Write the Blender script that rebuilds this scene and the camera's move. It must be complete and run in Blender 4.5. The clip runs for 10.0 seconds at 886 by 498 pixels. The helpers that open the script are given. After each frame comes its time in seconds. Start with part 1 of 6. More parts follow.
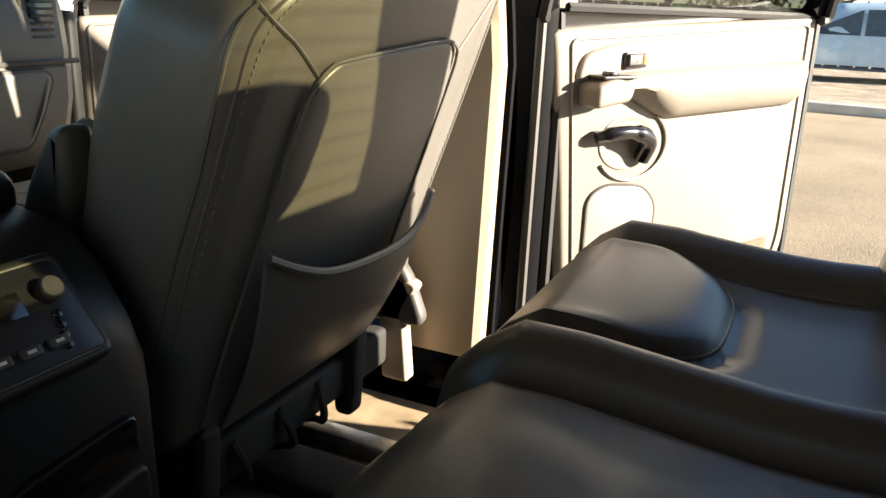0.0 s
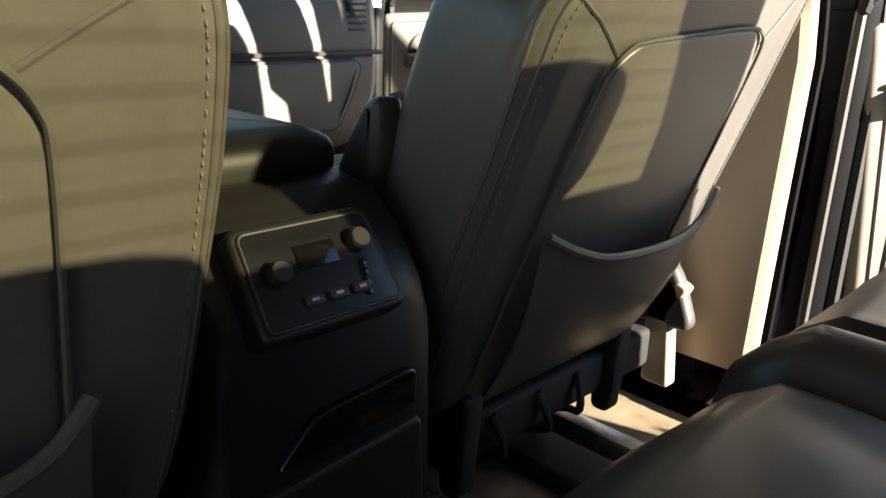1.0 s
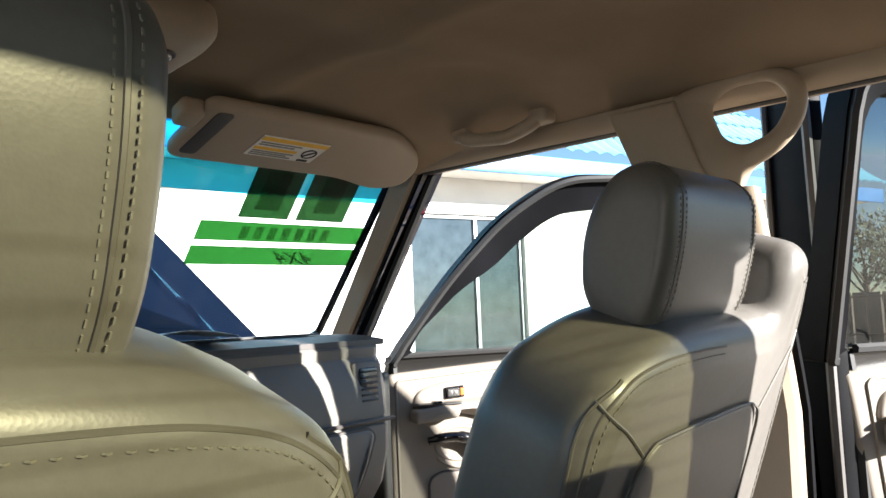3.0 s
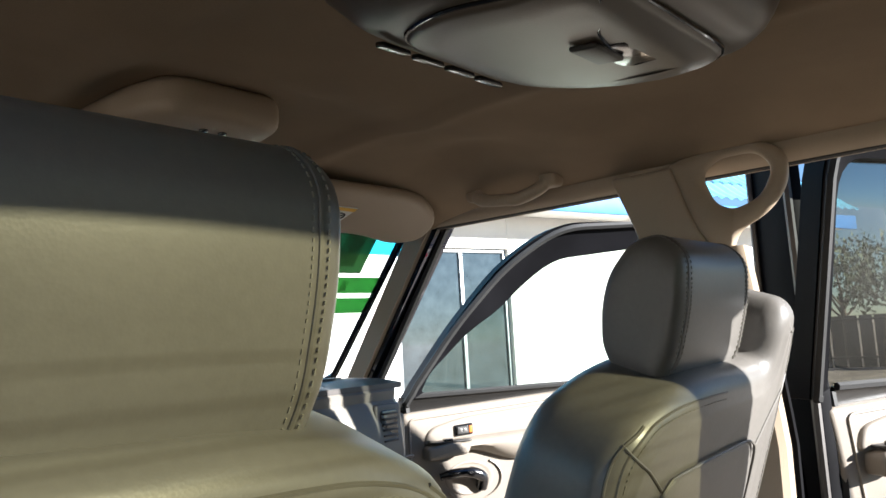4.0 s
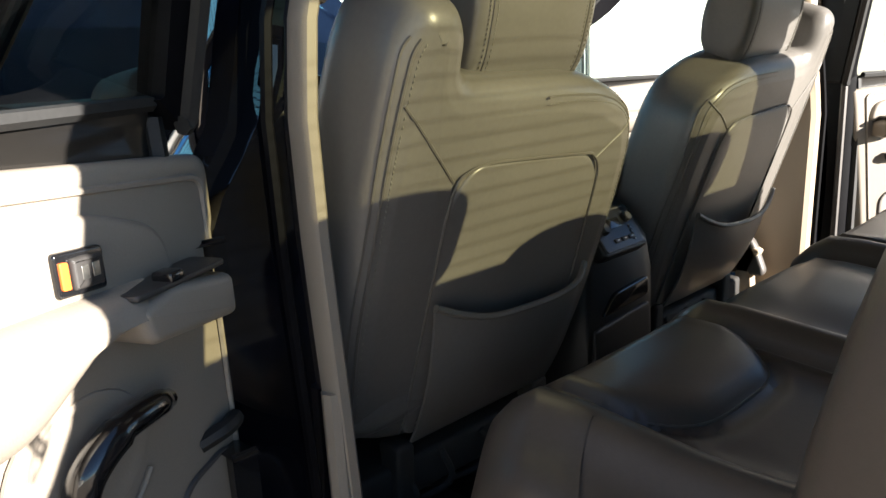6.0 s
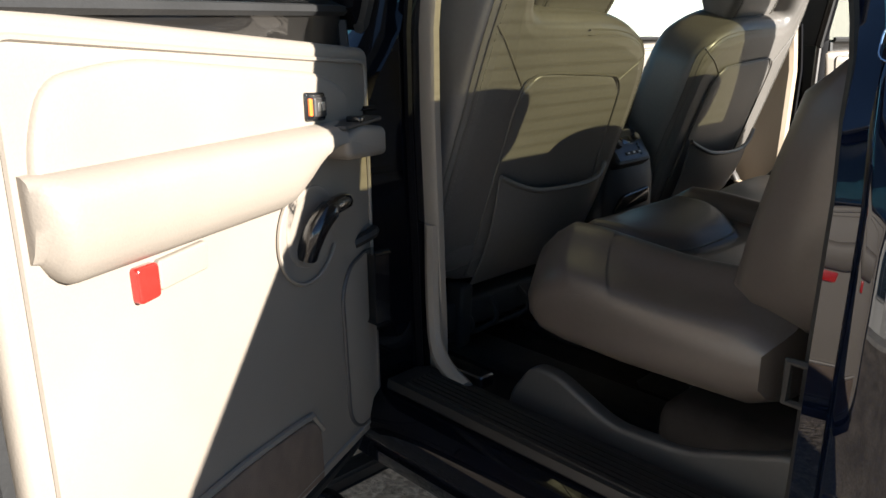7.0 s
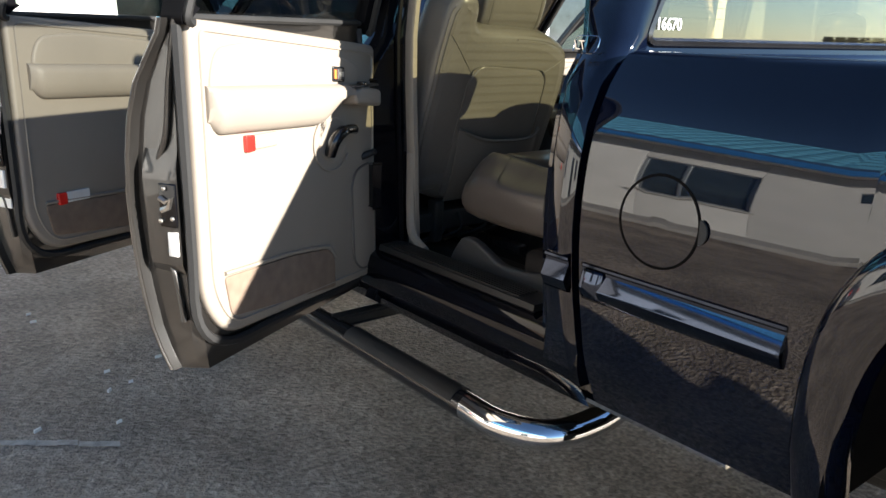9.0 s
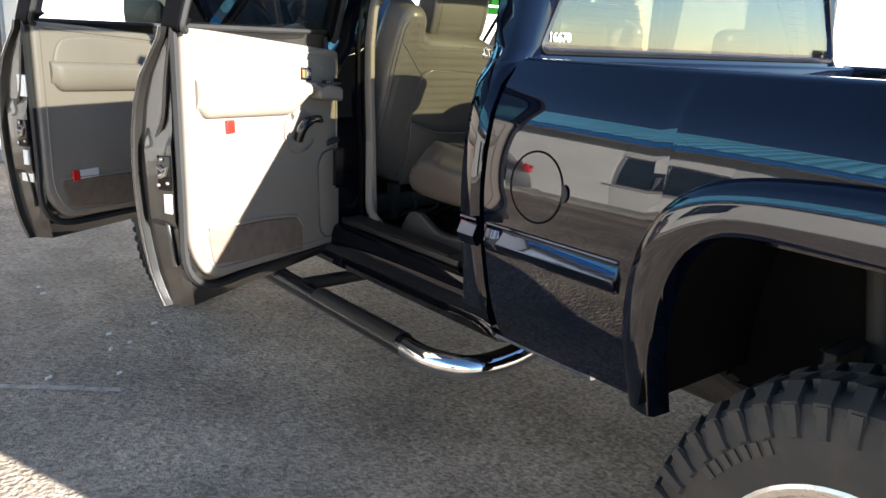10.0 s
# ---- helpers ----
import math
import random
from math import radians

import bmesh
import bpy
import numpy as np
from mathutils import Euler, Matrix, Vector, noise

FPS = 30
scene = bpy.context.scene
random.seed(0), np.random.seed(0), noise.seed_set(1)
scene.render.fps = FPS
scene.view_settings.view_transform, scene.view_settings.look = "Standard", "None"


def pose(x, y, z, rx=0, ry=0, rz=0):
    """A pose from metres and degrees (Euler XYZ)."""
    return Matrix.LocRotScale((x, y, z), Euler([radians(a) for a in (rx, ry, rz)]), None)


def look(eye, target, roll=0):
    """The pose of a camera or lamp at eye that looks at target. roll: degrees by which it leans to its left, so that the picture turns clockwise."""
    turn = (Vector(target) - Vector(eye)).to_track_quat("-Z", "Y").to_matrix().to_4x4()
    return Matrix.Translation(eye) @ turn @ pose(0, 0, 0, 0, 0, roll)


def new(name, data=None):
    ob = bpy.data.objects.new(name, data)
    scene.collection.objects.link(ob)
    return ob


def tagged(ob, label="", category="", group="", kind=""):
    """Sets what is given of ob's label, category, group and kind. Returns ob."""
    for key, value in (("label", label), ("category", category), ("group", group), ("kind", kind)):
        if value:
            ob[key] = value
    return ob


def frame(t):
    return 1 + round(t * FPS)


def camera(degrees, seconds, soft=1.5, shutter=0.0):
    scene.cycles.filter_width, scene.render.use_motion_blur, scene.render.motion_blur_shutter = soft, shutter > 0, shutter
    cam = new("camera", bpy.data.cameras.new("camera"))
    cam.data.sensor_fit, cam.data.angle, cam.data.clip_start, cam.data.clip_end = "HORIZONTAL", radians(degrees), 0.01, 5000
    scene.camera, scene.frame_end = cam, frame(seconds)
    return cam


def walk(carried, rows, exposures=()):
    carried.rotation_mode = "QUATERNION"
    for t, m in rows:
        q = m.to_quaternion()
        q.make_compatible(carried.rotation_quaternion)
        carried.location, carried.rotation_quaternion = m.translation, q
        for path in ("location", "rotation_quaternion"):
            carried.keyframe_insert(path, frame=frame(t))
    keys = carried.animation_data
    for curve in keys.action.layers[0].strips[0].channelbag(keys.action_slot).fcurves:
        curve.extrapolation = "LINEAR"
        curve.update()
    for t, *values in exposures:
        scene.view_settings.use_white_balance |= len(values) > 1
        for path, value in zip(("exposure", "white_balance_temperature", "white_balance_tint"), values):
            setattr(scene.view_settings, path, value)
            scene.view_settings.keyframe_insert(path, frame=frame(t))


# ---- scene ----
from mathutils.bvhtree import BVHTree

cam = camera(59.0, 10.0)
PATH = [
    (0, (-0.357, 0.588, 1.301), (1.374, 1.386, 0.696), 2.5),
    (0.5, (-0.365, 0.599, 1.271), (1.191, 1.684, 0.636), 3.1),
    (1, (-0.379, 0.602, 1.275), (0.99, 1.927, 0.665), 2.2),
    (1.5, (-0.405, 0.614, 1.314), (0.909, 2.088, 0.996), 0.8),
    (2, (-0.417, 0.602, 1.343), (0.89, 2.116, 1.332), -1.2),
    (2.5, (-0.443, 0.599, 1.365), (0.938, 2.042, 1.458), -2.5),
    (3, (-0.48, 0.597, 1.383), (0.992, 1.941, 1.548), -2.4),
    (3.2, (-0.501, 0.584, 1.391), (0.987, 1.902, 1.608), -2.4),
    (4.5, (-0.746, 0.512, 1.427), (0.761, 1.806, 1.658), -3.9),
    (4.9, (-0.849, 0.427, 1.408), (0.594, 1.812, 1.422), -4.6),
    (5, (-0.875, 0.417, 1.411), (0.565, 1.804, 1.347), -4.8),
    (5.5, (-1.079, 0.347, 1.405), (0.343, 1.709, 1.055), -3.9),
    (6, (-1.255, 0.262, 1.409), (0.082, 1.666, 0.919), -2.9),
    (6.2, (-1.318, 0.202, 1.412), (-0.038, 1.653, 0.905), -2.4),
    (7.3, (-1.751, -0.068, 1.354), (-0.4, 1.289, 0.777), 0.5),
    (7.5, (-1.784, -0.167, 1.358), (-0.469, 1.237, 0.808), 0.0),
    (8, (-1.917, -0.412, 1.374), (-0.673, 1.051, 0.819), 0.6),
    (8.5, (-2.041, -0.596, 1.369), (-0.815, 0.884, 0.815), 1.4),
    (9, (-2.094, -0.823, 1.363), (-0.884, 0.675, 0.825), 1.6),
    (9.5, (-2.185, -1.052, 1.37), (-0.964, 0.443, 0.847), 2.1),
    (10, (-2.248, -1.273, 1.373), (-1.031, 0.227, 0.853), 2.5),
]
walk(cam, [(t, look(eye, target, roll)) for t, eye, target, roll in PATH],
     exposures=[(0, 2.5, 7500, 10), (0.5, 2.35, 7400, 10), (1.2, 2.65, 6900, 10), (2.0, 3.0, 6600, 10), (3.2, 2.4, 6250, 10), (4.5, 2.2, 6100, 10), (5.5, 2.1, 6250, 10), (6.1, 2.5, 6700, 10), (7.5, 1.75, 6450, 10), (8.5, 1.85, 6550, 10), (9.2, 2.3, 6500, 10), (10, 2.5, 6450, 10)])

# ---- world, sun, exposure ----
SUN_TO = Vector((0.34, -1.0, 0.345)).normalized()
world = bpy.data.worlds.new("sky")
scene.world = world
world.use_nodes = True
wt = world.node_tree
sky = wt.nodes.new("ShaderNodeTexSky")
sky.sky_type, sky.sun_disc = "NISHITA", False
sky.sun_elevation = math.asin(SUN_TO.z)
sky.sun_rotation = math.atan2(SUN_TO.x, SUN_TO.y)
sky.air_density, sky.dust_density, sky.ozone_density = 0.8, 0.0, 3.2
wt.links.new(sky.outputs[0], wt.nodes["Background"].inputs[0])
wt.nodes["Background"].inputs[1].default_value = 0.048
sun_lamp = bpy.data.lights.new("sun", "SUN")
sun_lamp.energy, sun_lamp.angle, sun_lamp.color = 5.0, radians(0.55), (1.0, 0.95, 0.88)
sun_ob = new("sun", sun_lamp)
sun_ob.matrix_world = look(SUN_TO * 40, (0, 0, 0))

# ---- materials ----
def material(name, colour, rough=0.5, metal=0.0, coat=0.0, vary=0.12, scale=6.0, grain=300.0, bump=0.0, spec=0.5, dirt=None, object_random=0.0, stretch=None):
    """A painted, moulded or woven surface: two scales of variation in colour and roughness and a fine relief."""
    m = bpy.data.materials.new(name)
    m.use_nodes = True
    nt = m.node_tree
    b = nt.nodes["Principled BSDF"]
    b.inputs["Roughness"].default_value, b.inputs["Metallic"].default_value = rough, metal
    b.inputs["Coat Weight"].default_value, b.inputs["Coat Roughness"].default_value = coat, 0.02
    b.inputs["Specular IOR Level"].default_value = spec
    tc = nt.nodes.new("ShaderNodeTexCoord")
    src = tc.outputs["Object"]
    if stretch:
        mp = nt.nodes.new("ShaderNodeMapping")
        mp.inputs["Scale"].default_value = stretch
        nt.links.new(src, mp.inputs[0])
        src = mp.outputs[0]
    n1, n2 = nt.nodes.new("ShaderNodeTexNoise"), nt.nodes.new("ShaderNodeTexNoise")
    n1.inputs["Scale"].default_value, n1.inputs["Detail"].default_value = scale, 5
    n2.inputs["Scale"].default_value, n2.inputs["Detail"].default_value = grain, 3
    nt.links.new(src, n1.inputs["Vector"]), nt.links.new(src, n2.inputs["Vector"])
    add = nt.nodes.new("ShaderNodeMath")
    add.operation = "MULTIPLY_ADD"
    nt.links.new(n2.outputs[0], add.inputs[0])
    add.inputs[1].default_value = 0.45
    nt.links.new(n1.outputs[0], add.inputs[2])
    ramp = nt.nodes.new("ShaderNodeValToRGB")
    dark = dirt or tuple(c * (1 - vary) for c in colour)
    light = tuple(min(1, c * (1 + vary)) for c in colour)
    ramp.color_ramp.elements[0].position, ramp.color_ramp.elements[1].position = 0.5, 0.92
    ramp.color_ramp.elements[0].color, ramp.color_ramp.elements[1].color = (*dark, 1), (*light, 1)
    nt.links.new(add.outputs[0], ramp.inputs[0])
    out = ramp.outputs[0]
    if object_random:
        oi, hs = nt.nodes.new("ShaderNodeObjectInfo"), nt.nodes.new("ShaderNodeHueSaturation")
        mr = nt.nodes.new("ShaderNodeMapRange")
        mr.inputs["To Min"].default_value, mr.inputs["To Max"].default_value = 1 - object_random, 1 + object_random
        nt.links.new(oi.outputs["Random"], mr.inputs[0]), nt.links.new(mr.outputs[0], hs.inputs["Value"])
        nt.links.new(out, hs.inputs["Color"])
        out = hs.outputs[0]
    nt.links.new(out, b.inputs["Base Color"])
    rr = nt.nodes.new("ShaderNodeMapRange")
    rr.inputs["To Min"].default_value, rr.inputs["To Max"].default_value = max(0.01, rough * 0.82), min(1, rough * 1.15)
    nt.links.new(n1.outputs[0], rr.inputs[0]), nt.links.new(rr.outputs[0], b.inputs["Roughness"])
    if bump:
        bp = nt.nodes.new("ShaderNodeBump")
        bp.inputs["Strength"].default_value, bp.inputs["Distance"].default_value = 0.6, bump
        nt.links.new(n2.outputs[0], bp.inputs["Height"]), nt.links.new(bp.outputs[0], b.inputs["Normal"])
    return m


def leather(name, colour, rough=0.37):
    """Leather: pebbled cells, creases and a slight sheen."""
    m = material(name, colour, rough, vary=0.10, scale=5, grain=140, bump=0.0)
    nt = m.node_tree
    b = nt.nodes["Principled BSDF"]
    tc = nt.nodes.new("ShaderNodeTexCoord")
    v, n = nt.nodes.new("ShaderNodeTexVoronoi"), nt.nodes.new("ShaderNodeTexNoise")
    v.inputs["Scale"].default_value = 420
    n.inputs["Scale"].default_value, n.inputs["Detail"].default_value = 26, 6
    nt.links.new(tc.outputs["Object"], v.inputs["Vector"]), nt.links.new(tc.outputs["Object"], n.inputs["Vector"])
    b1, b2 = nt.nodes.new("ShaderNodeBump"), nt.nodes.new("ShaderNodeBump")
    b1.inputs["Strength"].default_value, b1.inputs["Distance"].default_value = 0.15, 0.0003
    b2.inputs["Strength"].default_value, b2.inputs["Distance"].default_value = 0.3, 0.0006
    nt.links.new(v.outputs["Distance"], b1.inputs["Height"]), nt.links.new(n.outputs[0], b2.inputs["Height"])
    nt.links.new(b2.outputs[0], b1.inputs["Normal"]), nt.links.new(b1.outputs[0], b.inputs["Normal"])
    return m


def glass(name, tint, gloss=0.02, reflect=1.0, base=0.05, bend=4.5):
    """A thin pane: it lets tinted light through and mirrors by Fresnel."""
    m = bpy.data.materials.new(name)
    m.use_nodes = True
    nt = m.node_tree
    nt.nodes.remove(nt.nodes["Principled BSDF"])
    tr, gl, mix, lw, pw, sc = (nt.nodes.new("ShaderNode" + k) for k in ("BsdfTransparent", "BsdfGlossy", "MixShader", "LayerWeight", "Math", "Math"))
    tr.inputs[0].default_value = (*tint, 1)
    gl.inputs["Roughness"].default_value = gloss
    gl.inputs["Color"].default_value = (reflect, reflect, reflect, 1)
    lw.inputs[0].default_value = 0.5
    pw.operation, sc.operation = "POWER", "MULTIPLY_ADD"
    pw.inputs[1].default_value = bend
    sc.inputs[1].default_value, sc.inputs[2].default_value = 0.9, base
    nt.links.new(lw.outputs["Facing"], pw.inputs[0]), nt.links.new(pw.outputs[0], sc.inputs[0])
    nt.links.new(sc.outputs[0], mix.inputs[0]), nt.links.new(tr.outputs[0], mix.inputs[1]), nt.links.new(gl.outputs[0], mix.inputs[2])
    nt.links.new(mix.outputs[0], nt.nodes["Material Output"].inputs[0])
    return m


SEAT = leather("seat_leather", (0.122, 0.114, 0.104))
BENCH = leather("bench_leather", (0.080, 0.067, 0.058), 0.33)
SEAT_SIDE = leather("seat_side_vinyl", (0.05, 0.048, 0.046), 0.45)
THREAD = material("stitch_thread", (0.16, 0.15, 0.125), 0.7, vary=0.2, grain=900)
PIPING = leather("seam_piping", (0.10, 0.092, 0.08), 0.5)
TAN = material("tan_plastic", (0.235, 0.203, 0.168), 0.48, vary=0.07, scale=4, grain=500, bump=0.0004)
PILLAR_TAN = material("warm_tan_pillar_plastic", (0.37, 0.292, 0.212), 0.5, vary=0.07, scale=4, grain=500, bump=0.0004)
DASH_TAN = material("dash_plastic", (0.185, 0.170, 0.145), 0.5, vary=0.07, scale=4, grain=500, bump=0.0004)
TAN_SOFT = material("tan_soft_trim", (0.232, 0.201, 0.167), 0.55, vary=0.07, scale=4, grain=380, bump=0.0005)
HEADLINER = material("headliner_cloth", (0.30, 0.225, 0.155), 0.95, vary=0.10, scale=7, grain=700, bump=0.0008, spec=0.1)
DARK_PLASTIC = material("dark_plastic", (0.035, 0.033, 0.032), 0.45, vary=0.2, grain=500, bump=0.0003)
GREY_PLASTIC = material("grey_plastic", (0.060, 0.054, 0.050), 0.5, vary=0.12, grain=500, bump=0.0003)
RUBBER = material("black_rubber", (0.010, 0.010, 0.010), 0.65, vary=0.3, grain=200, bump=0.0005)
# one carpet in two tones: near-black as in shade, tan as in sun
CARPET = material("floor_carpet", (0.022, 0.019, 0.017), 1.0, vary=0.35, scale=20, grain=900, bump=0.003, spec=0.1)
CARPET_SUNLIT = material("sunlit_tan_carpet", (0.34, 0.26, 0.17), 1.0, vary=0.2, scale=20, grain=900, bump=0.003, spec=0.1)
POCKET_CARPET = material("door_pocket_carpet", (0.19, 0.142, 0.108), 1.0, vary=0.15, scale=30, grain=900, bump=0.002, spec=0.1)
PAINT = material("dark_blue_paint", (0.0018, 0.0034, 0.0095), 0.5, metal=0.0, coat=1.0, vary=0.3, scale=3, grain=1500, spec=0.0)
JAMB_PAINT = material("jamb_paint", (0.0014, 0.0019, 0.0042), 0.5, coat=0.7, vary=0.4, scale=9, grain=120, dirt=(0.0026, 0.0025, 0.003), spec=0.0)
CHROME = material("chrome", (0.75, 0.75, 0.75), 0.06, metal=1.0, vary=0.05)
SMOKED = material("smoked_chrome", (0.045, 0.055, 0.080), 0.07, metal=1.0, vary=0.08)
FRAME_BLACK = material("black_window_frame", (0.004, 0.004, 0.005), 0.5, vary=0.3, grain=300, spec=0.06)
# grey-brown lift: dust plus the ground's reflected sheen, mixed into the base colour
DOOR_EDGE = material("dusty_sheen_door_edge_paint", (0.0065, 0.006, 0.0056), 0.34, coat=1.0, vary=0.35, scale=14, grain=160, dirt=(0.011, 0.010, 0.009))
STEEL = material("bare_steel", (0.40, 0.39, 0.37), 0.35, metal=1.0, vary=0.3, scale=40)
BLACK_GLOSS = material("black_gloss", (0.008, 0.008, 0.009), 0.18, coat=0.6, vary=0.3)
BLACK_METAL = material("black_underbody", (0.010, 0.0095, 0.009), 0.75, vary=0.5, scale=14, bump=0.001, dirt=(0.022, 0.019, 0.016))
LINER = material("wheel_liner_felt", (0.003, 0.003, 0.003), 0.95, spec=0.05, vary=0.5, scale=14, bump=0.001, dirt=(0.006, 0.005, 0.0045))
TYRE = material("tyre_rubber", (0.022, 0.021, 0.020), 0.8, vary=0.35, scale=12, grain=300, bump=0.0006, dirt=(0.04, 0.035, 0.03))
RIM = material("cast_alloy", (0.62, 0.60, 0.56), 0.28, metal=0.9, vary=0.12)
RED = material("red_reflector", (0.62, 0.02, 0.015), 0.2, coat=1.0, vary=0.15, grain=250)
CLEAR_LENS = material("clear_lens", (0.66, 0.66, 0.64), 0.15, coat=0.8, vary=0.1)
FADED = material("faded_road_paint", (0.42, 0.38, 0.33), 0.9, vary=0.35, scale=25, grain=300, bump=0.002)
WHITE_LABEL = material("white_label", (0.78, 0.77, 0.73), 0.6, vary=0.05)
ORANGE = material("orange_lock_mark", (0.75, 0.16, 0.03), 0.4, vary=0.1)
YELLOW = material("warning_yellow", (0.85, 0.50, 0.05), 0.6, vary=0.08)
INK = material("print_ink", (0.25, 0.24, 0.23), 0.7, vary=0.1)
BLACK_INK = material("black_ink", (0.02, 0.02, 0.02), 0.7, vary=0.1)
CONSOLE_DARK = material("console_plastic", (0.017, 0.016, 0.015), 0.5, vary=0.15, grain=500, bump=0.0003)
SCREEN_TAUPE = material("screen_plastic", (0.11, 0.092, 0.072), 0.34, vary=0.08, grain=500, bump=0.0002)
LID_DARK = leather("console_lid_vinyl", (0.010, 0.010, 0.010), 0.5)
PANEL_DARK = material("control_panel", (0.010, 0.011, 0.015), 0.34, vary=0.2, spec=0.6)
LAMP_LENS = material("lamp_lens", (0.26, 0.25, 0.23), 0.2, coat=0.5, vary=0.1)
GLASS_REAR = glass("rear_tinted_glass", (0.55, 0.54, 0.42), base=0.14, bend=3.0)
PAINT.node_tree.nodes["Principled BSDF"].inputs["Coat IOR"].default_value = 1.6
GLASS_DOOR = glass("privacy_glass", (0.52, 0.53, 0.50))
GLASS_FRONT = glass("front_door_glass", (0.78, 0.84, 0.80))
GLASS_SHIELD = glass("windscreen_glass", (0.86, 0.91, 0.88))
GLASS_BAND = glass("windscreen_shade_band", (0.03, 0.42, 0.62))
GLASS_WIRE = glass("heating_wire_print", (0.72, 0.68, 0.56), 0.4, 0.3)
STICKER = glass("green_window_sticker", (0.012, 0.085, 0.014), 0.3, 0.3)
STICKER_DARK = glass("dark_green_sticker", (0.008, 0.035, 0.010), 0.3, 0.3)
STICKER_INK = glass("sticker_print", (0.45, 0.45, 0.40), 0.4, 0.2)
PAINT_PEN = material("white_paint_pen", (0.75, 0.80, 0.82), 0.7, vary=0.1)
ASPHALT = material("asphalt", (0.33, 0.275, 0.22), 0.92, vary=0.45, scale=1.6, grain=60, bump=0.014, spec=0.3)
LOT = material("sunbaked_lot", (0.27, 0.22, 0.16), 0.95, vary=0.25, scale=0.7, grain=120, bump=0.006, spec=0.2)
CONCRETE = material("kerb_concrete", (0.42, 0.40, 0.36), 0.9, vary=0.18, scale=3, grain=150, bump=0.003)
STUCCO = material("white_stucco", (0.66, 0.645, 0.61), 0.9, vary=0.06, scale=2, grain=180, bump=0.003, spec=0.2)
ROOF_BLUE = material("blue_roof_sheet", (0.15, 0.46, 0.66), 0.38, vary=0.10, scale=3, grain=60, object_random=0.08)
FASCIA_BLUE = material("blue_fascia", (0.03, 0.16, 0.42), 0.4, vary=0.10)
WINDOW_DARK = material("dark_window_pane", (0.03, 0.04, 0.045), 0.04, vary=0.3, spec=0.9)
ALU = material("grey_window_frame", (0.30, 0.32, 0.33), 0.4, metal=0.6, vary=0.1)
SUV_PAINT = material("pale_blue_paint", (0.30, 0.42, 0.52), 0.3, coat=0.8, vary=0.1)
GREY_CAR = material("grey_car_paint", (0.05, 0.052, 0.055), 0.3, coat=0.9, vary=0.1)
LEAF = material("dry_tree_leaf", (0.075, 0.095, 0.035), 0.7, vary=0.4, scale=3)
BARK = material("tree_bark", (0.11, 0.085, 0.06), 0.9, vary=0.3, grain=80, bump=0.004)
FENCE = material("dark_fence", (0.05, 0.045, 0.04), 0.7, vary=0.3)
GREEN_SIGN = material("green_banner", (0.10, 0.55, 0.10), 0.5, vary=0.1)


def aggregate(m, size, strength, depth):
    """Coarse stones showing in the surface, brighter and darker, over a fine relief."""
    nt = m.node_tree
    b = nt.nodes["Principled BSDF"]
    tc, v, n = nt.nodes.new("ShaderNodeTexCoord"), nt.nodes.new("ShaderNodeTexVoronoi"), nt.nodes.new("ShaderNodeTexNoise")
    v.inputs["Scale"].default_value = size
    n.inputs["Scale"].default_value, n.inputs["Detail"].default_value = size * 1.3, 3
    nt.links.new(tc.outputs["Object"], v.inputs["Vector"]), nt.links.new(tc.outputs["Object"], n.inputs["Vector"])
    old = b.inputs["Base Color"].links[0].from_socket
    mix = nt.nodes.new("ShaderNodeMix")
    mix.data_type, mix.blend_type = "RGBA", "MULTIPLY"
    mix.inputs["Factor"].default_value = strength
    ramp = nt.nodes.new("ShaderNodeValToRGB")
    ramp.color_ramp.elements[0].color, ramp.color_ramp.elements[1].color = (0.35, 0.34, 0.33, 1), (1.5, 1.48, 1.45, 1)
    sep = nt.nodes.new("ShaderNodeMath")
    sep.operation = "MULTIPLY_ADD"
    sep.inputs[1].default_value = 0.60
    nt.links.new(v.outputs["Color"], sep.inputs[0]), nt.links.new(n.outputs[0], sep.inputs[2])
    half = nt.nodes.new("ShaderNodeMath")
    half.operation, half.inputs[1].default_value = "SUBTRACT", 0.30
    nt.links.new(sep.outputs[0], half.inputs[0]), nt.links.new(half.outputs[0], ramp.inputs[0])
    nt.links.new(old, mix.inputs["A"]), nt.links.new(ramp.outputs[0], mix.inputs["B"]), nt.links.new(mix.outputs["Result"], b.inputs["Base Color"])
    bp = nt.nodes.new("ShaderNodeBump")
    bp.inputs["Strength"].default_value, bp.inputs["Distance"].default_value = 0.8, depth
    nt.links.new(sep.outputs[0], bp.inputs["Height"]), nt.links.new(bp.outputs[0], b.inputs["Normal"])


aggregate(ASPHALT, 46, 0.9, 0.022)
aggregate(LOT, 60, 0.35, 0.006)

# ---- mesh helpers ----
def part(name, bm, mat, parent=None, label="", smooth=True, sharp=40):
    """Links a bmesh as one mesh object under a thing or a part; its vertices are in its parent's space."""
    bmesh.ops.recalc_face_normals(bm, faces=bm.faces)
    me = bpy.data.meshes.new(name)
    bm.to_mesh(me)
    bm.free()
    me.materials.append(mat)
    if smooth:
        me.shade_smooth()
        me.set_sharp_from_angle(angle=radians(sharp))
    ob = new(name, me)
    if parent:
        ob.parent = parent
    return tagged(ob, label)


def empty(name, at=(0, 0, 0), parent=None):
    ob = new(name)
    ob.location = at
    ob.empty_display_size = 0.1
    if parent:
        ob.parent = parent
    return ob


def add_ring(bm, pts):
    return [bm.verts.new(p) for p in pts]


def bridge(bm, a, b, closed=True):
    n = len(a)
    for i in range(n if closed else n - 1):
        j = (i + 1) % n
        bm.faces.new((a[i], a[j], b[j], b[i]))


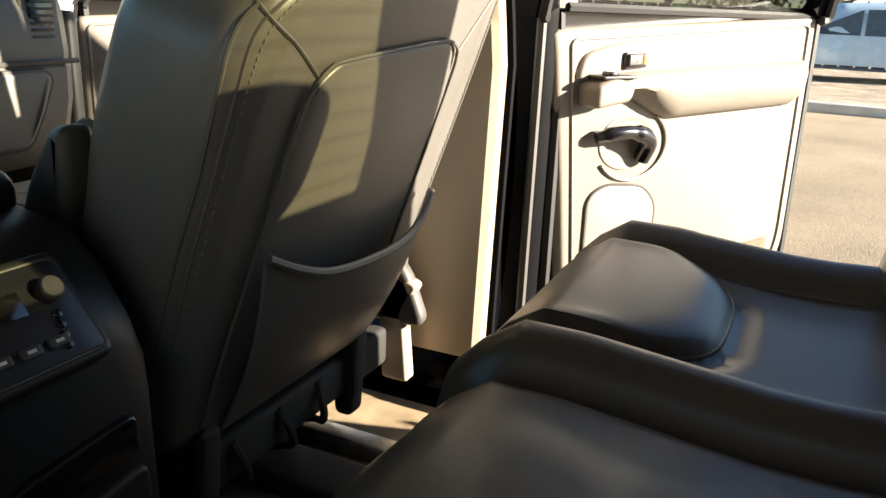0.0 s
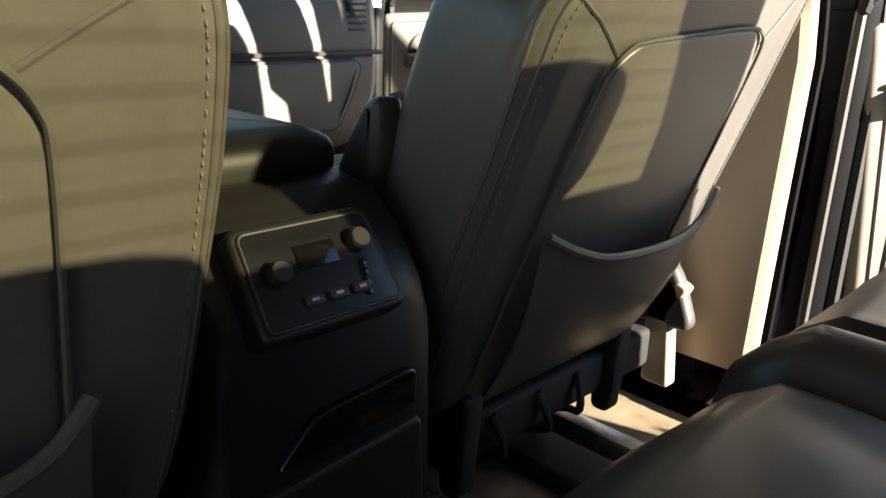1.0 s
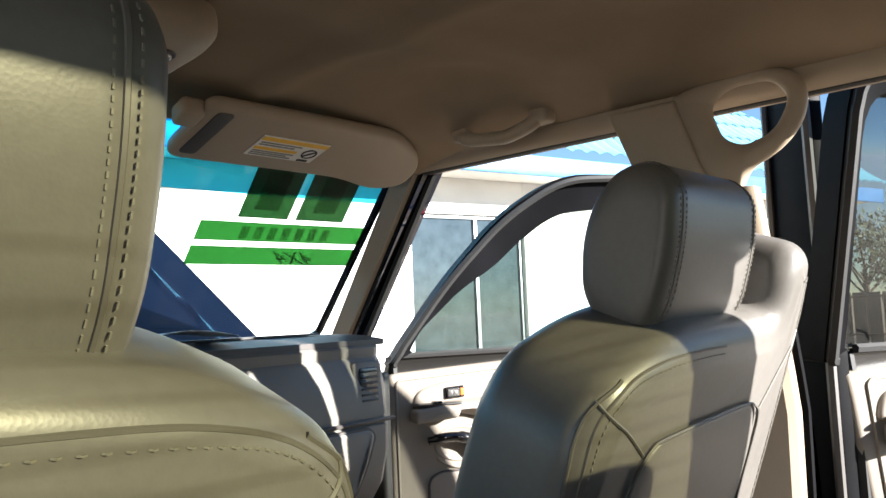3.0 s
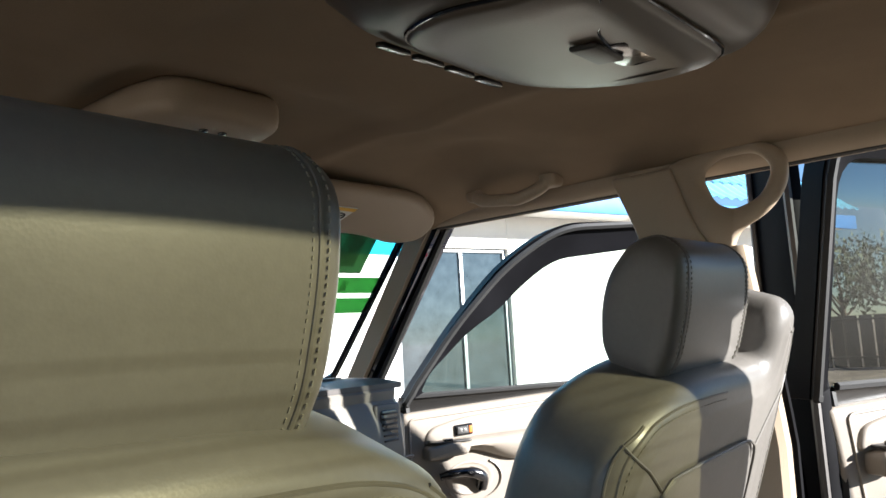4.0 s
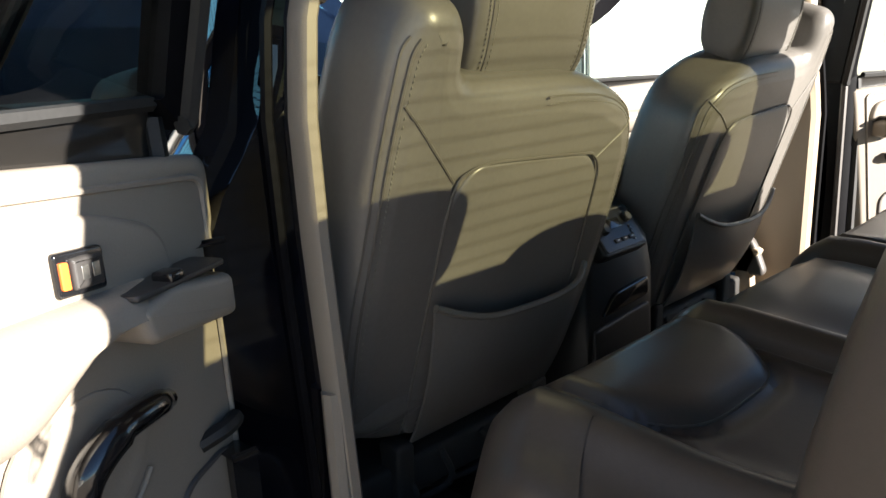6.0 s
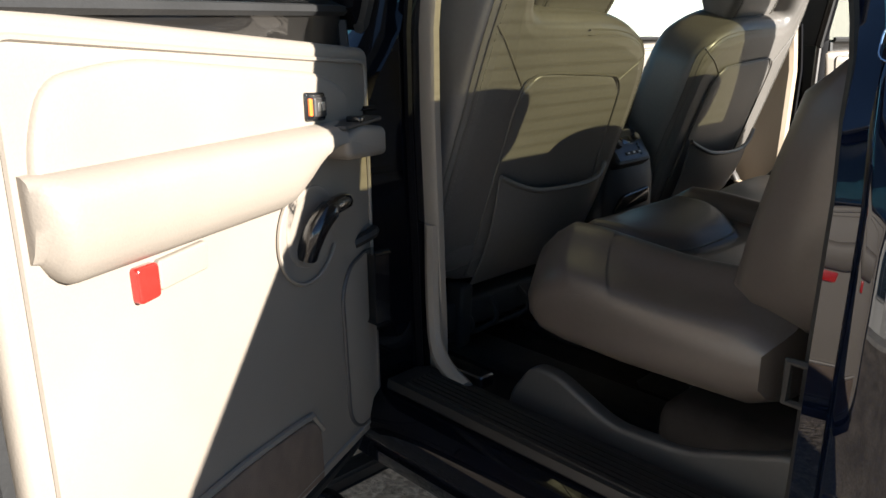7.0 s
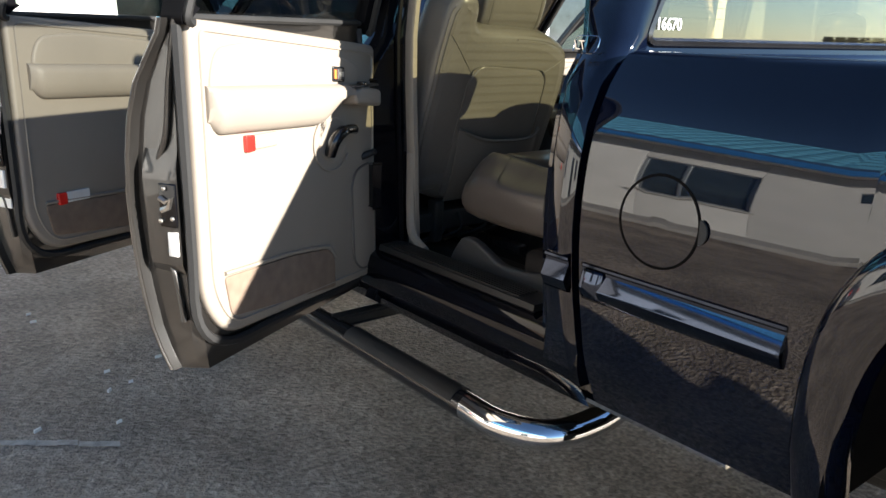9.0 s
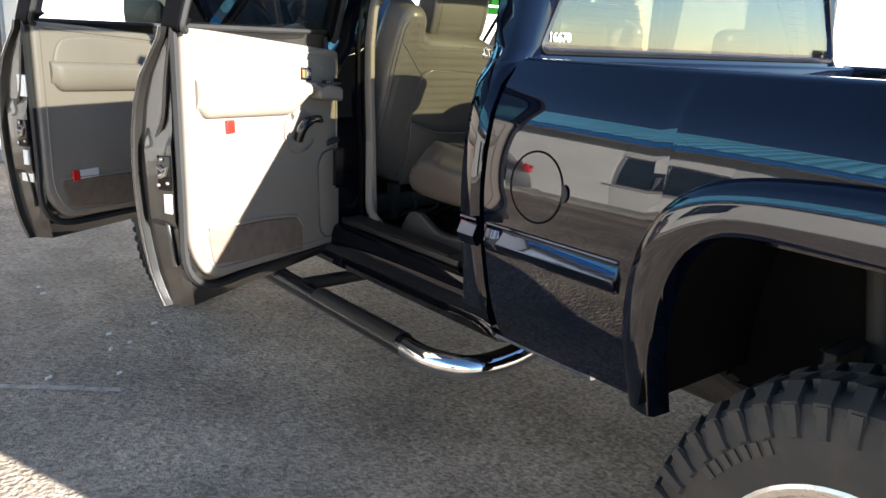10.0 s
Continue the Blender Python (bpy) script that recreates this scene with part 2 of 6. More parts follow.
def loft(rings, closed=True, caps=True, bm=None):
    bm = bm or bmesh.new()
    rs = [add_ring(bm, r) for r in rings]
    for a, b in zip(rs, rs[1:]):
        bridge(bm, a, b, closed)
    if caps and closed:
        bm.faces.new(rs[0]), bm.faces.new(rs[-1])
    return bm


def tube(pts, r, n=8, bm=None, closed=False):
    """A round bar along pts; r is one radius, or one for each point."""
    bm = bm or bmesh.new()
    pts = [Vector(p) for p in pts]
    m = len(pts)
    rad = r if isinstance(r, (list, tuple)) else [r] * m
    rings, ref = [], None
    for i, p in enumerate(pts):
        a, b = (pts[(i - 1) % m], pts[(i + 1) % m]) if closed else (pts[max(0, i - 1)], pts[min(m - 1, i + 1)])
        d = (b - a).normalized()
        if ref is None:
            ref = d.orthogonal().normalized()
        ref = (ref - d * ref.dot(d)).normalized()
        side = d.cross(ref)
        rings.append([p + (ref * math.cos(k * math.tau / n) + side * math.sin(k * math.tau / n)) * rad[i] for k in range(n)])
    rs = [add_ring(bm, q) for q in rings]
    for a, b in zip(rs, rs[1:]):
        bridge(bm, a, b)
    if closed:
        bridge(bm, rs[-1], rs[0])
    else:
        bm.faces.new(rs[0]), bm.faces.new(rs[-1])
    return bm


def curve_pts(ctrl, n=8, closed=False):
    """Catmull-Rom through the control points."""
    c = [Vector(p) for p in ctrl]
    m, out = len(c), []
    for i in range(m if closed else m - 1):
        p0 = c[(i - 1) % m] if closed or i > 0 else c[0]
        p1, p2 = c[i], c[(i + 1) % m]
        p3 = c[(i + 2) % m] if closed or i + 2 < m else c[-1]
        for k in range(n):
            t = k / n
            out.append(0.5 * ((2 * p1) + (p2 - p0) * t + (2 * p0 - 5 * p1 + 4 * p2 - p3) * t * t + (3 * p1 - p0 - 3 * p2 + p3) * t ** 3))
    if not closed:
        out.append(c[-1])
    return out


def round_poly(pts, radius, segs=5):
    """A 2D polygon with its corners rounded; radius is one number or one for each corner."""
    n, out = len(pts), []
    rad = radius if isinstance(radius, (list, tuple)) else [radius] * n
    for i in range(n):
        p, a, b = Vector(pts[i]), Vector(pts[i - 1]), Vector(pts[(i + 1) % n])
        r = min(rad[i], (a - p).length * 0.45, (b - p).length * 0.45)
        s, e = p + (a - p).normalized() * r, p + (b - p).normalized() * r
        for k in range(segs + 1):
            t = k / segs
            out.append((1 - t) ** 2 * s + 2 * t * (1 - t) * p + t * t * e)
    return out


def resample(pts, step):
    """A closed 2D outline at even steps."""
    out, n = [], len(pts)
    for i in range(n):
        a, b = Vector(pts[i]), Vector(pts[(i + 1) % n])
        k = max(1, round((b - a).length / step))
        out += [a.lerp(b, j / k) for j in range(k) if (b - a).length > 1e-6]
    return out


def slab(outline, depth, r, place, crown=0.0, inset=0.05, segs=4, back_r=None, step=0.015):
    """A cushion or panel: a 2D outline given depth, with rounded rims and slightly crowned faces. place(u, v, w) gives the point; w=0 is the near face."""
    pts = resample(outline, step)
    n = len(pts)
    area = sum(pts[i].x * pts[(i + 1) % n].y - pts[(i + 1) % n].x * pts[i].y for i in range(n))
    if area < 0:
        pts.reverse()
    norm = []
    for i in range(n):
        d = pts[(i + 1) % n] - pts[i - 1]
        norm.append(Vector((-d.y, d.x)).normalized())
    for _ in range(3):
        norm = [(norm[i - 1] + norm[i] * 2 + norm[(i + 1) % n]).normalized() for i in range(n)]
    def off(o):
        return [p + q * o for p, q in zip(pts, norm)]
    br = r if back_r is None else back_r
    rows = []
    if crown:
        rows += [(r + inset, -crown), (r + inset * 0.5, -crown * 0.75)]
    for k in range(segs + 1):
        a = k / segs * math.pi / 2
        rows.append((r * (1 - math.sin(a)), r * (1 - math.cos(a))))
    for k in range(segs + 1):
        a = k / segs * math.pi / 2
        rows.append((br * (1 - math.cos(a)), depth - br * (1 - math.sin(a))))
    return loft([[place(q.x, q.y, w) for q in off(o)] for o, w in rows])


def rbox(a, b, r=0.01, place=None, segs=3):
    """A box from corner a to corner b with rounded edges."""
    a, b = Vector(a), Vector(b)
    bm = bmesh.new()
    bmesh.ops.create_cube(bm, size=1)
    for v in bm.verts:
        v.co = Vector(((a[i] + b[i]) / 2 + v.co[i] * (b[i] - a[i]) for i in range(3)))
    r = min(r, min(abs(b[i] - a[i]) for i in range(3)) * 0.49)
    if r > 0:
        bmesh.ops.bevel(bm, geom=bm.edges[:], offset=r, segments=segs, profile=0.5, affect="EDGES")
    if place:
        for v in bm.verts:
            v.co = place(*v.co)
    return bm


def sheet(us, vs, fn, bm=None, thick=None):
    """A grid of fn(u, v); with thick (a vector or a function) it gets a second skin and closed rims."""
    bm = bm or bmesh.new()
    g = [[bm.verts.new(fn(u, v)) for v in vs] for u in us]
    for i in range(len(us) - 1):
        for j in range(len(vs) - 1):
            bm.faces.new((g[i][j], g[i + 1][j], g[i + 1][j + 1], g[i][j + 1]))
    if thick is not None:
        t = Vector(thick)
        h = [[bm.verts.new(v.co + t) for v in row] for row in g]
        for i in range(len(us) - 1):
            for j in range(len(vs) - 1):
                bm.faces.new((h[i][j], h[i][j + 1], h[i + 1][j + 1], h[i + 1][j]))
        rim = [(i, 0) for i in range(len(us))] + [(len(us) - 1, j) for j in range(1, len(vs))]
        rim += [(i, len(vs) - 1) for i in range(len(us) - 2, -1, -1)] + [(0, j) for j in range(len(vs) - 2, 0, -1)]
        for k in range(len(rim)):
            (a, b), (c, d) = rim[k], rim[(k + 1) % len(rim)]
            bm.faces.new((g[a][b], g[c][d], h[c][d], h[a][b]))
    return bm


def span(a, b, n):
    return [a + (b - a) * i / n for i in range(n + 1)]


def lerp_table(table, z):
    if z <= table[0][0]:
        return table[0][1]
    for (a, p), (b, q) in zip(table, table[1:]):
        if z <= b:
            t = (z - a) / (b - a)
            return p + (q - p) * t
    return table[-1][1]


def disc(c, axis, r, h, n=24, bevel=0.15, bm=None):
    """A round button or lens with a softened rim."""
    bm = bm or bmesh.new()
    c, axis = Vector(c), Vector(axis).normalized()
    e1 = axis.orthogonal().normalized()
    e2 = axis.cross(e1)
    rings = [[c + axis * w + (e1 * math.cos(k * math.tau / n) + e2 * math.sin(k * math.tau / n)) * q for k in range(n)]
             for q, w in ((r, 0), (r, h * 0.7), (r * (1 - bevel * 0.4), h * 0.92), (r * (1 - bevel), h))]
    return loft(rings, bm=bm)

# ---- ground and surroundings ----
def ground_sheet():
    rs = [0, 1.5, 3, 5, 8, 12, 20, 40, 80, 160, 400, 900]
    bm = bmesh.new()
    rings = [[bm.verts.new((r * math.cos(k * math.tau / 48), r * math.sin(k * math.tau / 48), 0)) for k in range(48)] for r in rs[1:]]
    c = bm.verts.new((0, 0, 0))
    for k in range(48):
        bm.faces.new((c, rings[0][k], rings[0][(k + 1) % 48]))
    for a, b in zip(rings, rings[1:]):
        bridge(bm, a, b)
    return tagged(part("ground", bm, ASPHALT), "worn dark grey asphalt yard under the truck", "ground", kind="structure")


ground_sheet()
# paler, sunbaked concrete lot to the right, laid a little above the asphalt
tagged(part("pavement", rbox((1.9, -14, -0.05), (12.0, 9, 0.012), 0.005), LOT), "sunbaked pale concrete lot beside the truck", "pavement", kind="structure")
tagged(part("kerb", rbox((12.0, -14, -0.05), (12.35, 3.0, 0.14), 0.02), CONCRETE), "worn concrete kerb at the edge of the lot", "kerb", kind="structure")
road_mark = bmesh.new()
for k in range(9):
    x0, y0 = -1.95 + k * 0.055, 2.02 - k * 0.042 + random.uniform(-0.01, 0.01)
    road_mark.faces.new([road_mark.verts.new((x0 + a, y0 + b, 0.004)) for a, b in ((0, 0), (0.055, -0.042), (0.064, -0.006), (0.01, 0.035))])
tagged(part("road_marking", road_mark, FADED), "faded remains of a painted line on the asphalt", "road marking", kind="structure")
chips = bmesh.new()
for x, y, a in ((-1.317, 2.27, 0.2), (-1.648, 1.915, 0.6), (-1.406, 1.816, 0.5), (-1.426, 3.138, 0.1), (-1.43, 3.02, 0.1), (-1.36, 2.09, 0.9), (-1.27, 2.12, 0.3), (-1.1, 2.3, 0.2)):
    m = pose(x, y, 0.006, 0, 0, math.degrees(a))
    s = random.uniform(0.3, 0.6)
    top = [m @ Vector((u * s, v * s, 0.004)) for u, v in ((-0.028, -0.007), (0.02, -0.009), (0.028, 0.004), (-0.02, 0.009))]
    low = [m @ Vector((u * s * 1.1, v * s * 1.1, -0.006)) for u, v in ((-0.028, -0.007), (0.02, -0.009), (0.028, 0.004), (-0.02, 0.009))]
    loft([low, top], bm=chips)
tagged(part("litter_chips", chips, WHITE_LABEL), "small white chips scattered on the asphalt", "litter", kind="stuff")

# the white building: eave line from far left to its right end
WALL_DIR = Vector((0.968, -0.25, 0))
EAVE0 = Vector((6.46, 6.13, 0))


def building(eave, along, start, end, holes, posts, label):
    """A low wing: s runs along its eave, w behind the eave, z up."""
    inward = Vector((-along.y, along.x, 0))
    def wall_pt(s, w, z):
        return eave + along * s + inward * w + Vector((0, 0, z))
    b = empty("building", wall_pt(0, 0.7, 0))
    o = Vector(b.location)
    def P(s, w, z):
        return wall_pt(s, w, z) - o
    def block(name, s0, s1, w0, w1, z0, z1, mat, r=0.01, label=""):
        return part(name, rbox((s0, w0, z0), (s1, w1, z1), r, P), mat, b, label)
    edges = [start]
    for h in holes:
        block("wall", edges[-1], h[0], 0.7, 0.95, 0, 3.3, STUCCO)
        if h[2] > 0:
            block("wall", h[0], h[1], 0.7, 0.95, 0, h[2], STUCCO)
        block("wall", h[0], h[1], 0.7, 0.95, h[3], 3.3, STUCCO)
        edges.append(h[1])
        s0, s1, z0, z1 = h
        f = part("window_frame", rbox((s0, 0.76, z0), (s1, 0.80, z0 + 0.05), 0.008, P), ALU, b)
        for a0, a1, c0, c1 in ((s0, s1, z1 - 0.05, z1), (s0, s0 + 0.05, z0 + 0.05, z1 - 0.05), (s1 - 0.05, s1, z0 + 0.05, z1 - 0.05), ((s0 + s1) / 2 + 0.1, (s0 + s1) / 2 + 0.15, z0 + 0.05, z1 - 0.05)):
            part("frame_bar", rbox((a0, 0.755, c0), (a1, 0.80, c1), 0.006, P), ALU, f)
        part("pane", rbox((s0 + 0.04, 0.785, z0 + 0.04), (s1 - 0.04, 0.793, z1 - 0.04), 0, P), WINDOW_DARK, f)
        if z0 > 0.3:
            block("window_sill", s0 - 0.05, s1 + 0.05, 0.64, 0.71, z0 - 0.06, z0 - 0.004, CONCRETE)
    block("wall", edges[-1], end, 0.7, 0.95, 0, 3.3, STUCCO)
    block("end_wall", end - 0.24, end, 0.96, 7.0, 0, 3.3, STUCCO)
    block("soffit", start - 0.2, end + 0.55, 0.06, 0.69, 3.02, 3.06, STUCCO)
    block("fascia", start - 0.2, end + 0.55, 0.0, 0.05, 2.98, 3.22, FASCIA_BLUE)
    for s in posts:
        part("post", loft([[P(s + 0.1 * math.cos(a), 0.35 + 0.1 * math.sin(a), z) for a in span(0, math.tau, 16)[:-1]] for z in (0.0, 3.0)]), STUCCO, b)
    block("plinth", start, end, -0.55, 0.69, 0.0, 0.13, CONCRETE, 0.02)
    # corrugated roof in separate tile courses, each with its wave
    nwave = round((end - start) / 0.24)
    for c in range(7):
        w0, z0 = 0.0 + c * 0.42 - 0.06, 3.24 + c * 0.36
        bm = bmesh.new()
        us = span(start - 0.2, end + 0.6 - c * 0.34, nwave * 6)
        def f(u, v):
            wave = 0.05 * abs(math.sin(math.pi * (u + 30) / 0.24)) ** 0.8
            return P(u, w0 + 0.47 * v, z0 + 0.36 * v * 1.12 + wave + (0.05 if v < 0.5 else 0))
        sheet(us, [0, 0.5, 1], f, bm)
        part("roof_course", bm, ROOF_BLUE, b)
    block("hip_ridge", start - 0.2, end - 1.8, 2.9, 3.1, 5.74, 5.86, ROOF_BLUE, 0.04)
    return tagged(b, label, "building")


building(EAVE0, WALL_DIR, -22.0, 7.9, [(-15.6, -13.9, 0.7, 2.35), (-11.8, -10.2, 0.0, 2.3), (-8.6, -7.35, 0.55, 2.4), (-0.7, 1.0, 0.42, 2.58), (3.2, 5.2, 0.9, 2.4)], (-19.0, -13.0, -7.1), "white stucco building with a blue corrugated metal roof")
# a second wing across the yard, mirrored in the truck's flank
building(Vector((-6.8, 3.0, 0)), Vector((0.37, 0.929, 0)), -16.0, 6.0, [(-9.5, -7.5, 0.9, 2.3), (-6.0, -4.4, 0.0, 2.3), (0.1, 1.35, 1.0, 2.35), (3.4, 4.8, 1.0, 2.4)], (), "white stucco wing with a blue roof across the yard")


def car(name, label, paint, at, turn, length, height, width=1.8):
    """A parked vehicle: lofted body with a glasshouse, windows, wheels and lamps."""
    c = empty(name, at)
    c.rotation_euler = (0, 0, radians(turn))
    hw, L = width / 2, length
    belt = height * 0.58
    prof = [(-L / 2, 0.85, 0), (-L / 2 + 0.25, height * 0.96, 0), (-L * 0.2, height, 0), (L * 0.08, height * 0.97, 0), (L * 0.22, belt + 0.04, 0), (L * 0.42, belt - 0.06, 0), (L / 2, 0.75, 0)]
    xs = span(-L / 2, L / 2, 44)
    top = [(p[0], p[1]) for p in prof]
    rings = []
    for x in xs:
        zt = lerp_table(top, x)
        end = max(0.0, abs(x) / (L / 2) - 0.9) * 1.4
        ring = []
        for k in range(20):
            a = k / 19 * math.pi
            yy, zz = -math.cos(a), math.sin(a)
            yq = math.copysign(abs(yy) ** 0.35, yy) * hw * (1 - end)
            zq = 0.34 + (zt - 0.34) * zz ** 0.42
            tum = max(0.0, zq - belt) / max(0.2, height - belt) * 0.12
            ring.append((x, yq * (1 - tum), zq))
        rings.append(ring)
    part("body", loft(rings), paint, c)
    g0, g1 = -L * 0.40, L * 0.17
    n = 3
    for s in (-1, 1):
        for k in range(n):
            a, b = g0 + (g1 - g0) * k / n + 0.04, g0 + (g1 - g0) * (k + 1) / n - 0.04
            za, zb = (min(lerp_table(top, q) - 0.14, height - 0.14) for q in (a, b))
            za, zb = max(za, belt + 0.08), max(zb, belt + 0.05)
            y0, y1 = s * (hw * 0.985), s * (hw * 0.915)
            bm = loft([[(a, y0, belt), (b, y0, belt), (b, y1, zb), (a, y1, za)], [(a, y0 + s * 0.012, belt), (b, y0 + s * 0.012, belt), (b, y1 + s * 0.014, zb), (a, y1 + s * 0.014, za)]])
            part("side_window", bm, WINDOW_DARK, c)
        for x in (-L * 0.31, L * 0.32):
            w = part("wheel", tube([(x, s * (hw - 0.2), 0.33), (x, s * (hw + 0.02), 0.33)], 0.33, 28), TYRE, c)
            part("hubcap", disc((x, s * (hw + 0.02), 0.33), (0, s, 0), 0.2, 0.03), RIM, w)
        part("headlight", rbox((L / 2 - 0.09, s * hw * 0.55 - 0.16, 0.66), (L / 2 + 0.02, s * hw * 0.55 + 0.16, 0.8), 0.03), CLEAR_LENS, c)
        part("tail_light", rbox((-L / 2 - 0.02, s * hw * 0.8 - 0.08, 0.8), (-L / 2 + 0.08, s * hw * 0.8 + 0.08, 1.1), 0.03), RED, c)
    fx = [(x, lerp_table(top, x)) for x in (L * 0.10, L * 0.205)]
    bm = loft([[(fx[0][0], -hw * 0.66, fx[0][1] + 0.006), (fx[0][0], hw * 0.66, fx[0][1] + 0.006), (fx[1][0], hw * 0.70, fx[1][1] + 0.006), (fx[1][0], -hw * 0.70, fx[1][1] + 0.006)],
               [(fx[0][0], -hw * 0.66, fx[0][1] - 0.03), (fx[0][0], hw * 0.66, fx[0][1] - 0.03), (fx[1][0], hw * 0.70, fx[1][1] - 0.03), (fx[1][0], -hw * 0.70, fx[1][1] - 0.03)]])
    part("windscreen", bm, WINDOW_DARK, c)
    part("bumper", rbox((L / 2 - 0.05, -hw * 0.92, 0.36), (L / 2 + 0.07, hw * 0.92, 0.58), 0.04), DARK_PLASTIC, c)
    return tagged(c, label, "car")


car("parked_car", "dark grey car parked before the white wing", GREY_CAR, (-3.9, 6.2, 0), 68, 4.6, 1.6)
car("parked_car", "pale blue estate car parked across the lot", SUV_PAINT, (19.5, 0.2, 0), 100, 4.6, 1.65)


def tree(at, height, spread, seed):
    rnd = random.Random(seed)
    t = empty("tree", at)
    limbs = tube([(0, 0, 0), (0.05, 0.02, height * 0.25), (-0.02, 0.05, height * 0.5)], [0.16, 0.12, 0.07], 8)
    tips = []
    for k in range(9):
        a, z0 = k * 2.4, height * rnd.uniform(0.28, 0.5)
        tip = Vector((math.cos(a) * spread * rnd.uniform(0.4, 0.9), math.sin(a) * spread * rnd.uniform(0.4, 0.9), height * rnd.uniform(0.55, 0.95)))
        tube(curve_pts([(0, 0, z0), tip * 0.5 + Vector((0, 0, z0 * 0.4)), tip], 4), [0.05 - 0.004 * i for i in range(9)], 5, bm=limbs)
        tips.append(tip)
    part("trunk", limbs, BARK, t)
    bm = bmesh.new()
    for _ in range(1500):
        c = rnd.choice(tips) + Vector((rnd.gauss(0, 0.35), rnd.gauss(0, 0.35), rnd.gauss(0, 0.3)))
        q = Euler((rnd.uniform(0, 6), rnd.uniform(0, 6), rnd.uniform(0, 6))).to_matrix()
        s = rnd.uniform(0.06, 0.13)
        bm.faces.new([bm.verts.new(c + q @ Vector(p) * s) for p in ((-1, 0, 0), (0, -0.45, 0.1), (1, 0, 0), (0, 0.45, 0.1))])
    part("crown", bm, LEAF, t)
    return tagged(t, "scrubby tree with thin dry foliage behind the fence", "tree", group="trees behind the lot")


for k, (x, y, h) in enumerate(((27, 5.5, 3.6), (29, 8.0, 4.6), (28, 3.2, 3.0), (30, 0.4, 4.0), (27, -3.0, 3.2))):
    tree((x, y, 0), h, 1.9, 10 + k)
fence = empty("fence", (24.5, 0, 0))
part("rail", rbox((-0.03, -12, 1.35), (0.03, 14, 1.42), 0.01), FENCE, fence)
part("rail", rbox((-0.03, -12, 0.25), (0.03, 14, 0.32), 0.01), FENCE, fence)
for k in range(66):
    part("slat", rbox((0.035, -12 + k * 0.395, -0.01), (0.06, -11.66 + k * 0.395, 1.5), 0.005), FENCE, fence)
tagged(fence, "dark slatted fence at the far side of the lot", "fence")
banner = part("banner", sheet(span(0, 1, 6), span(0, 1, 3), lambda u, v: (24.455 + 0.012 * math.sin(u * 9), 4.9 - 0.9 * u, 1.12 + 0.3 * v + 0.03 * math.sin(u * 5)), thick=(-0.01, 0, 0)), GREEN_SIGN)
tagged(banner, "bright green banner hanging on the dark fence", "banner")

# ---- the pickup truck: shell ----
SIDE = [(0.575, 0.855), (0.62, 0.885), (0.72, 0.925), (0.87, 0.955), (0.98, 0.966), (1.03, 0.967), (1.08, 0.964), (1.12, 0.960), (1.16, 0.953), (1.20, 0.945), (1.24, 0.931), (1.275, 0.912), (1.305, 0.889), (1.33, 0.868), (1.345, 0.860), (1.45, 0.838), (1.6, 0.795), (1.70, 0.755), (1.78, 0.69), (1.83, 0.61)]


def xs(z):
    return sum(lerp_table(SIDE, z + d) * k for d, k in ((-0.024, 1), (-0.012, 2), (0, 3), (0.012, 2), (0.024, 1))) / 9


truck = empty("pickup_truck", (0, 0, 0))
tagged(truck, "dark blue crew cab pickup truck, doors and bonnet open", "pickup truck")
CAB_BACK, BED_FRONT, EDGE_C = 0.185, 0.152, 0.275


def bp(z):
    return 0.075 * min(1, max(0, (z - 1.22) / 0.2))


def post(name, side, zs, poly, mat, label=""):
    """An upright: at each height the plan poly(z) gives (inset from the body side, y)."""
    return part(name, loft([[(side * (xs(z) - i), y, z) for i, y in poly(z)] for z in zs]), mat, truck, label)


def c_edge(z):
    return lerp_table([(0.60, 0.33), (0.70, 0.285), (0.75, 0.270), (0.80, 0.262), (0.90, 0.255), (1.0, 0.252), (1.1, 0.252), (1.2, 0.257), (1.3, 0.276), (1.4, 0.305), (1.5, 0.325), (1.8, 0.36)], z)


def thin(s, z):
    """The corner panel's outer face stands further in above the belt."""
    k = belt(z)
    return 0.022 + 0.028 * k + 0.06 * min(1, max(0, (z - 1.38) / 0.2)) if s > 0 else 0.022 * k


def belt(z):
    return min(1, max(0, (z - 1.28) / 0.1))


def xt(z):
    return lerp_table([(0.70, 0.715), (1.0, 0.728), (1.2, 0.738), (1.35, 0.740), (1.45, 0.729), (1.55, 0.700), (1.65, 0.665), (1.73, 0.628)], z)


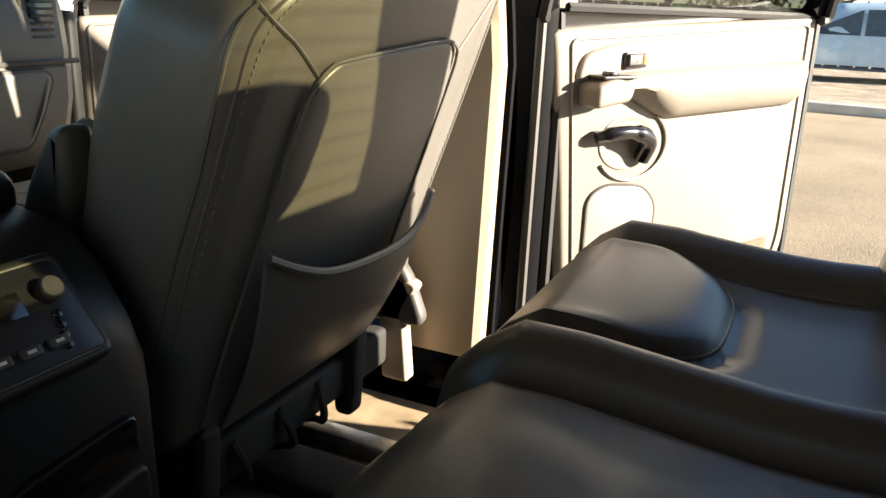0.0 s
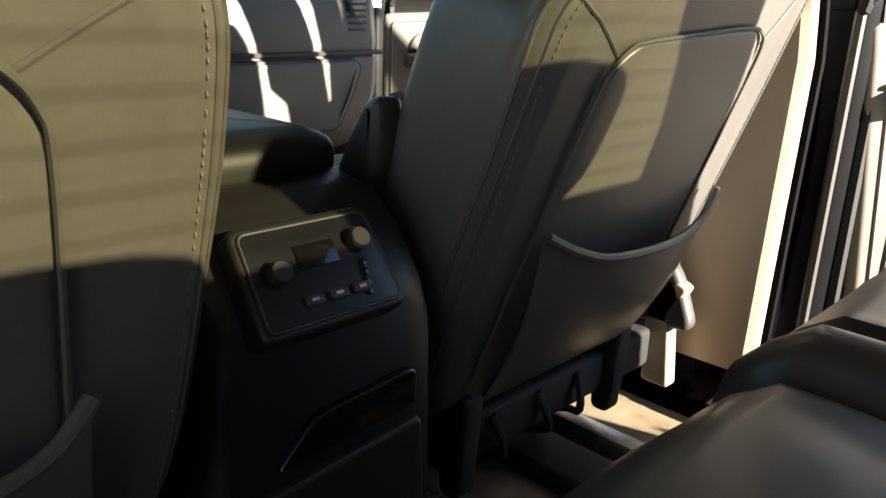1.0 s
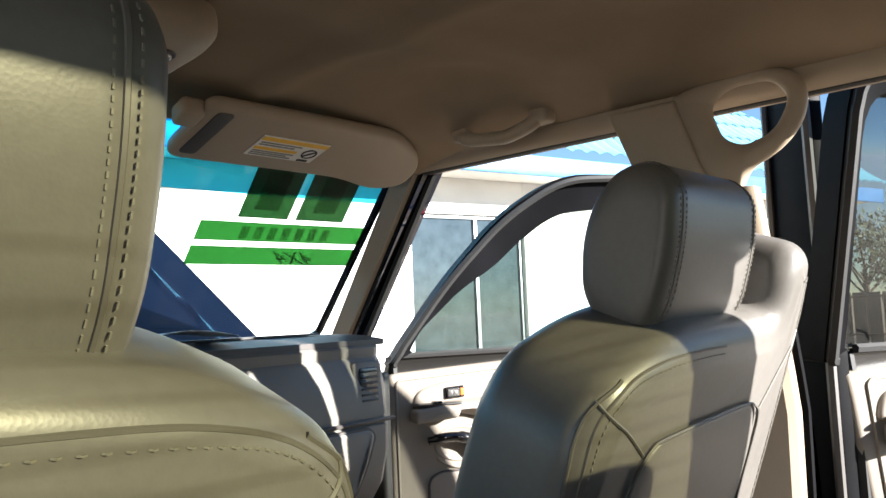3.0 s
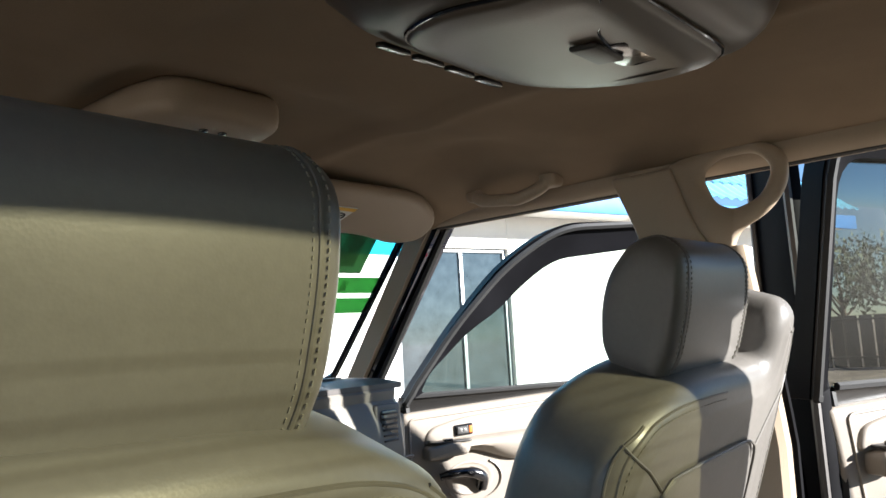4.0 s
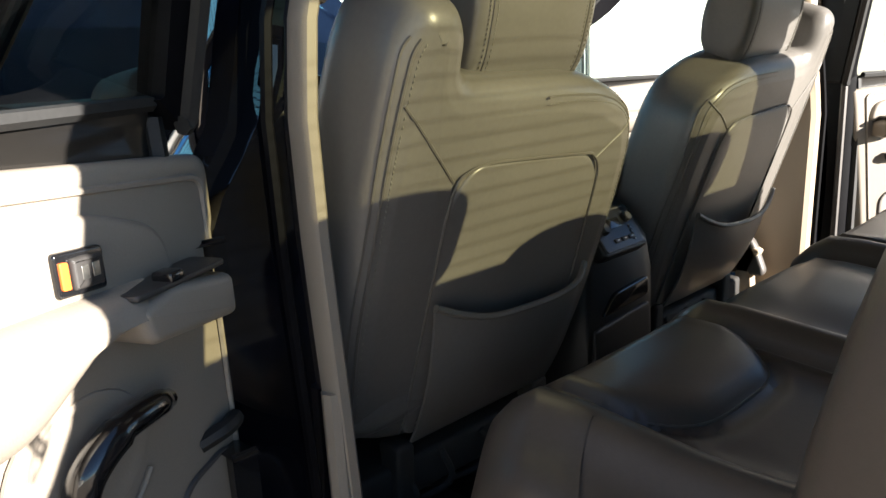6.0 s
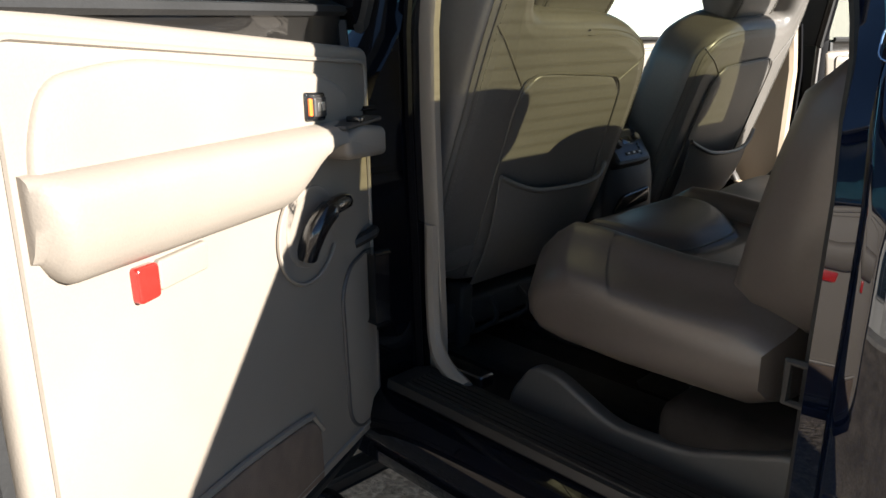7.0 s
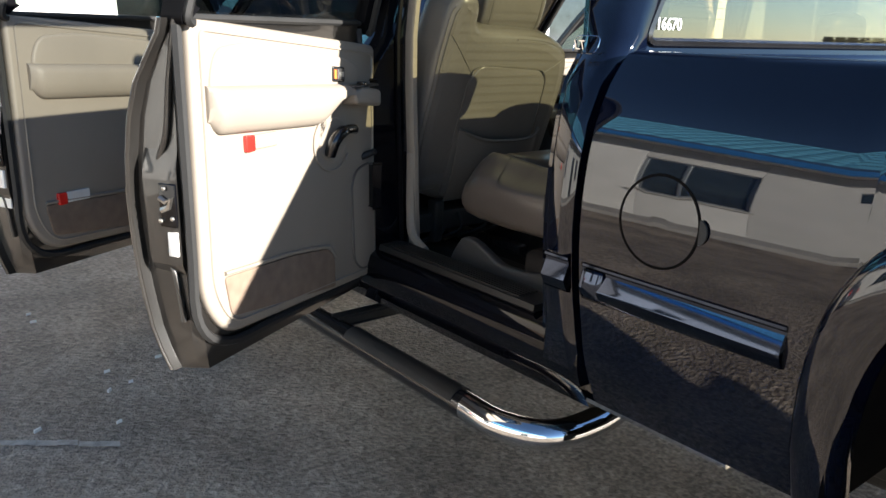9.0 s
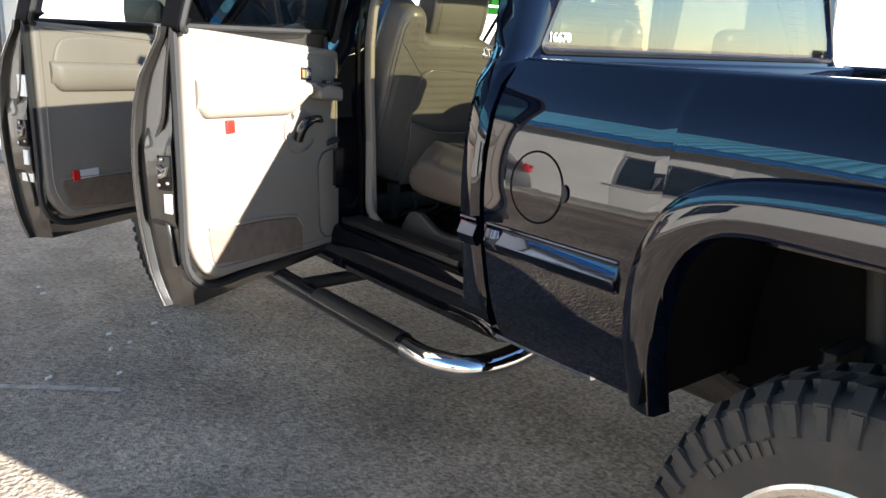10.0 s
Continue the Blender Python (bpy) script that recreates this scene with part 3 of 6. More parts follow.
ZC = [0.60, 0.64, 0.70, 0.76, 0.80, 0.85, 0.90, 0.98, 1.05, 1.12, 1.2, 1.27, 1.32, 1.36, 1.42, 1.5, 1.6, 1.68, 1.74, 1.79]
for s in (-1, 1):
    post("rear_corner_panel", s, ZC, lambda z: [(thin(s, z) + 0.05, CAB_BACK - 0.004), (thin(s, z) + 0.012 + 0.02 * belt(z), CAB_BACK + 0.004 * belt(z)), (thin(s, z) + 0.008 * belt(z), CAB_BACK + 0.015 + 0.012 * belt(z)), (thin(s, z), CAB_BACK + 0.025 + 0.02 * belt(z)), (thin(s, z), c_edge(z) - 0.012), (thin(s, z) + 0.010, c_edge(z)), (thin(s, z) + 0.025, c_edge(z) + 0.004), (thin(s, z) + 0.032, c_edge(z) + 0.03), (max(0.098, thin(s, z) + 0.038), c_edge(z) + 0.034), (max(0.12, thin(s, z) + 0.055), c_edge(z) - 0.02), (max(0.16, thin(s, z) + 0.08), CAB_BACK + 0.02)], PAINT)
    # inner trim of that corner
    post("corner_trim", s, [z for z in ZC if z >= 1.0], lambda z: [(max(0.10, thin(s, z) + 0.042) + i, y) for i, y in ((0.0, c_edge(z) + 0.03), (0.025, c_edge(z) + 0.02), (0.10, CAB_BACK + 0.07), (0.07, CAB_BACK + 0.05), (0.03, c_edge(z) - 0.01))], TAN)
    seal = [(s * (xs(z) - (0.078 if s < 0 else max(0.10, thin(s, z) + 0.042))), c_edge(z) + 0.040, z) for z in ZC if z > 0.78]
    part("door_seal", tube(seal, 0.009, 6), RUBBER, truck)
    # B pillar: black jamb outside, tan trim inside
    def dx(z):
        return lerp_table([(1.22, 0.036), (1.36, -0.008), (1.45, -0.022), (1.56, -0.030)], z) if s > 0 else 0.022
    dy = 0.024 if s > 0 else 0.0
    slim = 0.022 if s > 0 else 0.008
    def fwd(z):
        return 0.07 * min(1, max(0, (z - 1.30) / 0.1)) if s > 0 else 0.0
    ZB = [0.74, 0.80, 0.85, 0.92, 1.0, 1.08, 1.15, 1.21, 1.27, 1.31, 1.345, 1.40, 1.45, 1.50, 1.55, 1.60, 1.65, 1.73]
    def narrow(z, pts):
        """Above the belt the passenger-side post draws in towards its trim."""
        k = min(1, max(0, (z - 1.30) / 0.08)) if s > 0 else 0.0
        lim = xs(z) - xt(z) - dx(z) - 0.055
        pts = [(min(i + 0.06, max(i, lim)) if s > 0 and i < 0.06 else i, y) for i, y in pts]
        return [(i + k * max(0, lim + 0.5 * i - i), y) for i, y in pts]
    post("centre_pillar", s, [z for z in ZB if s < 0 or z < 1.33], lambda z: narrow(z, [(0.02, 1.16), (0.012, 1.15), (0.012, 1.045 + fwd(z)), (0.03, 1.03 + fwd(z)), (0.05, 1.035 + fwd(z)), (0.055, 1.010 + dy + fwd(z)), (xs(z) - xt(z) - dx(z) - slim - 0.024, 1.006 + dy + fwd(z)), (xs(z) - xt(z) - dx(z) - slim - 0.004, 1.003 + dy + fwd(z)), (xs(z) - xt(z) - dx(z) - slim - 0.003, 1.15)]), JAMB_PAINT)
    def plan(z):
        if s < 0:
            return ((0.012, 0.998), (0.010, 0.979), (0.006, 0.974), (-0.006, 0.974), (-0.012, 0.980), (0.006, 1.14), (0.009, 1.16), (0.012, 1.16))
        k = min(1, max(0, (z - 1.28) / 0.06))
        return ((slim, 1.032), (slim - 0.004, 1.023), (-0.010, 1.022), (-0.020, 1.032), (-0.021 - 0.005 * k, 1.09), (-0.022 - 0.068 * k, 1.14 - 0.015 * k), (-0.012 - 0.076 * k, 1.16), (slim, 1.16))
    # same trim both sides; the driver's takes darker TAN to carry its shade
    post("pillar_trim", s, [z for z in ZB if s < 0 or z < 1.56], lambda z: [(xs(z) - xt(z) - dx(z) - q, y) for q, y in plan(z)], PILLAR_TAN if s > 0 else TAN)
    part("door_seal", tube([(s * (xt(z) + dx(z) + 0.040), 1.0 + dy, z) for z in ZB if s < 0 or z < 1.35], 0.007, 6), FRAME_BLACK, truck)
    for z in (0.90, 1.20) if s < 0 else ():
        h = part("door_hinge", rbox((s * (xs(z) - 0.075), 1.008, z - 0.025), (s * (xs(z) - 0.03), 1.05, z + 0.025), 0.006), JAMB_PAINT, truck)
        part("hinge_pin", tube([(s * (xs(z) - 0.035), 1.025, z - 0.035), (s * (xs(z) - 0.035), 1.025, z + 0.035)], 0.008, 8), STEEL, h)
    # striker on the corner panel and check strap on the pillar
    part("striker", tube([(s * 0.90, c_edge(1) + 0.03, 0.985), (s * 0.90, c_edge(1) + 0.06, 0.985), (s * 0.90, c_edge(1) + 0.06, 1.03), (s * 0.90, c_edge(1) + 0.03, 1.03)], 0.005, 6), BLACK_METAL, truck)
    if s < 0:
        part("wiring_boot", tube(curve_pts([(s * 0.88, 1.0, 1.03), (s * 0.90, 0.985, 1.03), (s * 0.93, 0.99, 1.02)], 4), 0.010, 8), RUBBER, truck)
        part("check_strap", rbox((s * 0.885, 0.965, 0.88), (s * 0.90, 1.03, 1.0), 0.012), BLACK_GLOSS, truck)
    # rocker, sill plate and inner edge
    ys = span(CAB_BACK, 2.25, 16)
    low = 0.045 if s > 0 else 0.0
    part("rocker", loft([[(s * x, y, z) for x, z in ((0.80, 0.56), (0.855, 0.575), (0.885, 0.62), (0.905, 0.67), (0.91, 0.71), (0.895, 0.735), (0.86, 0.745 - low * 0.4), (0.80, 0.745 - low), (0.76, 0.70 - low))] for y in ys]), JAMB_PAINT, truck)
    sill = part("sill_plate", loft([[(s * x, y, z) for x, z in ((0.868, 0.748), (0.865, 0.762 - 0.2 * low), (0.80, 0.764 - low), (0.765, 0.755 - 1.4 * low), (0.745, 0.70 - low), (0.742, 0.615), (0.76, 0.615))] for y in span(0.36, 0.99, 8)]), CONSOLE_DARK, truck)
    for k in range(6):
        part("rib", rbox((s * (0.795 + k * 0.011), 0.42, 0.762 - low * (1 - 0.14 * k)), (s * (0.800 + k * 0.011), 0.95, 0.7665 - low * (1 - 0.14 * k)), 0.001), CONSOLE_DARK, sill)
    if s < 0:
        part("sill_curve", tube(curve_pts([(s * 0.757, 0.990, 1.02), (s * 0.759, 0.985, 0.86), (s * 0.772, 0.955, 0.785 - low), (s * 0.785, 0.88, 0.755 - low)], 6), [0.014] * 19, 8), TAN, truck)
    # windscreen pillar
    def apil(t, o, i, f, b):
        base, top = Vector((s * 0.835, 2.16, 1.30)), Vector((s * 0.69, 1.70, 1.73))
        c = base.lerp(top, t)
        return [(c.x + s * o, c.y + f, c.z), (c.x + s * o, c.y - b, c.z - 0.01), (c.x - s * i, c.y - b, c.z - 0.01), (c.x - s * i * 1.2, c.y + f * 0.6, c.z + 0.01)]
    part("windscreen_pillar", loft([apil(t, 0.045, 0.01, 0.07, 0.03) for t in span(0, 1, 6)]), PAINT, truck)
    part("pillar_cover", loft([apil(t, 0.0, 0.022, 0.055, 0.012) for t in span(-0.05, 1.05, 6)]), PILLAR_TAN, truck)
    part("door_seal", tube([(s * (0.845 - 0.14 * t), 2.11 - 0.45 * t, 1.29 + 0.44 * t) for t in span(0, 1, 8)], 0.009, 6), RUBBER, truck)

# roof skin, headliner, side rails
ROOF_Y0, ROOF_Y1 = 0.20, 1.78


def roof_z(x, y):
    e = abs(x) / 0.70
    f = max(0, (y - 1.5) / 0.35)
    return 1.875 - 0.075 * e ** 3 - 0.04 * f ** 2 - 0.03 * max(0, (0.45 - y) / 0.25) ** 2


part("roof", sheet(span(-0.70, 0.70, 20), span(ROOF_Y0, ROOF_Y1 + 0.03, 14), lambda x, y: (x, y, roof_z(x, y)), thick=(0, 0, -0.02)), PAINT, truck)


def liner_z(x, y):
    e = min(1, abs(x) / 0.68)
    z = 1.765 - 0.062 * e ** 3.2 - 0.035 * max(0, (y - 1.45) / 0.35) ** 1.5
    z -= 0.016 * math.exp(-((abs(x) - 0.23) / 0.028) ** 2) * (1 if y > 0.5 else 0.4)
    z += 0.014 * math.exp(-((abs(x) - 0.42) / 0.09) ** 2 - ((y - 1.12) / 0.12) ** 2)
    z -= 0.014 * math.exp(-((y - 1.32) / 0.05) ** 2) * (1 - e)
    z += 0.030 * math.exp(-((abs(x) - 0.47) / 0.085) ** 2 - ((y - 1.43) / 0.13) ** 2)
    z -= 0.010 * math.exp(-((abs(x) - 0.50) / 0.05) ** 2 - ((y - 1.19) / 0.07) ** 2)
    z += 0.012 * math.exp(-((abs(x) - 0.50) / 0.10) ** 2 - ((y - 0.85) / 0.16) ** 2)
    return z


headliner = part("headliner", sheet(span(-0.69, 0.69, 56), span(0.24, 1.80, 56), lambda x, y: (x, y, liner_z(x, y)), thick=(0, 0, 0.03)), HEADLINER, truck, "tan woven headliner with moulded folds")
for s in (-1, 1):
    part("roof_rail", loft([[(s * x, y, z) for x, z in ((0.675, 1.70), (0.70, 1.685), (0.745, 1.70), (0.735, 1.755), (0.70, 1.79), (0.67, 1.75))] for y in span(0.22, 1.74, 10)]), JAMB_PAINT, truck)
    part("rail_trim", loft([[(s * x, y, z) for x, z in ((0.660, 1.722), (0.664, 1.700), (0.676, 1.686), (0.700, 1.675), (0.722, 1.677), (0.726, 1.685), (0.700, 1.692), (0.680, 1.705))] for y in span(0.30, 1.735, 10)]), PILLAR_TAN, truck)
    part("rail_seal", tube([(s * 0.70, y, 1.684) for y in span(0.3, 1.72, 10)], 0.010, 6), RUBBER, truck)

# cab back wall with its window
def back_block(name, a, b, mat):
    return part(name, rbox(a, b, 0.012), mat, truck)


RW_Z0, RW_Z1 = 1.362, 1.735


def rw_x(z):
    """Half the width of the rear window, which narrows upwards."""
    return 0.765 - 0.50 * (z - RW_Z0)


back_block("back_panel", (-0.80, CAB_BACK + 0.005, 0.60), (0.80, CAB_BACK + 0.07, RW_Z0), PAINT)
back_block("back_panel", (-0.735, CAB_BACK + 0.02, RW_Z1), (0.735, CAB_BACK + 0.07, 1.80), PAINT)
for s in (-1, 1):
    part("back_panel", loft([[(s * (rw_x(z) - 0.004), CAB_BACK + 0.012, z), (s * (xs(z) - 0.062), CAB_BACK + 0.012, z), (s * (xs(z) - 0.062), CAB_BACK + 0.05, z), (s * (rw_x(z) - 0.004), CAB_BACK + 0.05, z)] for z in span(RW_Z0 + 0.002, RW_Z1 - 0.002, 6)]), PAINT, truck)
back_block("back_trim", (-0.70, CAB_BACK + 0.072, 0.75), (0.70, CAB_BACK + 0.09, RW_Z0 - 0.01), TAN)
RW_LOOP = round_poly([(-rw_x(RW_Z0) - 0.01, RW_Z0 - 0.012), (rw_x(RW_Z0) + 0.01, RW_Z0 - 0.012), (rw_x(RW_Z1) + 0.01, RW_Z1 + 0.012), (-rw_x(RW_Z1) - 0.01, RW_Z1 + 0.012)], [0.03, 0.03, 0.08, 0.08])
rear_glass = part("rear_window", slab([(p.x, p.y) for p in RW_LOOP], 0.005, 0.0005, lambda u, v, w: (u, CAB_BACK + 0.004 + w, v), segs=1, step=0.05), GLASS_REAR, truck, "tinted rear window with a white pen mark")
part("window_gasket", tube([(p.x, CAB_BACK + 0.004, p.y) for p in RW_LOOP], 0.010, 6, closed=True), BLACK_GLOSS, rear_glass)



def lettering(text, size, m, mat, parent, name="lettering", depth=0.0008, label=""):
    cu = bpy.data.curves.new(name, "FONT")
    cu.body, cu.size, cu.extrude = text, size, depth
    tmp = new(name, cu)
    me = bpy.data.meshes.new_from_object(tmp.evaluated_get(bpy.context.evaluated_depsgraph_get()))
    bpy.data.objects.remove(tmp)
    me.transform(m)
    me.materials.clear()
    me.materials.append(mat)
    ob = new(name, me)
    ob.parent = parent
    return tagged(ob, label)


for k in range(13):
    z = RW_Z0 + 0.04 + k * 0.0225
    part("heating_wire", rbox((-rw_x(z) + 0.05, CAB_BACK + 0.0095, z - 0.0009), (rw_x(z) - 0.05, CAB_BACK + 0.0103, z + 0.0009), 0), GLASS_WIRE, rear_glass)
lettering("16670", 0.034, pose(-0.747, CAB_BACK + 0.0015, 1.376, 90, 0, 0), PAINT_PEN, rear_glass, "pen_mark")

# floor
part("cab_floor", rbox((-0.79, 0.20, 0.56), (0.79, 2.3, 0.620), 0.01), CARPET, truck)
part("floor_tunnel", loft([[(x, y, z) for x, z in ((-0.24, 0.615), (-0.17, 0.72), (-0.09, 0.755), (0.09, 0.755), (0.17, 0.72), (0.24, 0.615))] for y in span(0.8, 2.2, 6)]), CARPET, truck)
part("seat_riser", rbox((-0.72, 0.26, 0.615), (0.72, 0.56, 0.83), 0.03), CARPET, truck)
part("firewall", rbox((-0.82, 2.24, 0.60), (0.82, 2.30, 1.30), 0.01), BLACK_METAL, truck)
for s in (-1, 1):
    part("kick_panel", rbox((s * 0.80, 1.98, 0.70), (s * 0.83, 2.25, 1.25), 0.01), DARK_PLASTIC, truck)
    # sunlit tone for the passenger's mat, shaded tone for the driver's
    part("floor_mat", slab(round_poly([(s * 0.28, 0.72), (s * 0.735, 0.72), (s * 0.735, 1.42), (s * 0.28, 1.42)], 0.05), 0.012, 0.005, lambda u, v, w: (u, v, 0.634 - w)), CARPET_SUNLIT if s > 0 else CARPET, truck)

# windscreen
WS0, WS1 = Vector((0, 2.235, 1.325)), Vector((0, 1.795, 1.745))


def ws(x, t, out=0.0):
    """x across, t up the windscreen (0 bottom, 1 top), bowed forward in the middle."""
    p = WS0.lerp(WS1, t)
    bow = 0.05 * (1 - (x / 0.8) ** 2)
    return Vector((x * (1 - 0.10 * t), p.y + bow + out * 0.69, p.z + out * 0.72))


part("windscreen", sheet(span(-0.82, 0.82, 16), span(0, 0.75, 8), ws), GLASS_SHIELD, truck)
part("shade_band", sheet(span(-0.82, 0.82, 16), span(0.75, 1.0, 3), ws), GLASS_BAND, truck, "blue tinted shade band of the windscreen")
part("screen_border", tube([ws(x, t, 0.0) for x, t in round_poly([(-0.80, 0.01), (0.80, 0.01), (0.80, 0.99), (-0.80, 0.99)], 0.07)], 0.010, 6, closed=True), BLACK_GLOSS, truck)
part("cowl", sheet(span(-0.85, 0.85, 10), span(0, 1, 3), lambda x, v: (x, 2.26 + 0.28 * v, 1.315 - 0.015 * v - 0.03 * (x / 0.85) ** 2), thick=(0, 0, -0.02)), DARK_PLASTIC, truck)
# the bonnet stands open on its rear hinges; a crease runs down each side
BON = Vector((0, 2.41, 1.305))
def bonnet_at(x, v, w=0.0):
    f = (x / 0.785) ** 2
    lift = 0.015 * (1 - f) + 0.010 * math.exp(-((abs(x) - 0.655 + 0.05 * v) / 0.010) ** 2) + 0.012 * (abs(x) < 0.655 - 0.05 * v)
    run = 0.97 * v * (1 - 0.10 * max(0, (v - 0.75) / 0.25) ** 2 * (abs(x) / 0.785) ** 6)
    drop = -0.06 * max(0, (v - 0.86) / 0.14) ** 2
    a = radians(31.5)
    h = lift + drop + w
    return BON + Vector((x * (1 - 0.06 * max(0, (v - 0.7) / 0.3) ** 3), run * math.cos(a) - h * math.sin(a), run * math.sin(a) + h * math.cos(a)))


part("bonnet", sheet(span(-0.785, 0.785, 110), span(0, 1, 24), bonnet_at, thick=(0, 0.012, -0.02)), PAINT, truck, "opened dark blue bonnet with a crease at each side", sharp=60)
for s in (-1, 1):
    part("bonnet_hinge", tube([(s * 0.66, 2.36, 1.26), (s * 0.66, 2.46, 1.30), (s * 0.66, 2.62, 1.40)], 0.012, 6), BLACK_METAL, truck)
part("bonnet_stay", tube([(0.55, 3.35, 1.18), (0.50, 2.98, 1.62)], 0.006, 6), STEEL, truck)
part("engine_cover", rbox((-0.35, 2.45, 0.95), (0.35, 3.2, 1.14), 0.05), BLACK_METAL, truck)
part("radiator_top", rbox((-0.68, 3.40, 1.05), (0.68, 3.56, 1.16), 0.02), BLACK_METAL, truck)
for s in (-1, 1):
    part("front_wing", sheet(span(2.22, 3.6, 14), span(0, 1, 6), lambda y, v: (s * (0.80 + 0.16 * min(1, v * 1.6)), y, 1.27 - 0.66 * v if not (2.28 < y < 3.13 and v > 0.55) else 0.92 + 0.1 * math.sin((y - 2.28) / 0.85 * math.pi)), thick=(-s * 0.015, 0, 0)), PAINT, truck)
part("grille", rbox((-0.85, 3.56, 0.62), (0.85, 3.66, 1.18), 0.04), CHROME, truck)

# ---- bed ----
BED_END, WHEEL_Y, WHEEL_R, ARCH_Y = -1.62, -0.845, 0.425, -0.818
ARCH_A, ARCH_TOP = 0.455, 1.065


def arch(y, a=ARCH_A, top=ARCH_TOP, low=0.60):
    q = abs(y - ARCH_Y) / a
    return low + (top - low) * (1 - q ** 7.0) ** (1 / 2.2) if q < 1 else low


for s in (-1, 1):
    ys = span(BED_FRONT, ARCH_Y + ARCH_A, 14) + [ARCH_Y + ARCH_A * math.cos(a) for a in span(0.02, math.pi - 0.02, 44)] + span(ARCH_Y - ARCH_A, BED_END, 8)
    def skin(y, v):
        z0 = max(0.61, arch(y))
        if v <= 1:
            z = z0 + (1.318 - z0) * v
            tail = max(0, (ARCH_Y - ARCH_A - y) / (ARCH_Y - ARCH_A - BED_END))
            return (s * (xs(z) - 0.09 * tail ** 2), y, z)
        table = [(0.872, 1.328), (0.845, 1.336), (0.80, 1.336), (0.785, 1.326), (0.785, 1.0)]
        x, z = table[round((v - 1) * 5) - 1]
        return (s * x, y, z)
    vs = span(0, 1, 22) + [1.2, 1.4, 1.6, 1.8, 2.0]
    side = part("bed_side", sheet(ys, vs, skin), PAINT, truck, sharp=50)
    part("bed_side_end", loft([[(s * (xs(z) - 0.002), BED_FRONT + 0.004, z), (s * (xs(z) - 0.002), BED_FRONT - 0.05, z), (s * (xs(z) - 0.08), BED_FRONT - 0.05, z), (s * (xs(z) - 0.08), BED_FRONT, z)] for z in span(0.612, 1.318, 16)]), PAINT, truck)
    # flare round the wheel opening
    rings = []
    for k in range(49):
        a = 0.0 + math.pi * k / 48
        y = ARCH_Y + ARCH_A * math.cos(a)
        q = abs(math.cos(a))
        z = 0.60 + (ARCH_TOP - 0.60) * max(0, 1 - q ** 7.0) ** (1 / 2.2)
        d = Vector((0, math.cos(a) * 0.9, max(0.12, math.sin(a)))).normalized()
        base = Vector((0, y, z))
        wmul = 0.6 + 0.4 * math.sin(a)
        def pt(o, h):
            p = base + d * o * wmul
            return (s * (xs(max(0.62, p.z)) + h), p.y, p.z)
        rings.append([pt(0.112, -0.004), pt(0.108, 0.014), pt(0.100, 0.026), pt(0.088, 0.032), pt(0.060, 0.035), pt(0.030, 0.036), pt(0.008, 0.033), pt(-0.008, 0.022), pt(-0.014, -0.03), pt(0.03, -0.03)])
    part("wheel_flare", loft(rings), PAINT, truck)
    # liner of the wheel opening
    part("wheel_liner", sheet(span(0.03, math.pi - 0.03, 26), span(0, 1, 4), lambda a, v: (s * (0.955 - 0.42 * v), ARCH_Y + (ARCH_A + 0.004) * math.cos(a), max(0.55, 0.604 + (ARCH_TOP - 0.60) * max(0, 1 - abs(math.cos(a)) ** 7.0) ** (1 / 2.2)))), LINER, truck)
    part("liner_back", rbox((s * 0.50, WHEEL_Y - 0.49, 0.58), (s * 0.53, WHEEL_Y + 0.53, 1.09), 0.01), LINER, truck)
    for y in (BED_FRONT - 0.32, BED_FRONT - 0.46, WHEEL_Y + 0.2):
        part("bracket", rbox((s * 0.60, y, 0.66), (s * 0.72, y + 0.03, 0.80), 0.006), BLACK_METAL, truck)
    # bright moulding
    for a, b in ((BED_FRONT - 0.006, -0.275), (CAB_BACK + 0.004, EDGE_C - 0.040)):
        prof = ((0.860, -0.004), (0.862, 0.006), (0.868, 0.010), (0.886, 0.0165), (0.889, 0.017), (0.892, 0.0160), (0.920, 0.001), (0.926, 0.001), (0.930, 0.005), (0.935, 0.004), (0.938, -0.004))
        mould = part("side_moulding", loft([[(s * (xs(z) + (h * q if h > 0 else h)), y, z) for z, h in prof] for y, q in ((a, 0.5), (a - 0.003, 0.85), (a - 0.008, 1), (b + 0.008, 1), (b + 0.003, 0.85), (b, 0.5))]), SMOKED, truck, "smoked bright side moulding, creased along its middle", sharp=20)
        if a < 0.17:
            part("moulding_cap", loft([[(s * (xs(z) + h * q), y, z) for z, h in ((0.866, 0.004), (0.870, 0.014), (0.890, 0.021), (0.905, 0.018), (0.922, 0.011), (0.926, 0.004))] for y, q in ((a - 0.008, 0.4), (a - 0.014, 0.9), (a - 0.036, 1.0), (a - 0.048, 0.9), (a - 0.056, 0.5))]), SMOKED, mould)
    part("rocker_strip", loft([[(s * x, y, z) for x, z in ((0.850, 0.592), (0.868, 0.594), (0.870, 0.604), (0.855, 0.610))] for y in span(0.195, -0.155, 6)]), CHROME, truck)
    if s < 0:
        fc = Vector((-0.969, -0.022, 1.05))
        fuel = part("fuel_door", loft([[(-(xs(fc.z + r * math.sin(a)) + h), fc.y + r * math.cos(a), fc.z + r * math.sin(a)) for a in span(0, math.tau, 36)[:-1]] for r, h in ((0.080, 0.000), (0.0798, 0.0005), (0.06, 0.0006), (0.04, 0.0006), (0.02, 0.0006))]), PAINT, truck)
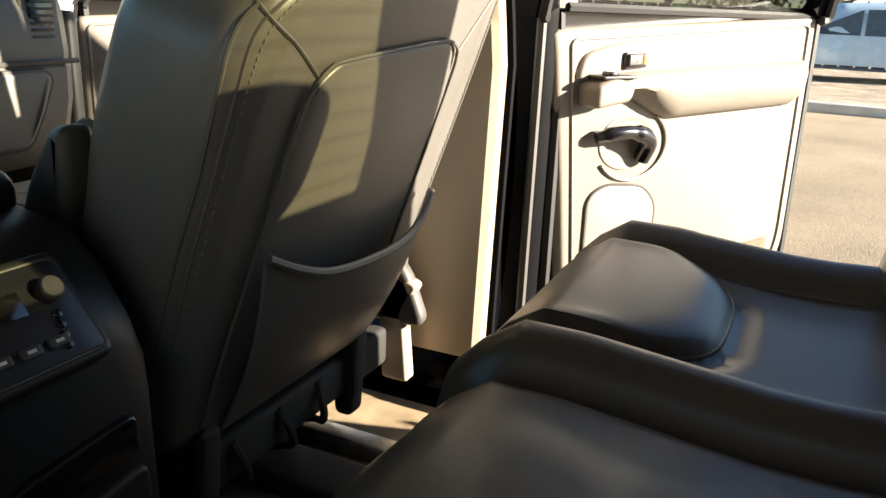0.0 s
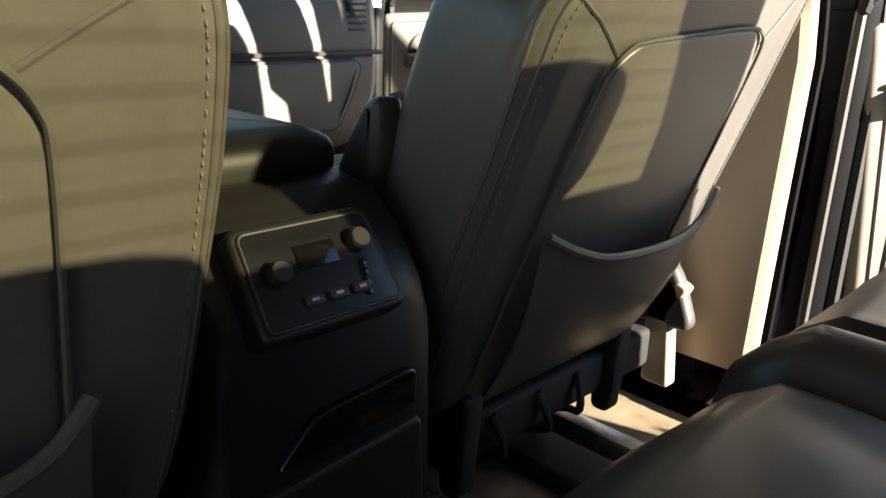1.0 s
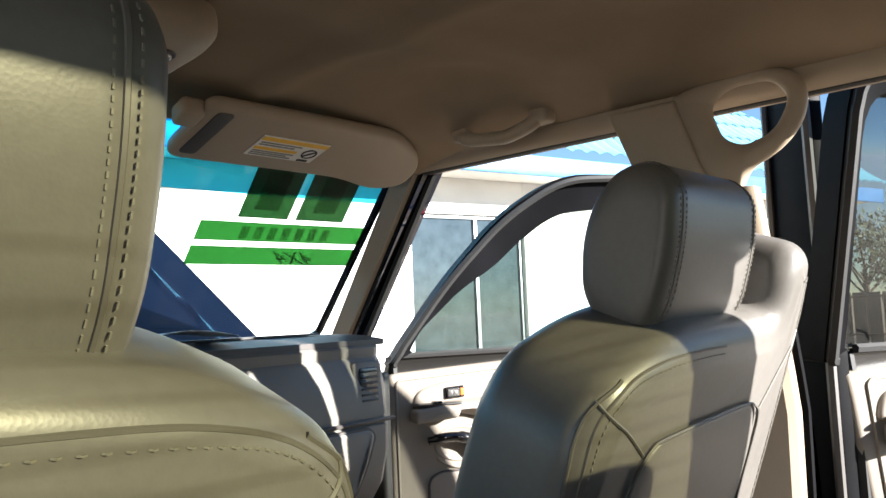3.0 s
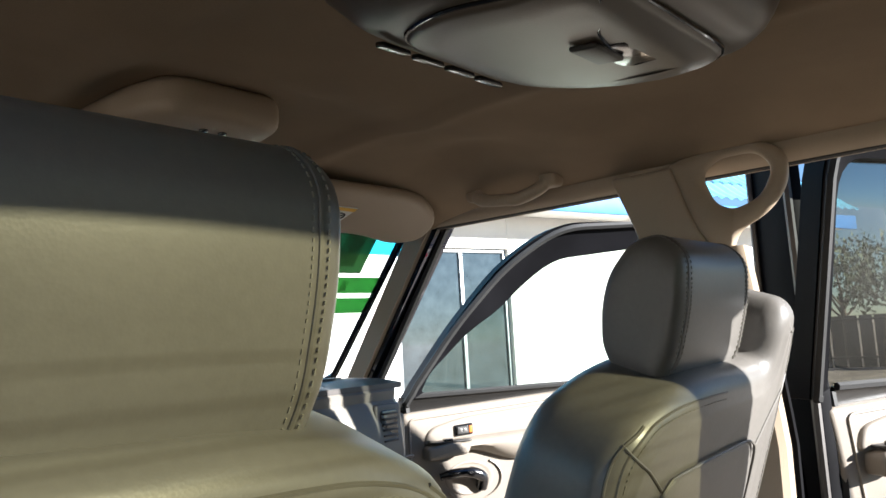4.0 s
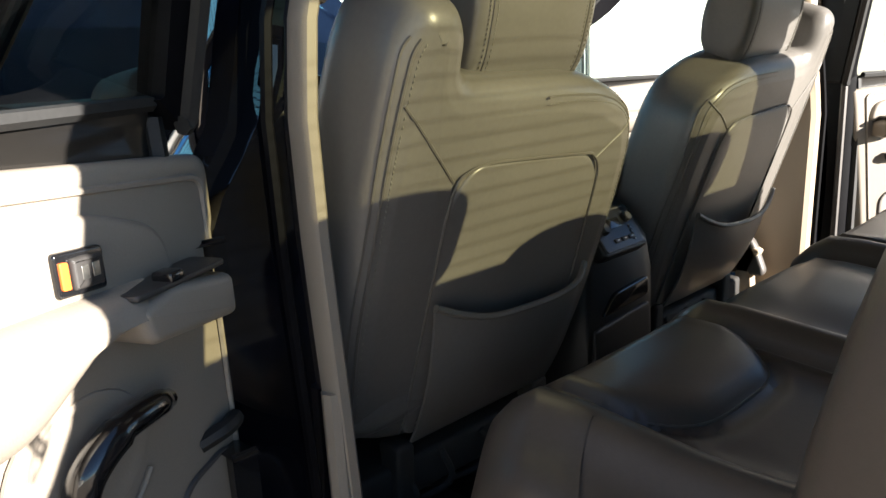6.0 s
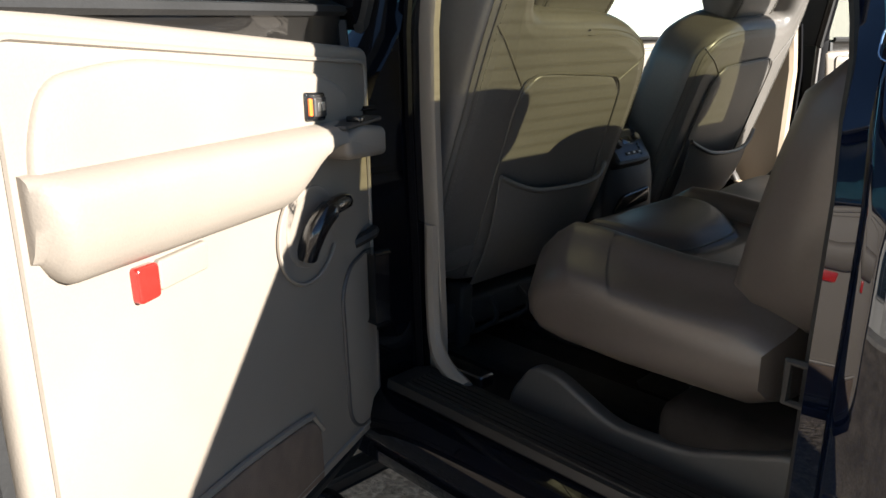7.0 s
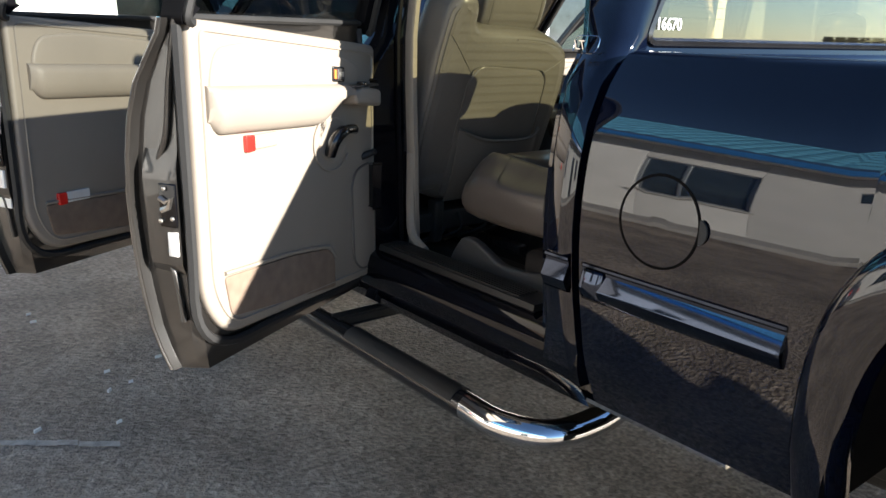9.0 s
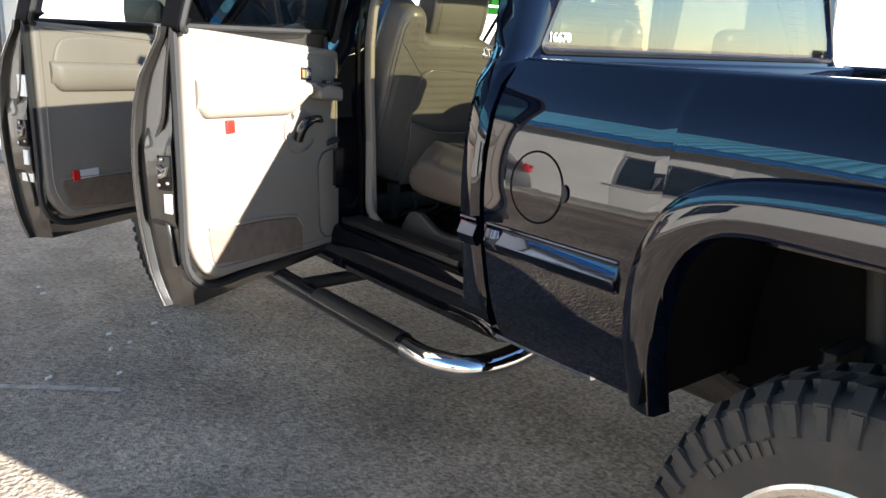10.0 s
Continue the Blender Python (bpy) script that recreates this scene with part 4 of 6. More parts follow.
        part("gap", loft([[(-(xs(fc.z + r * math.sin(a)) + h), fc.y + r * math.cos(a), fc.z + r * math.sin(a)) for a in span(0, math.tau, 36)[:-1]] for r, h in ((0.0850, 0.0), (0.0847, 0.0014), (0.0805, 0.0014), (0.080, 0.0))], caps=False), LINER, fuel)
        part("finger_notch", loft([[(-(0.968 + h), fc.y - 0.085 - 0.016 * r * math.cos(a), fc.z + 0.022 * r * math.sin(a)) for a in span(-1.57, 1.57, 10)] for r, h in ((1, 0.0), (0.95, 0.003), (0.3, 0.003))]), RUBBER, fuel)
part("bed_front", rbox((-0.80, BED_FRONT - 0.05, 0.85), (0.80, BED_FRONT - 0.01, 1.332), 0.012), PAINT, truck)
part("bed_floor", rbox((-0.499, BED_END, 0.86), (0.499, BED_FRONT - 0.051, 0.90), 0.01), BLACK_METAL, truck)
part("tailgate", rbox((-0.86, BED_END - 0.05, 0.72), (0.86, BED_END - 0.002, 1.33), 0.015), PAINT, truck)
part("rear_bumper", loft([[(x, BED_END - 0.02 - 0.20 * d * (1 - 0.5 * (abs(x) / 0.97) ** 4), z) for d, z in ((0, 0.42), (0.85, 0.43), (1.0, 0.50), (1.0, 0.62), (0.92, 0.70), (0, 0.71))] for x in span(-0.97, 0.97, 16)]), CHROME, truck)
part("spare_tyre", tube([(0, BED_END + 0.42, 0.46), (0, BED_END + 0.42, 0.68)], 0.38, 28), TYRE, truck)
part("chassis_rail", rbox((-0.50, -1.75, 0.50), (-0.40, 3.3, 0.66), 0.015), BLACK_METAL, truck)
part("chassis_rail", rbox((0.40, -1.75, 0.50), (0.50, 3.3, 0.66), 0.015), BLACK_METAL, truck)
part("fuel_tank", rbox((-0.38, -0.30, 0.40), (0.10, 0.85, 0.64), 0.05), BLACK_METAL, truck)
part("rear_axle", tube([(-0.75, WHEEL_Y, WHEEL_R), (0.75, WHEEL_Y, WHEEL_R)], 0.055, 12), BLACK_METAL, truck)
part("rear_spring", tube(curve_pts([(-0.52, WHEEL_Y + 0.62, 0.60), (-0.52, WHEEL_Y, 0.46), (-0.52, WHEEL_Y - 0.62, 0.60)], 8), 0.025, 6), BLACK_METAL, truck)
part("shock_absorber", tube([(-0.56, WHEEL_Y + 0.12, 0.42), (-0.55, WHEEL_Y + 0.22, 0.98)], 0.03, 10), BLACK_METAL, truck)
# badge on the corner panel
badge_m = Matrix(((0, -0.35, -1, -0.884), (-1, 0, 0, 0.272), (0, 1, -0.2, 1.334), (0, 0, 0, 1)))
lettering("LT", 0.026, badge_m, CHROME, truck, "badge_lettering", 0.002)
part("badge_base", tube([(-0.881 - (z - 1.345) * -0.42, y, z) for y, z in round_poly([(0.278, 1.327), (0.216, 1.327), (0.216, 1.360), (0.278, 1.360)], 0.012)], 0.001, 5, closed=True), CHROME, truck)


def wheel(at, side, single=False):
    """Mud tyre with a block tread and raised bars on its wall, on a cast alloy rim."""
    R, W = WHEEL_R, 0.27
    w = empty("wheel", at, truck)
    prof = [(-0.5, 0.60), (-0.53, 0.70), (-0.52, 0.84), (-0.46, 0.93), (-0.38, 0.955), (0.38, 0.955), (0.46, 0.93), (0.52, 0.84), (0.53, 0.70), (0.5, 0.60)]
    n = 64
    bm = loft([[(x * W, R * r * math.cos(k * math.tau / n), R * r * math.sin(k * math.tau / n)) for k in range(n)] for x, r in prof], caps=False)
    tyre = part("tyre", bm, TYRE, w, "worn black mud tyre with block tread", sharp=30)

    def q(x, a, r):
        return (x * W, R * r * math.cos(a), R * r * math.sin(a))
    kinds = []
    for row, (x0, x1) in enumerate(((-0.50, -0.27), (-0.23, -0.02), (0.02, 0.23), (0.27, 0.50))):
        tw = 0.03 if row % 2 else -0.03
        e0, e1 = (0.90 if row == 0 else 0.95), (0.90 if row == 3 else 0.95)
        lo = [q(x0, 0, e0), q(x1, tw, e1), q(x1, tw + 0.085, e1), q(x0, 0.085, e0)]
        hi = [q(x0, 0.006, e0 + 0.045), q(x1, tw + 0.006, min(1.0, e1 + 0.05)), q(x1, tw + 0.079, min(1.0, e1 + 0.05)), q(x0, 0.079, e0 + 0.045)]
        kinds.append((lo, hi, 0.06 * (row % 2)))
    for sgn in (-1, 1):
        lo = [(sgn * W * x, R * r * math.cos(a), R * r * math.sin(a)) for x, r, a in ((0.49, 0.93, 0), (0.525, 0.80, 0), (0.525, 0.80, 0.06), (0.49, 0.93, 0.06))]
        hi = [(sgn * (W * x + 0.010), R * r * math.cos(a), R * r * math.sin(a)) for x, r, a in ((0.49, 0.935, 0.005), (0.52, 0.81, 0.008), (0.52, 0.81, 0.052), (0.49, 0.935, 0.055))]
        kinds.append((lo, hi, 0.02))
    if single:
        for lo, hi, da in kinds:
            first = part("tread_block", loft([lo, hi]), TYRE, tyre, smooth=False)
            first.rotation_euler = (da, 0, 0)
            for k in range(1, 44):
                ob = new("tread_block", first.data)
                ob.parent, ob.rotation_euler = tyre, (da + k * math.tau / 44, 0, 0)
    else:
        bm = bmesh.new()
        for lo, hi, da in kinds:
            for k in range(44):
                m = Matrix.Rotation(da + k * math.tau / 44, 3, "X")
                loft([[m @ Vector(p) for p in lo], [m @ Vector(p) for p in hi]], bm=bm)
        tagged(part("tread", bm, TYRE, tyre, smooth=False), kind="stuff")
    for base in (0.55, 2.1, 3.7, 5.2):
        bars = bmesh.new()
        for k in range(7):
            a = base + k * 0.075
            rr = ((0.735, a), (0.795, a), (0.795, a + 0.045), (0.735, a + 0.045))
            lo = [(side * W * 0.528, R * r * math.cos(b), R * r * math.sin(b)) for r, b in rr]
            hi = [(side * (W * 0.528 + 0.004), R * r * math.cos(b), R * r * math.sin(b)) for r, b in rr]
            loft([lo, hi], bm=bars)
        tagged(part("wall_marking", bars, DARK_PLASTIC, tyre), kind="stuff")
    rp = [(-0.5, 0.60), (-0.49, 0.57), (-0.30, 0.54), (0.30, 0.54), (0.46, 0.57), (0.50, 0.61), (0.515, 0.59), (0.50, 0.56), (0.40, 0.53)]
    part("rim", loft([[(side * x * W, R * r * math.cos(k * math.tau / 48), R * r * math.sin(k * math.tau / 48)) for k in range(48)] for x, r in rp], caps=False), RIM, w, "pale cast alloy rim")
    for k in range(6):
        a = k * math.tau / 6
        sp = [[(side * W * x, R * (r * math.cos(a) - h * math.sin(a)), R * (r * math.sin(a) + h * math.cos(a))) for x, h in ((0.36, -wd), (0.42, -wd * 0.6), (0.42, wd * 0.6), (0.36, wd), (0.28, wd), (0.28, -wd))] for r, wd in ((0.12, 0.10), (0.30, 0.075), (0.46, 0.085), (0.56, 0.13))]
        part("spoke", loft(sp), RIM, w)
    part("hub_cap", disc((side * W * 0.34, 0, 0), (side, 0, 0), 0.075, 0.035), CHROME, w)
    part("brake_disc", disc((side * W * 0.05, 0, 0), (side, 0, 0), 0.17, 0.02), BLACK_METAL, w)
    return w


for s in (-1, 1):
    wheel((s * 0.865, WHEEL_Y, WHEEL_R), s, single=s < 0)
    wheel((s * 0.80, 2.70, WHEEL_R), s)

# side step: black bar whose bent ends are bright
for s in (-1, 1):
    bend = curve_pts([(s * 0.915, 0.52, 0.455), (s * 0.915, 0.40, 0.457), (s * 0.86, 0.29, 0.463), (s * 0.75, 0.255, 0.475), (s * 0.64, 0.25, 0.50)], 8)
    step = part("side_step", tube([(s * 0.91, 1.95, 0.455), (s * 0.91, 1.3, 0.455), (s * 0.915, 0.52, 0.455)], 0.036, 14), BLACK_GLOSS, truck, "black tubular side step with bright ends with dark tread pads")
    part("step_bend", tube(bend, 0.036, 14), CHROME, step)
    for y0, y1 in ((0.55, 1.06), (1.35, 1.85)):
        part("tread_pad", loft([[(s * 0.912 + 0.038 * math.cos(a) * 1.04, y, 0.455 + 0.038 * math.sin(a) * 1.06) for a in span(0.35, 2.8, 10)] + [(s * 0.912 + 0.02 * math.cos(a), y, 0.455 + 0.02 * math.sin(a)) for a in span(2.8, 0.35, 4)] for y in span(y0, y1, 4)]), RUBBER, step)
    for y in (1.16, 1.7):
        part("step_bracket", rbox((s * 0.55, y - 0.02, 0.47), (s * 0.91, y + 0.02, 0.495), 0.006), BLACK_METAL, step)

# ---- doors ----
HX = 0.948


def door(side, hinge_y, turn, L, front=False, levels=None):
    """One opened door: shell, window frame, glass, and the trim panel with its fittings."""
    sg = -side
    name = "front_door" if front else "rear_door"

    def P(u, w, z):
        return Vector((sg * w, -u, lerp_table(levels, z) if levels else z))

    def wo(z):
        return HX - 0.022 - xs(z)

    def wi(z):
        return 0.124 - 0.010 * (z - 0.62) / 0.76

    def Lz(z):
        return L - 0.012 * max(0, (0.80 - z) / 0.155) ** 2

    zs = [0.645, 0.650, 0.665, 0.69, 0.74, 0.80, 0.86, 0.94, 1.02, 1.10, 1.18, 1.25, 1.30, 1.345, 1.372]
    rings = []
    for z in zs:
        l, o, i = Lz(z), wo(z), wi(z) - 0.02
        i = max(i, o + 0.03)
        rings.append([P(0.004, o + 0.012, z), P(0.012, o, z), P(l * 0.5, o - 0.002, z), P(l - 0.012, o, z), P(l, o + 0.006, z), P(l - 0.002, o + 0.014, z), P(l - 0.022, o + 0.018, z), P(l - 0.026, min(i, o + 0.03) if z < 0.68 else i - 0.015, z), P(l - 0.045, i, z), P(0.03, i, z), P(0.022, i - 0.02, z), P(0.01, o + 0.03, z)])
    shell = part(name, loft(rings), DOOR_EDGE, truck, ("open front door" if front else "open rear door") + " with a tan trim panel", sharp=35)
    shell.location = (side * HX, hinge_y, 0)
    shell.rotation_euler = (0, 0, radians(turn))
    # rubber seal round the shell
    seal = [P(0.02, wi(1.36) - 0.02, 1.36)] + [P(0.022, wi(z) - 0.012, z) for z in (1.2, 1.0, 0.8, 0.71)] + [P(0.06, wi(0.68) - 0.012, 0.675)]
    seal += [P(l, wi(0.68) - 0.012, 0.672 + 0.02 * l) for l in span(0.12, L - 0.14, 4)] + [P(L - 0.06, wi(0.71) - 0.012, 0.715)] + [P(Lz(z) - 0.024, wi(z) - 0.016, z) for z in (0.78, 0.9, 1.1, 1.25, 1.36)]
    # hemmed rim of the skin, and the pressed bead along the closing edge
    part("hem", tube([P(Lz(z) - 0.004, wo(z) + 0.006, z) for z in zs], 0.005, 8), DOOR_EDGE, shell)
    part("pressed_bead", tube(curve_pts([P(Lz(z) - 0.020, wo(z) * 0.35 + wi(z) * 0.65 - q, z) for z, q in ((1.37, 0.0), (1.25, 0.0), (1.15, 0.006), (1.08, 0.03), (0.93, 0.03), (0.86, 0.008), (0.76, 0.0))], 4), 0.006, 8), DOOR_EDGE, shell)
    part("door_seal", tube(curve_pts(seal, 3), 0.011, 6), RUBBER, shell)

    # window frame
    if front:
        loop = round_poly([(0.0, 1.345), (0.02, 1.385), (0.15, 1.515), (0.30, 1.635), (0.46, 1.708), (L - 0.05, 1.712), (L - 0.012, 1.36)], [0.01, 0.02, 0.06, 0.07, 0.10, 0.06, 0.02])
    else:
        u0 = -0.045 if side > 0 else -0.015
        loop = round_poly([(u0, 1.345), (u0 + 0.01, 1.705), (L - 0.13, 1.705), (L - 0.035, 1.60), (L - 0.012, 1.36)], [0.01, 0.06, 0.05, 0.08, 0.02])
    c = Vector((L * 0.5, 1.5))
    rings = []
    for p in loop:
        d = (c - p)
        d = Vector((d.x * 0.5, d.y)).normalized()
        a, b = p, p + d * (0.07 if front else 0.05)
        rings.append([P(a.x, wo(a.y) + 0.0, a.y), P(a.x, wo(a.y) + 0.05, a.y), P(b.x, wo(b.y) + 0.045, b.y), P(b.x, wo(b.y) + 0.012, b.y)])
    part("window_frame", loft(rings), FRAME_BLACK, shell, sharp=30)
    part("frame_seal", tube([P(p.x + (c - p).normalized().x * 0.012, wo(p.y) + 0.055, p.y + (c - p).normalized().y * 0.012) for p in loop], 0.010, 6), RUBBER, shell)
    inner = [p + Vector(((c - p).x * 0.5, (c - p).y)).normalized() * (0.055 if front else 0.035) for p in loop]
    if side > 0 and not front:
        # the door's hinge end, a plain black face with a grey seal down its inner edge
        def Q(w, d, z):
            return Vector((sg * w, 0.020 - d, z))
        part("hinge_face", slab([(-0.026, 0.64), (0.112, 0.64), (0.112, 1.30), (0.104, 1.36), (0.098, 1.735), (-0.022, 1.735)], 0.03, 0.006, lambda w, z, d: Q(w, d, z)), FRAME_BLACK, shell)
        part("frame_seal", tube([Q(w, -0.004, z) for w, z in ((0.108, 0.66), (0.108, 1.29), (0.100, 1.36), (0.095, 1.72))], 0.008, 6), GREY_PLASTIC, shell)
        part("frame_seal", tube([Q(w, -0.003, z) for w, z in ((-0.010, 0.66), (-0.010, 1.34), (-0.006, 1.73))], 0.006, 6), GREY_PLASTIC, shell)
        for w, z in ((0.03, 1.02), (0.05, 1.10), (0.028, 1.19)):
            part("screw", disc(Q(w, -0.001, z), (0, 1, 0), 0.004, 0.003, 8), STEEL, shell)
    gl = slab([(p.x, p.y) for p in inner], 0.004, 0.0005, lambda u, v, w: P(u, wo(v) + 0.028 - w, v), segs=1, step=0.03)
    part("window_pane", gl, GLASS_FRONT if front else GLASS_DOOR, shell, "clear window" if front else "dark tinted window")
    part("belt_seal", tube([P(u, wo(1.37) + 0.033, 1.374) for u in span(0.03, L - 0.03, 4)], 0.008, 6), RUBBER, shell)

    # trim panel
    def T(u, v, w):
        return P(u, wi(v) - w, v)
    f = L / 0.735
    fore = -0.036 if side < 0 and not front else 0.015 if not front else 0.0
    lean = 0.055 if side > 0 and not front else 0.0
    outline = round_poly([(0.000 + fore + lean, 0.672), (L - 0.10, 0.708), (L - 0.036, 0.80), (L - 0.040, 1.376), (fore - 0.4 * lean, 1.318)], [0.04, 0.06, 0.06, 0.015, 0.02])
    panel = part("trim_panel", slab(outline, 0.03, 0.012, T), TAN, shell, "tan moulded trim panel, partly sunlit")
    part("panel_border", tube([T(p.x, p.y, -0.001) for p in round_poly([(0.02 + fore + lean, 0.695), (L - 0.115, 0.732), (L - 0.064, 0.82), (L - 0.068, 1.352), (0.02 + fore, 1.297)], [0.04, 0.06, 0.05, 0.02, 0.02])], 0.0035, 6, closed=True), TAN_SOFT, panel)
    pad = round_poly([(0.045 * f, 1.205), (0.648 * f, 1.19), (0.650 * f, 1.26), (0.625 * f, 1.318), (0.52 * f, 1.330), (0.14 * f, 1.292), (0.06 * f, 1.262)], [0.02, 0.03, 0.05, 0.05, 0.06, 0.05, 0.03])
    part("upper_pad", slab(pad, 0.02, 0.010, lambda u, v, w: T(u, v, w - 0.008)), TAN_SOFT, panel)
    # armrest: a swelling shelf that narrows to a pull at its front
    rings = []
    for u in span(0.10 * f, 0.660 * f, 70):
        t = (u / f - 0.10) / 0.56
        zt = 1.214 + 0.022 * t
        zb = zt - (0.036 + 0.054 * min(1, max(0, (t - 0.08) / 0.24)) ** 2 * (3 - 2 * min(1, max(0, (t - 0.08) / 0.24)))) * max(0.5, 1 - 0.75 * max(0, (t - 0.93) / 0.07) ** 2) ** 0.5
        dep = (0.046 - 0.014 * t) * min(1, (t + 0.05) / 0.12) ** 0.5 * max(0.16, 1 - max(0, (t - 0.955) / 0.045) ** 2) ** 0.5
        rings.append([T(u, z, -q) for z, q in ((zt + 0.010, -0.01), (zt + 0.008, dep * 0.3), (zt + 0.003, dep * 0.72), (zt - 0.006, dep * 0.94), (zt - 0.018, dep), ((zt + zb) / 2, dep * 0.95), (zb + 0.022, dep * 0.78), (zb + 0.008, dep * 0.5), (zb, dep * 0.2), (zb, -0.01))])
    part("armrest", loft(rings), TAN_SOFT, panel, "padded tan armrest")
    cup = round_poly([(0.045 * f + fore, 1.160), (0.14 * f, 1.172), (0.15 * f, 1.207), (0.10 * f, 1.218), (0.045 * f + fore, 1.204)], 0.012)
    pull = part("pull_cup", slab(cup, 0.07, 0.010, lambda u, v, w: T(u, v, w - 0.046)), TAN, panel)
    part("switch_plate", slab(round_poly([(0.055 * f + fore, 0), (0.15 * f, 0.0), (0.15 * f, 0.042), (0.055 * f + fore, 0.042)], 0.008), 0.006, 0.002, lambda u, v, w: T(u, 1.221 - w, -0.002 - v)), DARK_PLASTIC, pull)
    part("window_switch", rbox((0.085 * f, 0.022, 0), (0.105 * f, 0.045, 0.01), 0.003, lambda u, v, w: T(u, 1.219 + w, -v)), BLACK_GLOSS, pull)
    # lock rocker in its bezel
    bez = part("lock_bezel", slab(round_poly([(0.146, 1.228), (0.200, 1.232), (0.200, 1.270), (0.146, 1.266)], 0.005), 0.012, 0.003, lambda u, v, w: T(u, v, w - 0.013)), BLACK_GLOSS, panel)
    part("lock_rocker", slab(round_poly([(0.151, 1.234), (0.186, 1.236), (0.186, 1.263), (0.151, 1.261)], 0.003), 0.010, 0.004, lambda u, v, w: T(u, v, w - 0.018)), DARK_PLASTIC, bez)
    for u0 in (0.158, 0.170):
        part("rocker_mark", slab(round_poly([(u0, 1.243), (u0 + 0.008, 1.243), (u0 + 0.008, 1.255), (u0, 1.255)], 0.001), 0.004, 0.0005, lambda u, v, w: T(u, v, w - 0.0185)), STEEL, bez)
    part("lock_mark", slab(round_poly([(0.188, 1.238), (0.197, 1.239), (0.197, 1.262), (0.188, 1.261)], 0.002), 0.008, 0.001, lambda u, v, w: T(u, v, w - 0.0155)), ORANGE, bez)
    # release lever in a round recess
    hc = (0.185, 1.085)
    rec = part("handle_recess", loft([[T(hc[0] + r * 1.25 * math.cos(a), hc[1] + r * math.sin(a), -h) for a in span(0, math.tau, 28)[:-1]] for r, h in ((0.058, -0.002), (0.056, 0.002), (0.052, 0.003), (0.047, 0.001), (0.042, 0.0006))]), TAN, panel)
    lever = curve_pts([(0.096, 1.101, 0.012), (0.130, 1.110, 0.024), (0.180, 1.108, 0.026), (0.214, 1.088, 0.022), (0.216, 1.050, 0.006)], 6)
    part("release_lever", tube([T(p.x, p.y, -p.z) for p in lever], [0.010] * 4 + [0.013] * 8 + [0.016] * 13, 10), BLACK_GLOSS, rec, "black plastic release lever")
    part("recess_lip", tube([T(hc[0] + 0.085 * math.cos(a) + 0.01, hc[1] - 0.005 + 0.072 * math.sin(a), -0.003) for a in span(-2.6, 0.9, 20)], 0.003, 6), TAN, panel)
    # speaker cover and carpeted lower strip
    so, sw = (fore - 0.008, 1.0) if fore < 0 else (0.075, 1.4)
    spk = round_poly([(0.022 + so + (q - 0.022) * sw, z) for q, z in ((0.022, 0.705), (0.100, 0.705), (0.138, 0.74), (0.146, 0.955), (0.118, 0.992), (0.05, 1.002), (0.022, 0.98))], [0.02, 0.03, 0.03, 0.04, 0.04, 0.03, 0.02])
    part("speaker_cover", slab(spk, 0.02, 0.004, lambda u, v, w: T(u, v, w - 0.004)), TAN, panel)
    part("cover_groove", tube([T(p.x, p.y, -0.0015) for p in resample(spk, 0.02)], 0.0035, 6, closed=True), GREY_PLASTIC, panel)
    strip = round_poly([(0.195 * f, 0.694), (L - 0.115, 0.748), (L - 0.098, 0.842), (0.38 * f, 0.828), (0.225 * f, 0.806), (0.196 * f, 0.778)], [0.01, 0.02, 0.012, 0.05, 0.04, 0.03])
    part("carpet_strip", slab(strip, 0.02, 0.003, lambda u, v, w: T(u, v, w - 0.004)), POCKET_CARPET, panel, "carpeted strip along the panel's foot")
    part("strip_lip", tube([T(u, z, -0.003) for u, z in ((0.192 * f, 0.775), (0.222 * f, 0.812), (0.30 * f, 0.824), (0.40 * f, 0.836), (L - 0.10, 0.850))], 0.005, 6), TAN, panel)
    # reflector
    if side < 0 or front:
        rz, ru = (1.098, L - 0.217) if not front else (0.835, L - 0.17)
        ref = part("reflector", slab(round_poly([(ru, rz), (ru + 0.031, rz), (ru + 0.032, rz + 0.037), (ru, rz + 0.036)], 0.006), 0.012, 0.003, lambda u, v, w: T(u, v, w - 0.010)), RED, panel, "red door reflector")
        part("courtesy_lens", slab(round_poly([(ru - 0.085, rz + 0.003), (ru - 0.003, rz + 0.003), (ru - 0.003, rz + 0.035), (ru - 0.085, rz + 0.035)], 0.005), 0.010, 0.003, lambda u, v, w: T(u, v, w - 0.007)), CLEAR_LENS if front else TAN, ref)
    # pressed box of the closing edge with its latch, bolts and sticker
    le = L - 0.022
    rings = []
    for z, q in ((1.150, -0.004), (1.120, -0.002), (1.082, 0.015), (1.06, 0.016), (0.90, 0.016), (0.885, 0.014), (0.862, -0.004)):
        w0, w1 = wo(z) + 0.034, wi(z) - 0.034
        rings.append([P(le - 0.02, w0 - 0.006, z), P(le + q * 0.4, w0, z), P(le + q, w0 + 0.010, z), P(le + q, w1 - 0.014, z), P(le + q * 0.5, w1, z), P(le - 0.02, w1 + 0.004, z)])
    part("latch_box", loft(rings), DOOR_EDGE, shell, sharp=30)
    lb = le + 0.016
    lat = part("latch", rbox((lb - 0.004, 0.045, 0.965), (lb + 0.002, 0.088, 1.055), 0.003, lambda u, w, z: P(u, w, z)), JAMB_PAINT, shell)
    part("latch_claw", tube([P(lb + 0.004, w, z) for w, z in ((0.050, 1.026), (0.066, 1.018), (0.080, 1.026), (0.072, 1.008), (0.054, 1.000))], 0.006, 6), STEEL, lat)
